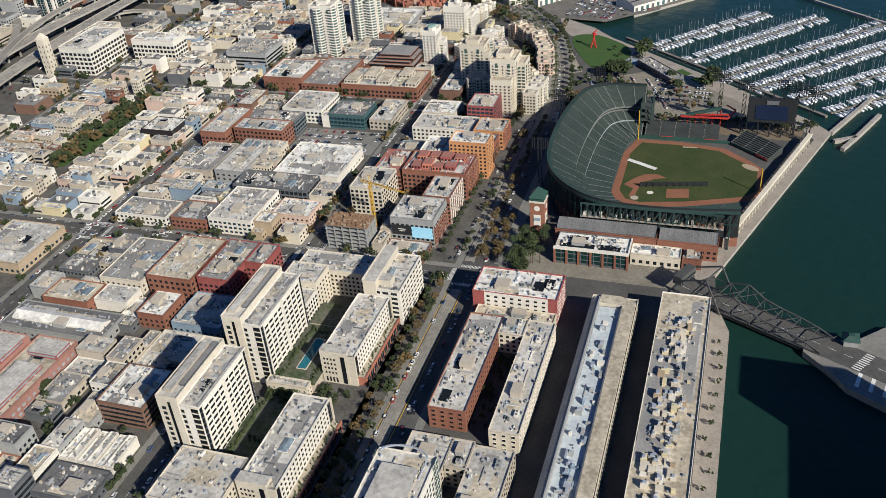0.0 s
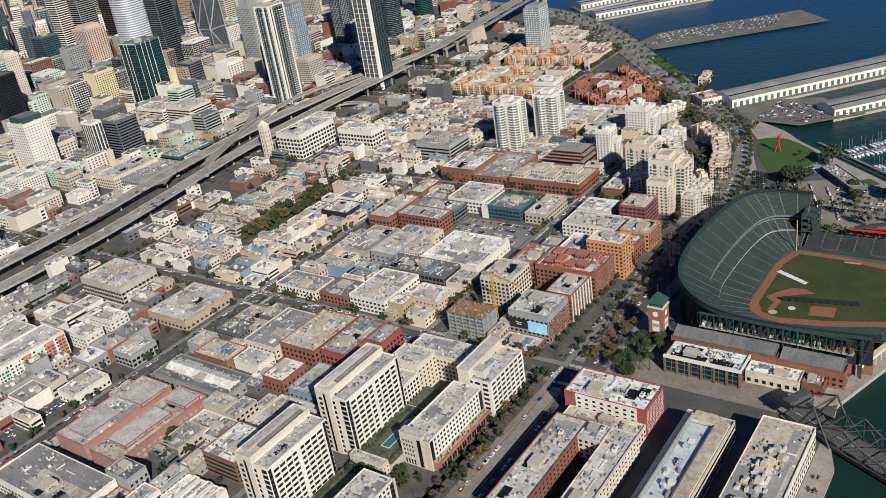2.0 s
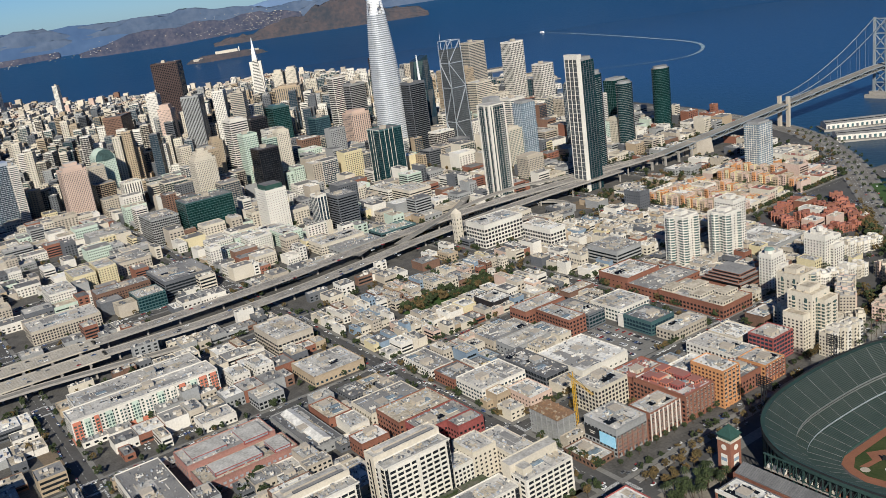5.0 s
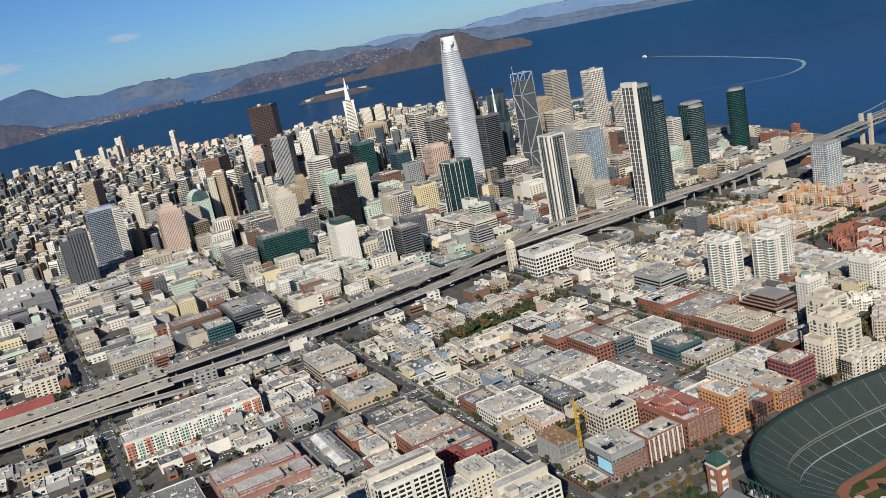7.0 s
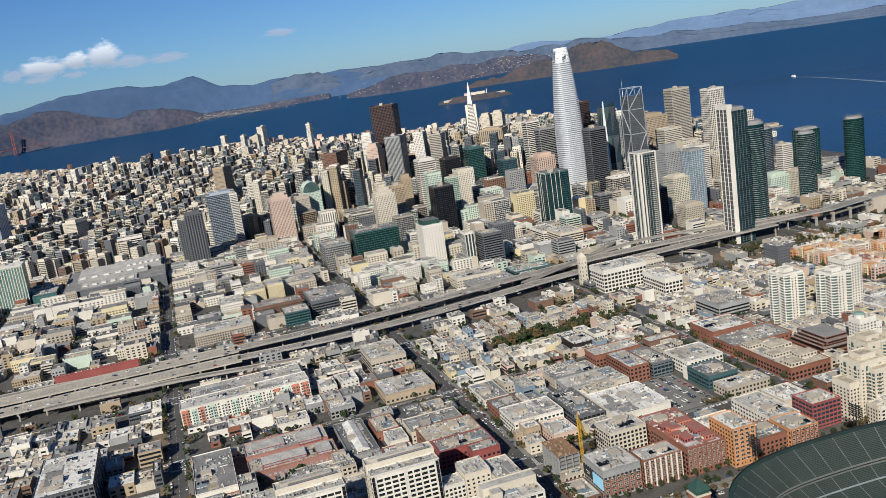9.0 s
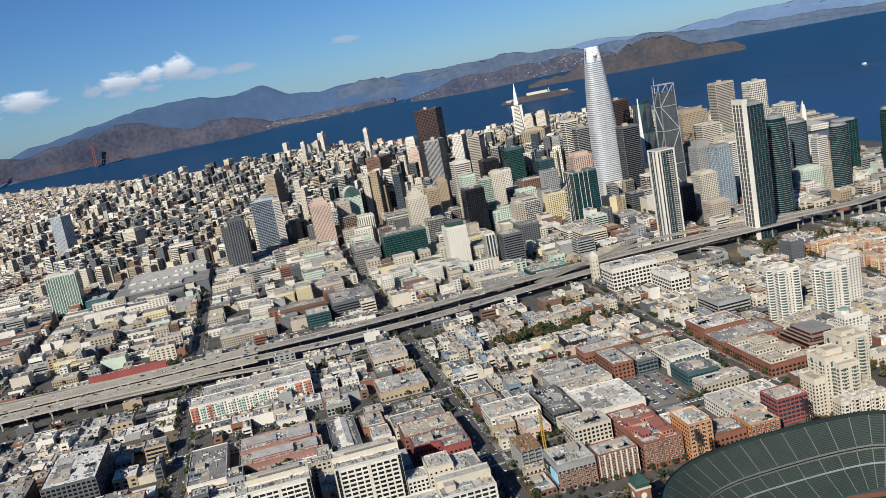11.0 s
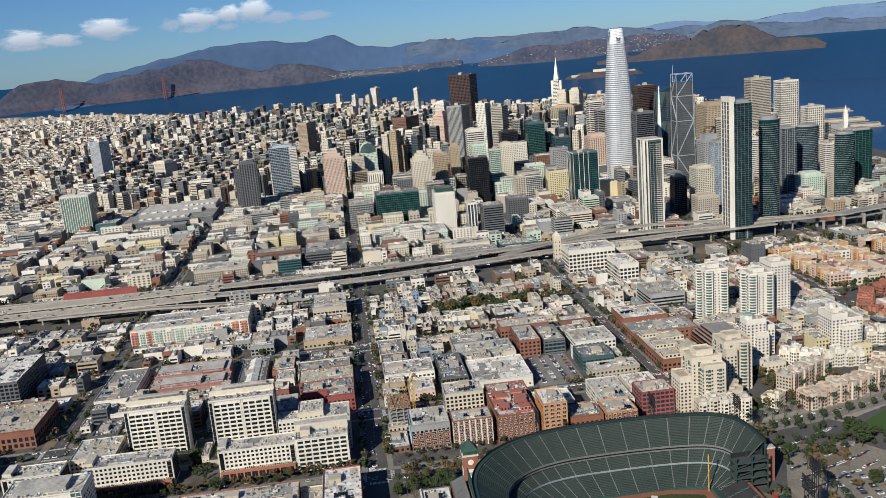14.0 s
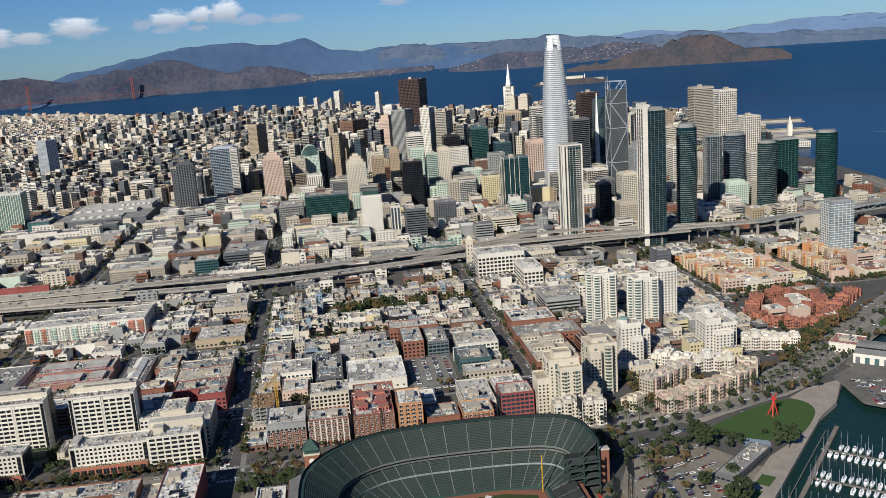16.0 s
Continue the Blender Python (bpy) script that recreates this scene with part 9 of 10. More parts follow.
def ramp(pts, w, label, road=None, lanes=0):
    line = smooth(pts, 6)
    e = thing("ramp", line[0][0], line[0][1], 0, label, "ramp", "freeway ramps")
    b, k_ = Bag(), Bag()
    sides_, deck_ = [[], []], []
    for (p, q) in zip(line, line[1:]):
        d = Vector((q[0] - p[0], q[1] - p[1])).normalized()
        n_ = Vector((-d.y, d.x)) * w / 2
        o = Vector(line[0][:2])
        v = [(p[0] + n_.x - o.x, p[1] + n_.y - o.y, p[2]), (q[0] + n_.x - o.x, q[1] + n_.y - o.y, q[2]), (q[0] - n_.x - o.x, q[1] - n_.y - o.y, q[2]), (p[0] - n_.x - o.x, p[1] - n_.y - o.y, p[2])]
        deck_.append((v[0], v[3], v[1], v[2]))
        for i, j, w_ in ((0, 1, 0), (3, 2, 1)):
            sides_[w_].append((v[i], v[j]))
    for p in line[2::4]:
        o = line[0]
        k_.box(p[0] - o[0] - 0.9, p[0] - o[0] + 0.9, p[1] - o[1] - 0.9, p[1] - o[1] + 0.9, -0.3, p[2] - 0.5, PIERCONC)
    ring = [[b.pt(*deck_[0][0]), b.pt(*deck_[0][1])]] + [[b.pt(*q_[2]), b.pt(*q_[3])] for q_ in deck_]
    for lo, hi in zip(ring, ring[1:]):
        b.f.append([lo[0], lo[1], hi[1], hi[0]])
        b.m.append(b.mi(road or DECK))
    b.link("deck", e, "grey road deck")
    if lanes:
        mk = Bag()
        for n_, q_ in enumerate(deck_):
            for k in range(1, lanes):
                t = k / lanes
                p0, p1 = Vector(q_[0]).lerp(Vector(q_[1]), t), Vector(q_[2]).lerp(Vector(q_[3]), t)
                for u in range(3):
                    a, c = p0.lerp(p1, u / 3), p0.lerp(p1, u / 3 + 0.14)
                    mk.face([(a.x - 0.13, a.y, a.z + 0.04), (a.x + 0.13, a.y, a.z + 0.04), (c.x + 0.13, c.y, c.z + 0.04), (c.x - 0.13, c.y, c.z + 0.04)], WHITEPAINT)
        mk.link("lane_marking", e, "", "stuff")
    for strip in sides_:
        c = Bag()
        ring = [[c.pt(*strip[0][0][:2], strip[0][0][2] + o_) for o_ in (-1.5, 1)]] + [[c.pt(*q_[:2], q_[2] + o_) for o_ in (-1.5, 1)] for _, q_ in strip]
        for lo, hi in zip(ring, ring[1:]):
            c.f.append([lo[0], hi[0], hi[1], lo[1]])
            c.m.append(c.mi(PIERCONC))
        c.link("parapet", e)
    k_.link("column", e, "", "stuff")


ramp([(-791, 288, 12), (-791, 350, 12), (-793, 414, 12), (-799, 519, 12), (-813, 620, 12.5), (-826, 740, 13), (-828, 860, 15), (-812, 980, 18), (-794, 1110, 20), (-785, 1236, 20.3)], 20, "raised freeway carriageway with dark asphalt lanes", FREEDARK, 5)
ramp([(-747, 288, 12), (-742, 350, 12), (-739, 414, 12), (-744, 519, 12), (-759, 620, 12), (-778, 740, 12.4), (-786, 860, 13.5), (-784, 960, 16), (-777, 1050, 18.4), (-773, 1120, 19.7)], 19, "raised freeway carriageway with grey asphalt lanes", FREEDARK, 4)
ramp([(-800, 720, 12), (-830, 800, 13), (-880, 880, 13), (-940, 940, 12), (-1010, 990, 11), (-1100, 1020, 10)], 10, "curving concrete freeway ramp")
ramp([(-764, 780, 12.3), (-738, 850, 12), (-712, 910, 10), (-716, 955, 8), (-750, 975, 7), (-790, 960, 6), (-800, 900, 4)], 9, "looping concrete freeway ramp")
ramp([(-798, 640, 12), (-830, 700, 10), (-845, 800, 7), (-848, 880, 2)], 9, "concrete off-ramp beside the freeway")
ramp([(-786, 700, 13), (-840, 840, 17), (-852, 960, 20), (-822, 1060, 20.5), (-796, 1180, 20.4)], 10, "upper concrete freeway connector")
ramp([(-722, 60, 12), (-716, 200, 11.5), (-706, 300, 9), (-703, 380, 5), (-701, 460, 1)], 11, "concrete off-ramp beside the freeway")
ramp([(-806, -500, 12), (-820, -250, 11), (-824, 0, 9), (-822, 150, 4), (-822, 220, 1)], 12, "concrete off-ramp beside the freeway")
sheet("embankment", [(-752, 960), (-690, 990), (-670, 1250), (-755, 1270)], 0.25, SOIL, "bare soil and scrub below the bridge approach")
sheet("cut_street", [(-600, 180), (-470, 188), (-300, 190), (-300, 200), (-470, 200), (-600, 196)], 0.22, SOIL, "street dug up with brown soil")

gb = thing("suspension_bridge", -786, 1230, 0, "grey steel double-deck suspension bridge over the bay", "bridge")


def gpt(s, o, z):
    """A point of the bridge: s along it, o across it; it bears slightly to the east."""
    return (o + 0.03 * s, s, z)


def deck_z(s):
    return 20 + min(s, 620) * 0.069


b = Bag()
for s in range(0, 2600, 40):
    z0, z1 = deck_z(s), deck_z(s + 40)
    b.face([gpt(s, 11, z0), gpt(s + 40, 11, z1), gpt(s + 40, -11, z1), gpt(s, -11, z0)], DECK)
    b.face([gpt(s, 11, z0 - 8), gpt(s, -11, z0 - 8), gpt(s + 40, -11, z1 - 8), gpt(s + 40, 11, z1 - 8)], DECK)
    for o in (-11, 11):
        b.face([gpt(s, o, z0 - 0.8), gpt(s + 40, o, z1 - 0.8), gpt(s + 40, o, z1 + 1), gpt(s, o, z0 + 1)], SILVERSTEEL)
b.link("roadway", gb, "two grey road decks")
for o in (-11.3, 11.3):
    b = Bag()
    for s in range(60, 2600, 20):
        z0, z1 = deck_z(s), deck_z(s + 20)
        up = (s // 20) % 2
        b.beam(gpt(s, o, z0 - (8 if up else 0)), gpt(s + 20, o, z1 - (0 if up else 8)), 0.8, SILVERSTEEL)
        b.beam(gpt(s, o, z0 - 8), gpt(s, o, z0), 0.6, SILVERSTEEL)
        b.beam(gpt(s, o, z0 - 8), gpt(s + 20, o, z1 - 8), 1.0, SILVERSTEEL)
    b.link("truss", gb, "grey steel side truss")
for s, z in ((30, 0), (62, 0), (94, 0), (126, 0)):
    b = Bag()
    for o in (-10, 10):
        p = gpt(s - 60, o, 0)
        b.box(p[0] - 1.6, p[0] + 1.6, p[1] - 1.6, p[1] + 1.6, -1, deck_z(s) - 9, PIERCONC)
    p = gpt(s - 60, 0, 0)
    b.box(p[0] - 12, p[0] + 12, p[1] - 1.5, p[1] + 1.5, deck_z(s) - 11, deck_z(s) - 8, PIERCONC, None, True)
    b.link("pier_bent", gb, "pale concrete pier bent")
b = Bag()
p = gpt(95, 0, 0)
b.prism([(p[0] - 15, p[1] - 22), (p[0] + 15, p[1] - 22), (p[0] + 15, p[1] + 22), (p[0] - 15, p[1] + 22)], -1, deck_z(95) - 1, W["beige"], None, 0.86)
b.link("anchorage", gb, "massive pale concrete anchorage")
b = Bag()
p = gpt(330, 0, 0)
for o in (-9, 9):
    b.box(p[0] + o - 3, p[0] + o + 3, p[1] - 3, p[1] + 3, -3, deck_z(330) + 14, W["beige"])
b.link("land_pier", gb, "tall pale concrete pier")
for s0 in (640, 1344):
    b = Bag()
    for o in (-13, 13):
        b.beam(gpt(s0, o, 0), gpt(s0, o, 158), 4.6, SILVERSTEEL)
    for z0, z1 in ((4, 28), (28, 52), (66, 96), (96, 126), (126, 155)):
        b.beam(gpt(s0, -13, z0), gpt(s0, 13, z1), 1.8, SILVERSTEEL)
        b.beam(gpt(s0, 13, z0), gpt(s0, -13, z1), 1.8, SILVERSTEEL)
        b.beam(gpt(s0, -13, z1), gpt(s0, 13, z1), 2.2, SILVERSTEEL)
    b.link("tower", gb, "cross-braced grey steel tower")
    b = Bag()
    p = gpt(s0, 0, 0)
    b.box(p[0] - 26, p[0] + 26, p[1] - 14, p[1] + 14, -4, 4, PIERCONC)
    b.box(p[0] - 19, p[0] + 19, p[1] - 9, p[1] + 9, 4, 10, PIERCONC)
    b.link("tower_base", gb, "concrete fender base")
for o in (-13, 13):
    b, hg = Bag(), Bag()
    pts = [gpt(330 + 310 * i / 10, o, deck_z(330) + 12 + (158 - deck_z(330) - 12) * (i / 10) ** 1.6) for i in range(11)]
    pts += [gpt(640 + 704 * i / 20, o, 72 + 86 * (i / 10 - 1) ** 2) for i in range(1, 21)]
    pts += [gpt(1344 + 350 * i / 10, o, 158 - 90 * (i / 10) ** 0.7) for i in range(1, 11)]
    b.tube(pts, 1.0, SILVERSTEEL)
    for p in pts:
        m = deck_z(p[1])
        if p[2] > m + 3:
            hg.beam(p, (p[0], p[1], m), 0.28, SILVERSTEEL)
    b.link("cable", gb, "grey main cable")
    hg.link("hanger", gb, "", "stuff")

# boats out in the bay with their wakes
def wake_boat(pts, w, ln):
    line = smooth([far(x, y, 0)[:2] for x, y in pts], 6)
    e = thing("ferry", line[-1][0], line[-1][1], -3, "white ferry trailing a pale curving wake", "boat", "boats in the bay")
    b = Bag()
    d = Vector((line[-1][0] - line[-2][0], line[-1][1] - line[-2][1])).normalized()
    b2 = Bag(0, 0, 0, math.degrees(math.atan2(d.y, d.x)))
    b2.prism([(-ln / 2, -ln * 0.12), (ln * 0.3, -ln * 0.12), (ln / 2, 0), (ln * 0.3, ln * 0.12), (-ln / 2, ln * 0.12)], -0.5, 4, HULL)
    b2.prism([(-ln * 0.4, -ln * 0.1), (ln * 0.2, -ln * 0.1), (ln * 0.2, ln * 0.1), (-ln * 0.4, ln * 0.1)], 4, 9, HULL, None, 0.85)
    b2.link("hull", e)
    rel = [(x - line[-1][0], y - line[-1][1]) for x, y in line]
    n = len(rel)
    pv = None
    for i, p in enumerate(rel):
        q, r = rel[min(i + 1, n - 1)], rel[max(i - 1, 0)]
        t_ = Vector((q[0] - r[0], q[1] - r[1])).normalized()
        k = w * (0.35 + 0.65 * math.sin(math.pi * (i + 0.5) / n)) * (0.6 + 0.4 * i / n)
        cur = [b.pt(p[0] - t_.y * k, p[1] + t_.x * k, 0.5), b.pt(p[0] + t_.y * k, p[1] - t_.x * k, 0.5)]
        if pv:
            b.f.append([pv[0], pv[1], cur[1], cur[0]])
            b.m.append(b.mi(WAKE))
        pv = cur
    b.link("wake", e, "pale foam wake")


WAKE = mat("foam_wake", (0.30, 0.38, 0.42), 0.8, (0.10, 0.18, 0.24), 0.02, 0.12)
wake_boat([(-1900, 2150), (-1720, 2400), (-1900, 2700), (-2323, 2899), (-3000, 3140), (-3342, 3228)], 9, 40)
wake_boat([(-3600, 2100), (-3800, 1900)], 5, 30)
wake_boat([(-5200, 1700), (-5300, 1450)], 6, 34)
wake_boat([(-4300, 2900), (-4500, 2700)], 5, 30)
wake_boat([(-6200, 600), (-6100, 350)], 6, 40)

# ---- the rest of the city, lot by lot ----
FAR_CITY = Bag()
MADE = [0]


def lot(b, x0, x1, y0, y1, h, wall, roof, z=0.16, sides="ES", deg=0.0, fl=3.7, bay=4.2, clutter=2, ox=0.0, oy=0.0, far_off=False):
    """A plain building joined into the mass of the far city."""
    keep = b.o, b.c, b.s
    b.o, b.c, b.s = (ox, oy, z), math.cos(radians(deg)), math.sin(radians(deg))
    i = [b.pt(x, y, zz) for zz in (-8 if z > 2 else -0.3, h + 0.8) for x, y in ((x0, y0), (x1, y0), (x1, y1), (x0, y1))]
    k = b.mi(wall)
    for a, c in ((0, 1), (1, 2), (2, 3), (3, 0)):
        b.f.append([i[a], i[c], i[c + 4], i[a + 4]])
        b.m.append(k)
    b.face([(x0, y0, h), (x1, y0, h), (x1, y1, h), (x0, y1, h)], roof)
    if sides:
        if h < 40:
            bay, fl = rnd(3.0, 7.0), rnd(3.4, 4.4)
        style, gl = (random.choice(("grid", "grid", "bands", "none")), "dark") if h < 40 else random.choice((("grid", "dark"), ("vert", "black"), ("bands", "black"), ("glass", "black"), ("glass", "teal"), ("glass", "blue"), ("vert", "dark")))
        # Far windows swap dark glass for mid, distance's lost contrast painted in.
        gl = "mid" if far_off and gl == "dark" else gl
        panes(b, x0, x1, y0, y1, 0.8, h, style, G[gl], fl, bay, 0.9 if style == "glass" else 0.5, 0.8 if style == "glass" else 0.5, wall, sides)
    for q in range(clutter):
        w, d = rnd(1, min(4, (x1 - x0) * 0.3)), rnd(1, min(5, (y1 - y0) * 0.3))
        u, v = rnd(x0 + 1 + w, x1 - 1 - w) if x1 - x0 > 2 * w + 3 else (x0 + x1) / 2, rnd(y0 + 1 + d, y1 - 1 - d) if y1 - y0 > 2 * d + 3 else (y0 + y1) / 2
        b.box(u - w / 2, u + w / 2, v - d / 2, v + d / 2, h, h + rnd(0.8, 3), random.choice((W["white"], W["grey"], W["beige"], W["slate"])))
    b.o, b.c, b.s = keep


def fill(block, hlo, hhi, wlo, whi, walls, roofs, keep=1.0, near=False, rowd=36):
    x0, x1, y0, y1 = block
    rows_n = max(2, int(round((x1 - x0) / rowd)))
    dx = (x1 - x0) / rows_n
    for r in range(rows_n):
        y = y0
        while y < y1 - 6:
            w = min(rnd(wlo, whi), y1 - y)
            a0, a1 = x0 + r * dx + 0.3, x0 + (r + 1) * dx - 0.3 - (rnd(0, 9) if r % 2 else 0)
            if r % 2 == 0:
                a0 += 0 if r == 0 else rnd(0, 7)
            b0, b1 = y + 0.2, y + w - 0.2
            y += w
            if random.random() > keep:
                continue
            lo_, hi_ = a0, a1
            for e0, e1, f0, f1 in EXC:
                if e0 < hi_ and e1 > lo_ and f0 < b1 and f1 > b0:
                    if e0 <= lo_ + 1 and e1 >= hi_ - 1:
                        lo_ = hi_
                    elif e1 - lo_ < hi_ - e0:
                        lo_ = max(lo_, e1 + 0.4)
                    else:
                        hi_ = min(hi_, e0 - 0.4)
            if hi_ - lo_ < 6 or b1 - b0 < 5 or not clear_of(lo_, hi_, b0, b1):
                continue
            h = rnd(hlo, hhi)
            if random.random() < 0.12:
                h *= 1.5
            wl, rf = random.choice(walls), random.choice(roofs)
            if near and MADE[0] < 230:
                MADE[0] += 1
                building(lo_, hi_, b0, b1, h, wl, rf, random.choice(("grid", "grid", "grid", "bands")), "dark", 3.7, rnd(2.8, 4.4), rnd(0.4, 0.6), rnd(0.4, 0.55), random.choice((1, 1, 2)), "building", "", "building", "city buildings", rnd(0.4, 1.2), 0.16, False, pent=random.random() < 0.45, sides="EW" if random.random() < 0.65 else "NSEW")
            else:
                lot(FAR_CITY, lo_, hi_, b0, b1, h, W[wl], R[rf], clutter=8 if lo_ > -900 else 3, sides="EWS" if random.random() < 0.4 else "E")


LOW = ["white", "cream", "cream", "beige", "beige", "tan", "brick", "blue", "yellow", "pink", "brown", "slate", "white", "cream", "white", "beige"]
MID = ["white", "cream", "white", "grey", "beige", "cream", "white", "tan", "cream", "white", "grey", "brick", "mint", "yellow"]
WEST = ["brown", "beige", "slate", "beige", "slate", "white", "tan", "brick", "grey", "cream", "white", "grey"]
DULL = ["grey", "dark", "tan", "light", "grey", "dark", "light", "white", "grey", "dark"]
ROOFS = ["light", "tan", "white", "grey", "white", "dark", "light", "light"]


EXC.append((-600, -570, 572, 748))
EXC.append((-199, -160, 500, 712))
sheet("park_lawn", oval(-585, 660, 13, 84, 0, 28), 0.2, GRASS, "narrow oval park lawn among houses")
EXC.append((-832, -698, -1500, 300))
EXC.append((-812, -724, 290, 600))
EXC.append((-840, -750, 590, 940))
EXC.append((-826, -742, 930, 1400))
EXC.append((-160, 40, 478, 1000))
EXC.append((-262, -180, 828, 970))
for bl in ((-276, -196, 770, 1000), (-467, -300, 1046, 1160), (-660, -491, 1046, 1160), (-660, -491, 1184, 1300), (-660, -570, 1320, 1400)):
    if bl not in BLOCKS:
        BLOCKS.append(bl)
for bl in sorted(BLOCKS, key=lambda q: math.hypot(q[0] + 250, q[2] - 450)):
    x0, x1, y0, y1 = bl
    xm, ym = (x0 + x1) / 2, (y0 + y1) / 2
    if not in_view(x0, y1):
        continue
    if ym > 900 and xm > -690 and x1 > -600:
        fill(bl, 9, 15, 14, 30, ["pink", "orange", "cream", "pink", "brick", "cream", "white"], ["tan", "red", "white", "tan", "light"], 0.78, True)
    elif xm > -290:
        fill(bl, 8, 16, 16, 30, LOW, ROOFS, 0.9, True)
    elif xm > -690 and ym < 420:
        fill(bl, 5, 12, 9, 26, WEST, ROOFS + ["grey", "tan"], 0.80, ym > 150, 30)
    elif xm > -690:
        fill(bl, 5, 12, 6, 17, LOW, ROOFS + ["dark", "grey", "tan"], 0.86, 150 < ym < 1000, 23)
    elif xm > -870:
        fill(bl, 5, 13, 9, 30, WEST, DULL, 0.62 if ym > 300 else 0.54, False, 27)
    elif xm > -1060:
        fill(bl, 5, 22, 9, 36, MID + WEST, DULL, 0.70 if ym > 300 else 0.58, False, 30)
    elif xm > -1260:
        fill(bl, 6, 34 if ym > 400 else 19, 10, 42, MID + WEST[:6], DULL, 0.70, False, 34)
    else:
        fill(bl, 9, 62 if ym > 500 else 26, 14, 46, MID + WEST[:5], DULL, 0.78, False, 34)

# north of the diagonal boulevard the grid turns
WF = [W["white"]] * 2 + [W["cream"]] * 5 + [W["beige"]] * 5 + [W["pink"], W["grey"], W["brown"], W["tan"], W["slate"], W["grey"]]
WT = [W["white"], W["cream"], W["slate"], W["white"], W["grey"], W["beige"], W["cream"], W["tan"], W["slate"]]
RF = [R["light"], R["light"], R["grey"], R["tan"], R["tan"], R["light"]]
ca, sa = math.cos(radians(54)), math.sin(radians(54))
v = -5600.0
ui = 0
while v < 5200:
    dist_v = 0
    u = -6800.0
    while u < 4000:
        x, y = ca * u - sa * v, sa * u + ca * v
        step = 22 if x > -3200 else 26
        u += step
        if x > -1655 or x < -7000 or not in_view(x, y) or not inside(x + 12, y - 12, shore_all) or not inside(x - 12, y + 12, shore_all):
            continue
        if (u % 148) < step * 0.8:
            continue
        if x < -3200 and (ui % 4) == 3:
            continue
        fd = math.hypot(x + 1950, (y - 950) * 0.8)
        if fd < 420:
            h = rnd(30, 105) if random.random() < 0.75 else rnd(100, 135)
        elif fd < 900:
            h = rnd(16, 60)
        elif math.hypot(x + 2500, y - 250) < 700:
            h = rnd(11, 32) if random.random() < 0.9 else rnd(30, 60)
        else:
            h = rnd(6.5, 11) if random.random() < 0.95 else rnd(14, 36)
        if not clear_of(x - 16, x + 16, y - 16, y + 16):
            continue
        w, d = rnd(0.36, 0.48) * step, rnd(6.5, 9.5)
        bag_k = len(FAR_CITY.v)
        zz = rise(x, y)
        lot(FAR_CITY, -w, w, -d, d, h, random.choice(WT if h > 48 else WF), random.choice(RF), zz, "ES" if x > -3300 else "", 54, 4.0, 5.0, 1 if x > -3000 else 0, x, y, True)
        for q in range(bag_k, len(FAR_CITY.v)):
            p = FAR_CITY.v[q]
            if p[0] < -3000:
                FAR_CITY.v[q] = tuple(S * c for c in far(p[0] / S, p[1] / S, p[2] / S))
    ui += 1
    v += 21.5 if v < 3600 else 26
ob = FAR_CITY.link("far_city", None, "pale stucco and stone houses of the far city", "stuff")
ob["category"] = "buildings"


# ---- trees ----
def clumps(b, n, rx, rz, cz, size, material):
    """Leaf clumps scattered through an uneven crown, with gaps between them."""
    for i in range(n):
        a, q, r = rnd(0, 6.283), rnd(-1, 1), rnd(0.35, 1.0) ** 0.5
        k = math.sqrt(max(0, 1 - q * q)) * r
        c = Vector((rx * k * math.cos(a) * rnd(0.8, 1.15), rx * k * math.sin(a) * rnd(0.8, 1.15), cz + rz * q * r))
        s = size * rnd(0.6, 1.3)
        ax = [Vector((rnd(-1, 1), rnd(-1, 1), rnd(-1, 1))).normalized() * s * rnd(0.6, 1.2) for _ in range(2)]
        up = ax[0].cross(ax[1])
        up = up.normalized() * s * 0.7 if up.length > 0.01 else Vector((0, 0, s))
        p = [b.pt(*(c + v)) for v in (ax[0], ax[1], -ax[0], -ax[1], up, -up)]
        m = b.mi(material)
        for f in ((0, 1, 4), (1, 2, 4), (2, 3, 4), (3, 0, 4), (1, 0, 5), (2, 1, 5), (3, 2, 5), (0, 3, 5)):
            b.f.append([p[j] for j in f])
            b.m.append(m)


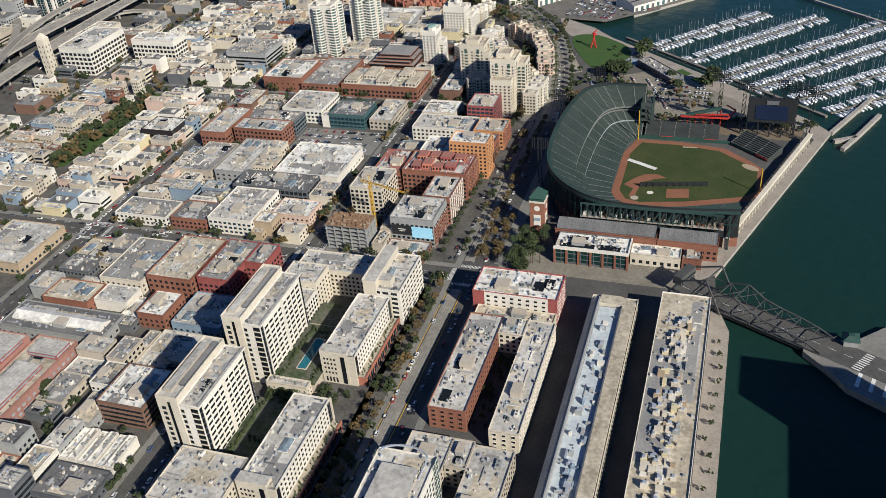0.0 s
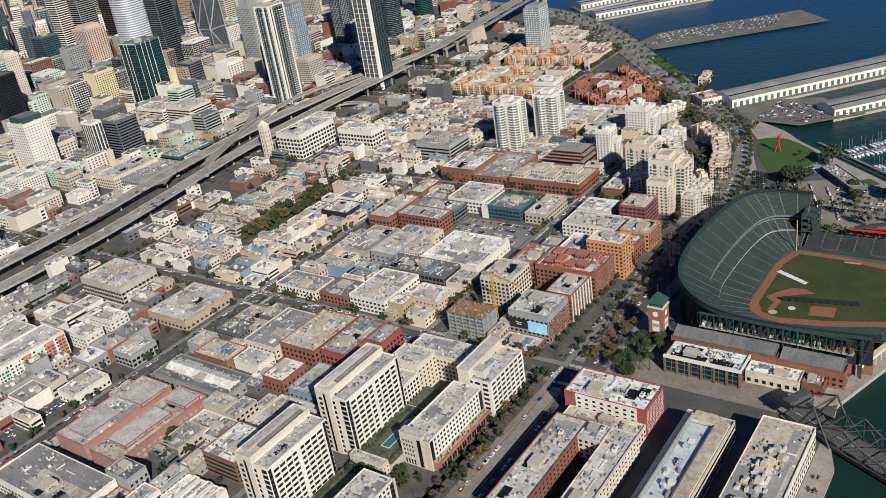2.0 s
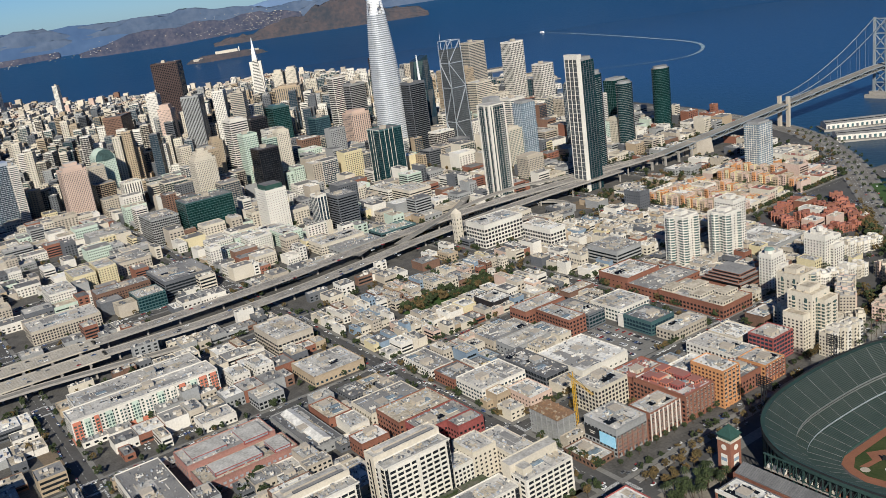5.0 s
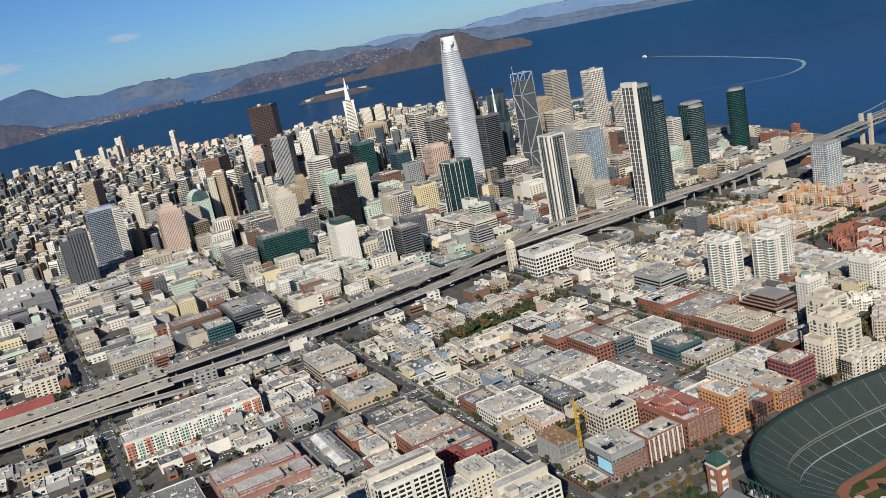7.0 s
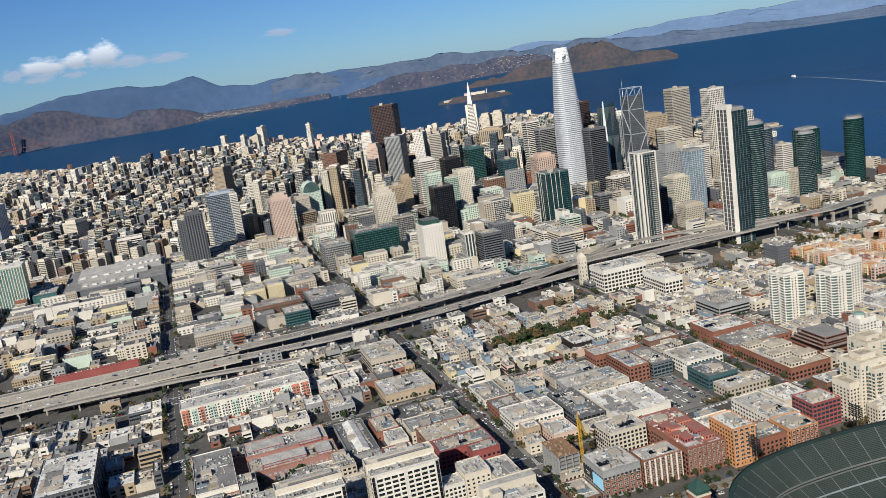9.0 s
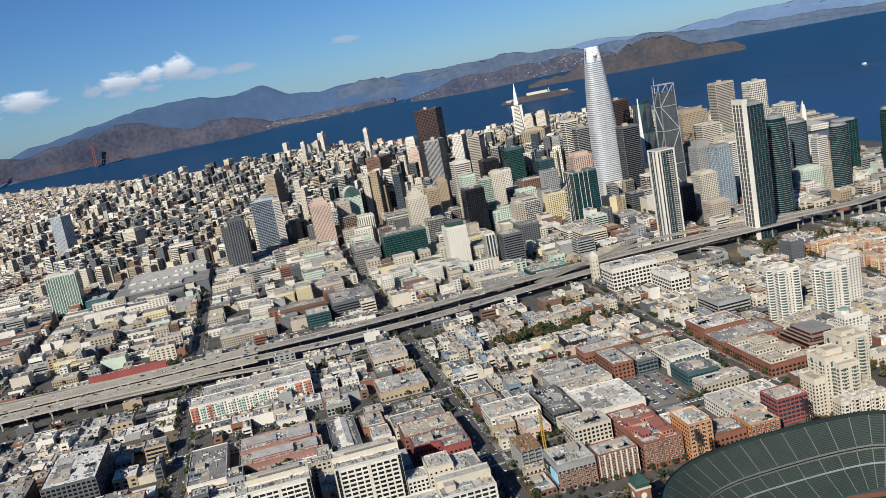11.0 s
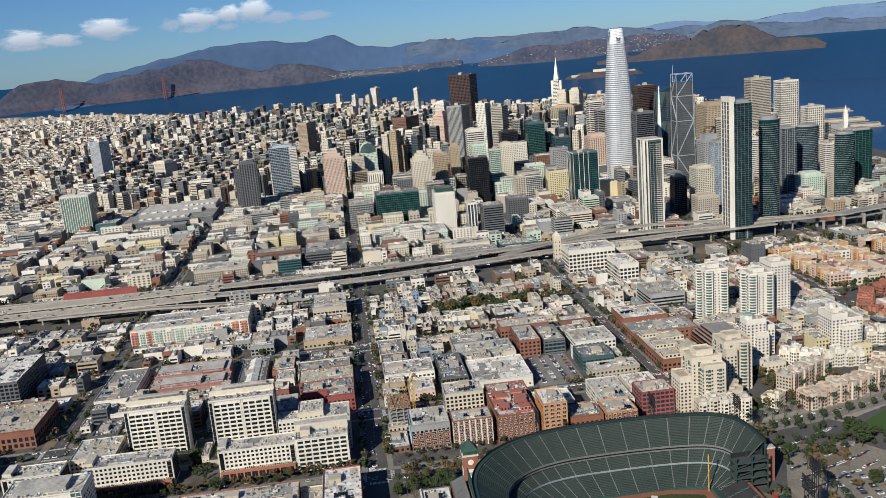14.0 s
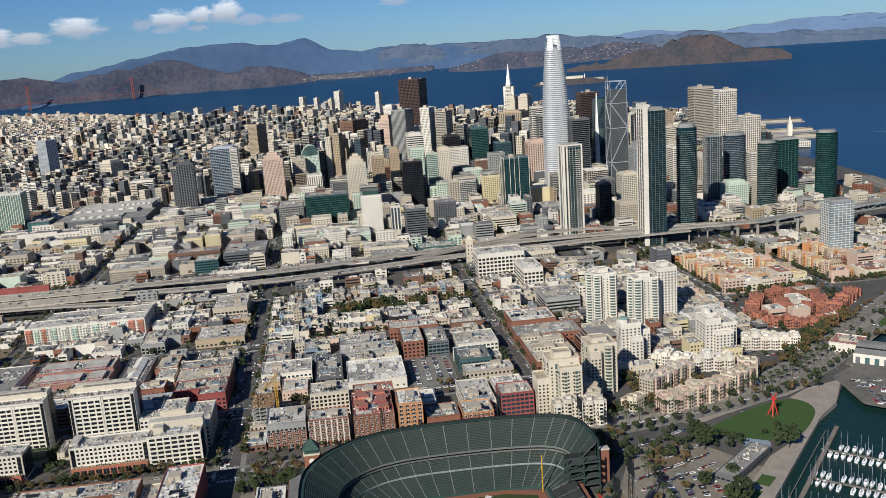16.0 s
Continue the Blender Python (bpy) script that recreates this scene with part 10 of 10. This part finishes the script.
def tree_proto(kind):
    names = {"street": ("street_tree", "small leafy street tree with an uneven green crown"), "dry": ("plane_tree", "street tree with thin brown autumn leaves"), "dark": ("evergreen_tree", "broad dark evergreen tree"), "palm": ("palm_tree", "tall palm tree with drooping fronds")}
    nm, lab = names[kind]
    e = new(nm)
    e.empty_display_size = 1
    tagged(e, lab, "tree", "trees")
    b = Bag()
    ht = {"street": 3.2, "dry": 3.4, "dark": 3.5, "palm": 11}[kind]
    r = 0.22 if kind != "palm" else 0.3
    b.prism(oval(0, 0, r, r, 0, 7), -0.2, ht, BARK, None, 0.65)
    if kind != "palm":
        for i in range(5):
            a = i * 1.256 + 0.3
            b.beam((0, 0, ht - 0.4), (1.6 * math.cos(a), 1.6 * math.sin(a), ht + 2.0), 0.14, BARK)
    b.link("trunk", e)
    b = Bag()
    if kind == "palm":
        for i in range(14):
            a = i * 0.4488 + rnd(-0.1, 0.1)
            d = Vector((math.cos(a), math.sin(a), 0))
            n_ = Vector((-d.y, d.x, 0)) * 0.35
            z = ht + rnd(-0.3, 0.3)
            pts = [Vector((0, 0, z)), d * 1.4 + Vector((0, 0, z + 0.9)), d * 2.9 + Vector((0, 0, z + 0.2)), d * 3.6 + Vector((0, 0, z - 1.2))]
            for p, q in zip(pts, pts[1:]):
                b.face([tuple(p - n_), tuple(q - n_), tuple(q + n_), tuple(p + n_)], LEAF)
    elif kind == "dry":
        clumps(b, 70, 2.6, 2.2, ht + 2.2, 0.62, LEAFDRY)
    elif kind == "dark":
        clumps(b, 150, 4.2, 3.4, ht + 3.0, 0.9, LEAF)
    else:
        clumps(b, 90, 2.7, 2.3, ht + 2.2, 0.66, LEAF)
    b.link("crown", e)
    return e


TREES = {k: [tree_proto(k), 0] for k in ("street", "dry", "dark", "palm")}
PARKED = []
COUNT = [0]
FAR_TREES = Bag()


def tree(kind, x, y, z=0.0, s=1.0, force=False):
    if not force and COUNT[0] >= 260:
        FAR_TREES.o = (x, y, z)
        clumps(FAR_TREES, 16, 2.6 * s, 2.2 * s, 4.6 * s, 1.25 * s, LEAFDRY if kind == "dry" else LEAF)
        FAR_TREES.o = (0, 0, 0)
        return
    COUNT[0] += 1
    m = pose(S * x, S * y, S * z, 0, 0, rnd(0, 360))
    pr = TREES[kind]
    ob = pr[0] if not pr[1] else copy_thing(pr[0], m)
    ob.matrix_basis = m @ Matrix.Diagonal((s, s, s * rnd(0.85, 1.2), 1))
    pr[1] += 1


for y in range(212, 466, 9):
    tree("dry" if random.random() < 0.6 else "street", -177 + rnd(-1, 1), y + rnd(-2, 2), 0.16, rnd(0.8, 1.2))
    tree("street" if random.random() < 0.6 else "dry", -184 + rnd(-1.5, 1), y + 4 + rnd(-2, 2), 0.16, rnd(0.8, 1.2))
for y in range(508, 740, 10):
    tree("dry", -163 + rnd(-1, 1), y, 0.1, rnd(0.9, 1.2))
    tree("street", -190.5 + rnd(-1, 1), y + 3, 0.16, rnd(0.7, 1.0))
for i in range(34):
    tree("palm" if i % 4 else "dark", -140 + rnd(0, 22), 500 + rnd(0, 42), 0.1, rnd(0.8, 1.1))
for i in range(16):
    tree("dry", -160 + rnd(0, 14), 505 + rnd(0, 60), 0.1, rnd(0.9, 1.3))
for i in range(0, len(EMB) - 12):
    for o in (4.4, -4.4):
        p = EMB[i]
        q = EMB[i + 1]
        d = Vector((q[0] - p[0], q[1] - p[1])).normalized()
        if i > 3:
            tree("palm", p[0] - d.y * o, p[1] + d.x * o, 0.25, rnd(0.8, 1.05))
        tree("dry" if o > 0 else "street", p[0] - d.y * o * 4.7, p[1] + d.x * o * 4.7, 0.2, rnd(0.9, 1.3))
for i in range(36):
    tree("dark" if i % 3 == 0 else "street", -158 + rnd(0, 56), 800 + rnd(0, 82) , 0.05, rnd(0.8, 1.2))
for i in range(22):
    tree("palm", -62 + i * 5.2 + rnd(-1, 1), 762 + rnd(-3, 3), 0.05, rnd(0.8, 1.0))
for i in range(20):
    tree("dark", 28 + rnd(0, 46), 752 + rnd(0, 16), 0.05, rnd(0.6, 0.95))
for x, y in ((-122, 872), (-116, 884), (-118, 905), (-126, 920), (-112, 862), (-104, 872), (-96, 905), (-130, 860)):
    tree("dark", x, y, 0.1, rnd(0.8, 1.1))
for i in range(20):
    tree("palm" if i % 2 else "street", 8 + rnd(-3, 3), 220 + i * 12, 0.1, rnd(0.5, 0.7))
for i in range(26):
    tree("street", -116 + rnd(-4, 5), 334 + rnd(0, 72), 0, rnd(0.5, 0.9))
# street trees of the inner blocks, back gardens and the small oval park
for bl in BLOCKS:
    x0, x1, y0, y1 = bl
    if x1 < -1300 or not in_view(x0, y1):
        continue
    n = 100 if x1 > -700 else 64
    for i in range(n):
        side = random.random()
        if side < 0.35:
            x, y = random.choice((x0 - 2.6, x1 + 2.6)), rnd(y0, y1)
        elif side < 0.6:
            x, y = rnd(x0, x1), random.choice((y0 - 2.6, y1 + 2.6))
        else:
            x, y = rnd(x0, x1), rnd(y0, y1)
            if not clear_of(x - 2, x + 2, y - 2, y + 2):
                continue
        tree("street" if random.random() < 0.75 else "dry", x, y, 0.1, rnd(0.7, 1.4))
for i in range(76):
    a = rnd(0, 6.283)
    tree("street" if i % 3 else "dry", -585 + 15 * math.cos(a) * rnd(0.4, 1.1), 660 + 90 * math.sin(a) * rnd(0.3, 1), 0.1, rnd(1.2, 2.0))
for r in range(4):
    for k in range(26):
        if random.random() < 0.7:
            PARKED.append((-380 + k * 2.9, 654 + r * 11))
for r in range(5):
    for k in range(18):
        x, y = -76 + k * 3.3, 807 + r * 10.5 - (k * 0.35)
        if random.random() < 0.72 and inside(x, y, [(-72, 804), (-12, 802), (-24, 834), (-78, 860)]):
            PARKED.append((x, y))
for i in range(14):
    tree("street", -344 - i * 4, 262 + i * 4.6, 0.1, rnd(1.0, 1.6))
for i in range(90):
    t = rnd(0, 1)
    tree("dry" if i % 3 else "dark", -262 - 110 * t + rnd(-9, 9), 1000 + 130 * t + rnd(-9, 9), 0.1, rnd(1.0, 1.7))
for i in range(60):
    p, q = EMB[i % 22], EMB[i % 22 + 1]
    d, t_, o = Vector((q[0] - p[0], q[1] - p[1])).normalized(), rnd(0, 1), rnd(21, 27)
    tree("dark" if i % 3 else "dry", p[0] + (q[0] - p[0]) * t_ - d.y * o, p[1] + (q[1] - p[1]) * t_ + d.x * o, 0.2, rnd(0.8, 1.3))
for i in range(14):
    tree("dark" if i % 2 else "street", -238 + rnd(-8, 14), 334 + rnd(0, 9), 0.1, rnd(0.9, 1.3))
for i in range(10):
    tree("dark", -206 + rnd(-10, 8), 329 + rnd(0, 28), 0.1, rnd(0.9, 1.3))
for i in range(60):
    tree("street" if i % 2 else "dry", -232 + rnd(-30, 40), 838 + rnd(0, 70), 0.1, rnd(0.9, 1.5))
for i in range(34):
    tree("dry" if i % 3 == 0 else "dark", -150 + rnd(0, 50), 772 + rnd(0, 26), 0.1, rnd(0.9, 1.4))
for i in range(9):
    tree("palm", -84 + i * 9.2 + rnd(-1, 1), 796 + rnd(-1, 1), 0.1, rnd(0.8, 1.0), True)
for i in range(22):
    tree("dry", rnd(-118, -88), rnd(806, 834), 0.2, rnd(0.5, 0.8))
for x, y, k_ in ((-113, 855, 2.0), (-118, 850, 1.7), (-107, 852, 1.6), (-93, 913, 1.9), (-98, 909, 1.5), (-20, 840, 1.9), (-26, 836, 1.5), (-60, 852, 1.1), (-52, 828, 1.2)):
    tree("dark", x, y, 0.1, k_, True)
for i in range(16):
    x, y = rnd(-118, 30), rnd(772, 858)
    if inside(x, y, [(-60, 768), (50, 768), (-12, 824), (-74, 872), (-114, 850), (-122, 800)]):
        tree("dry" if i % 2 else "dark", x, y, 0.1, rnd(0.8, 1.3))
for i in range(30):
    tree("dark" if i % 2 else "dry", -60 + rnd(0, 118), 752 + rnd(0, 16), 0.1, rnd(0.6, 0.9))
for i in range(120):
    tree("street" if i % 3 else "dry", -720 + rnd(-24, 30), 1000 + rnd(0, 260), 0.2, rnd(0.8, 1.5))
for i in range(50):
    tree("street", -930 + rnd(-30, 30), 900 + rnd(-40, 40), 0.2, rnd(1.0, 1.6))
for i in range(120):
    tree("street", -1390 + rnd(-50, 60), 300 + rnd(-60, 60), 0.2, rnd(1.0, 1.8))

# ---- cars ----
PAINT = mat("car_paint", (0.5, 0.5, 0.5), 0.3, amount=0.05, spec=0.5)
nt = PAINT.node_tree
info = nt.nodes.new("ShaderNodeObjectInfo")
isl = nt.nodes.new("ShaderNodeNewGeometry")
addn = nt.nodes.new("ShaderNodeMath")
frac = nt.nodes.new("ShaderNodeMath")
frac.operation = "FRACT"
nt.links.new(info.outputs["Random"], addn.inputs[0])
nt.links.new(isl.outputs["Random Per Island"], addn.inputs[1])
nt.links.new(addn.outputs[0], frac.inputs[0])
rampn = nt.nodes.new("ShaderNodeValToRGB")
rampn.color_ramp.interpolation = "CONSTANT"
cols = [(0.0, (0.72, 0.72, 0.70)), (0.28, (0.35, 0.36, 0.37)), (0.48, (0.03, 0.03, 0.035)), (0.68, (0.12, 0.125, 0.13)), (0.82, (0.30, 0.03, 0.03)), (0.9, (0.05, 0.09, 0.22))]
for i, (p_, c_) in enumerate(cols):
    el = rampn.color_ramp.elements[i] if i < 2 else rampn.color_ramp.elements.new(p_)
    el.position, el.color = p_, (*c_, 1)
nt.links.new(frac.outputs[0], rampn.inputs[0])
nt.links.new(rampn.outputs[0], nt.nodes["Principled BSDF"].inputs["Base Color"])


def car_shape(b, c, cabin=None):
    b.prism([(-2.2, -0.9), (2.2, -0.85), (2.2, 0.85), (-2.2, 0.9)], 0.3, 0.95, PAINT)
    (cabin or b).prism([(-1.6, -0.8), (0.9, -0.78), (0.9, 0.78), (-1.6, 0.8)], 0.95, 1.5, G["dark"], PAINT, 0.78)


b, c2 = Bag(), Bag()
car_shape(b, 0, c2)
for sx in (-1.4, 1.4):
    for sy in (-0.86, 0.7):
        b.box(sx - 0.33, sx + 0.33, sy, sy + 0.16, 0, 0.6, BLACKSTEEL)
car0 = tagged(b.link("car", None), "small parked or driving car on the street", "car", "cars")
cab = c2.link("cabin", car0, "dark glazed cabin")
CARS = [0]
FAR_CARS = Bag()


def car(x, y, z, deg):
    if CARS[0] >= 240:
        FAR_CARS.o, FAR_CARS.c, FAR_CARS.s = (x, y, z), math.cos(radians(deg)), math.sin(radians(deg))
        car_shape(FAR_CARS, 0)
        FAR_CARS.o, FAR_CARS.c, FAR_CARS.s = (0, 0, 0), 1, 0
        return
    m = pose(S * x, S * y, S * z, 0, 0, deg)
    if not CARS[0]:
        car0.matrix_basis = m
    else:
        copy_thing(car0, m)
    CARS[0] += 1


for y in range(230, 750, 11):
    for x, dg in ((-182, 90), (-178.6, 90), (-160, -90), (-156.5, -90)):
        if random.random() < (0.5 if 480 < y < 640 else 0.22):
            car(x + rnd(-0.3, 0.3), y + rnd(-3, 3), 0.02, dg)
for x in range(-460, -200, 9):
    for y in (479, 495.5):
        if random.random() < 0.6:
            car(x, y, 0.02, 0)
    for y in (484, 490):
        if random.random() < 0.15:
            car(x, y, 0.02, 0)
for i in range(22):
    for j in range(5):
        if random.random() < 0.75 and CARS[0] < 400:
            car(-58 - j * 15 + rnd(-0.3, 0.3) - i * 1.2, 786 + i * 3.1, 0.06, 120)
for r in range(5):
    for k in range(16):
        if random.random() < 0.75:
            car(-546 + r * 9.5, 258 + k * 3, 0.2, 0)
for i in range(0, len(EMB) - 8):
    for o in (8, 12, -8, -12):
        if random.random() < 0.4:
            p, q = EMB[i], EMB[i + 1]
            d = Vector((q[0] - p[0], q[1] - p[1])).normalized()
            car(p[0] - d.y * o, p[1] + d.x * o, 0.26, math.degrees(math.atan2(d.y, d.x)))
CARS[0] = 999
for x in XS[:6]:
    for y in range(-100, 1000, 7):
        for o in (-6.6, 6.6):
            if random.random() < 0.6 and inside(x, y, poly):
                if x > -170 and y > 480:
                    continue
                car(x + o, y, 0.02, 90)
for y in YS[4:10]:
    for x in range(-1400, -300, 7):
        for o in (-6.6, 6.6):
            if random.random() < 0.6:
                car(x, y + o, 0.02, 0)
for y in range(-900, 285, 14):
    for xx in (-22, -18, -14, -10, -6, -2, 2, 6, 10, 22, 26, 30, 34, 38, 42, 46, 50, 54):
        if random.random() < 0.13:
            car(-785 + xx, y + rnd(-4, 4), 12.05, 90)
for y in range(290, 780, 12):
    for xx in (-802, -798, -794, -789, -785, -749, -745, -740, -735):
        if random.random() < 0.13:
            t = min(1, max(0, (y - 480) / 250))
            car(xx - 9 * t, y + rnd(-4, 4), 12.1 + 0.4 * t, 90)
for i in range(130):
    x, y = rnd(-200, -100), rnd(1022, 1085)
    if inside(x, y, [(-212, 1022), (-150, 1014), (-98, 1062), (-150, 1104), (-240, 1078)]):
        car(x, y, 0.35, rnd(30, 60))
for x, y in PARKED:
    car(x, y, 0.26, 90)
for r in range(9):
    for k in range(34):
        if random.random() < 0.8:
            car(-455 + k * 4.6 - r * 1.2, 1332 + r * 8 + k * 3.6, -0.55, 130)
for r in range(6):
    for k in range(14):
        if random.random() < 0.8:
            car(-600 + r * 9, 1330 + k * 3.4, 0.1, 0)
FAR_CARS.link("far_cars", None, "small cars in traffic and on parking lots", "stuff")["category"] = "cars"
FAR_TREES.link("far_trees", None, "street and garden trees among the houses", "stuff")["category"] = "trees"
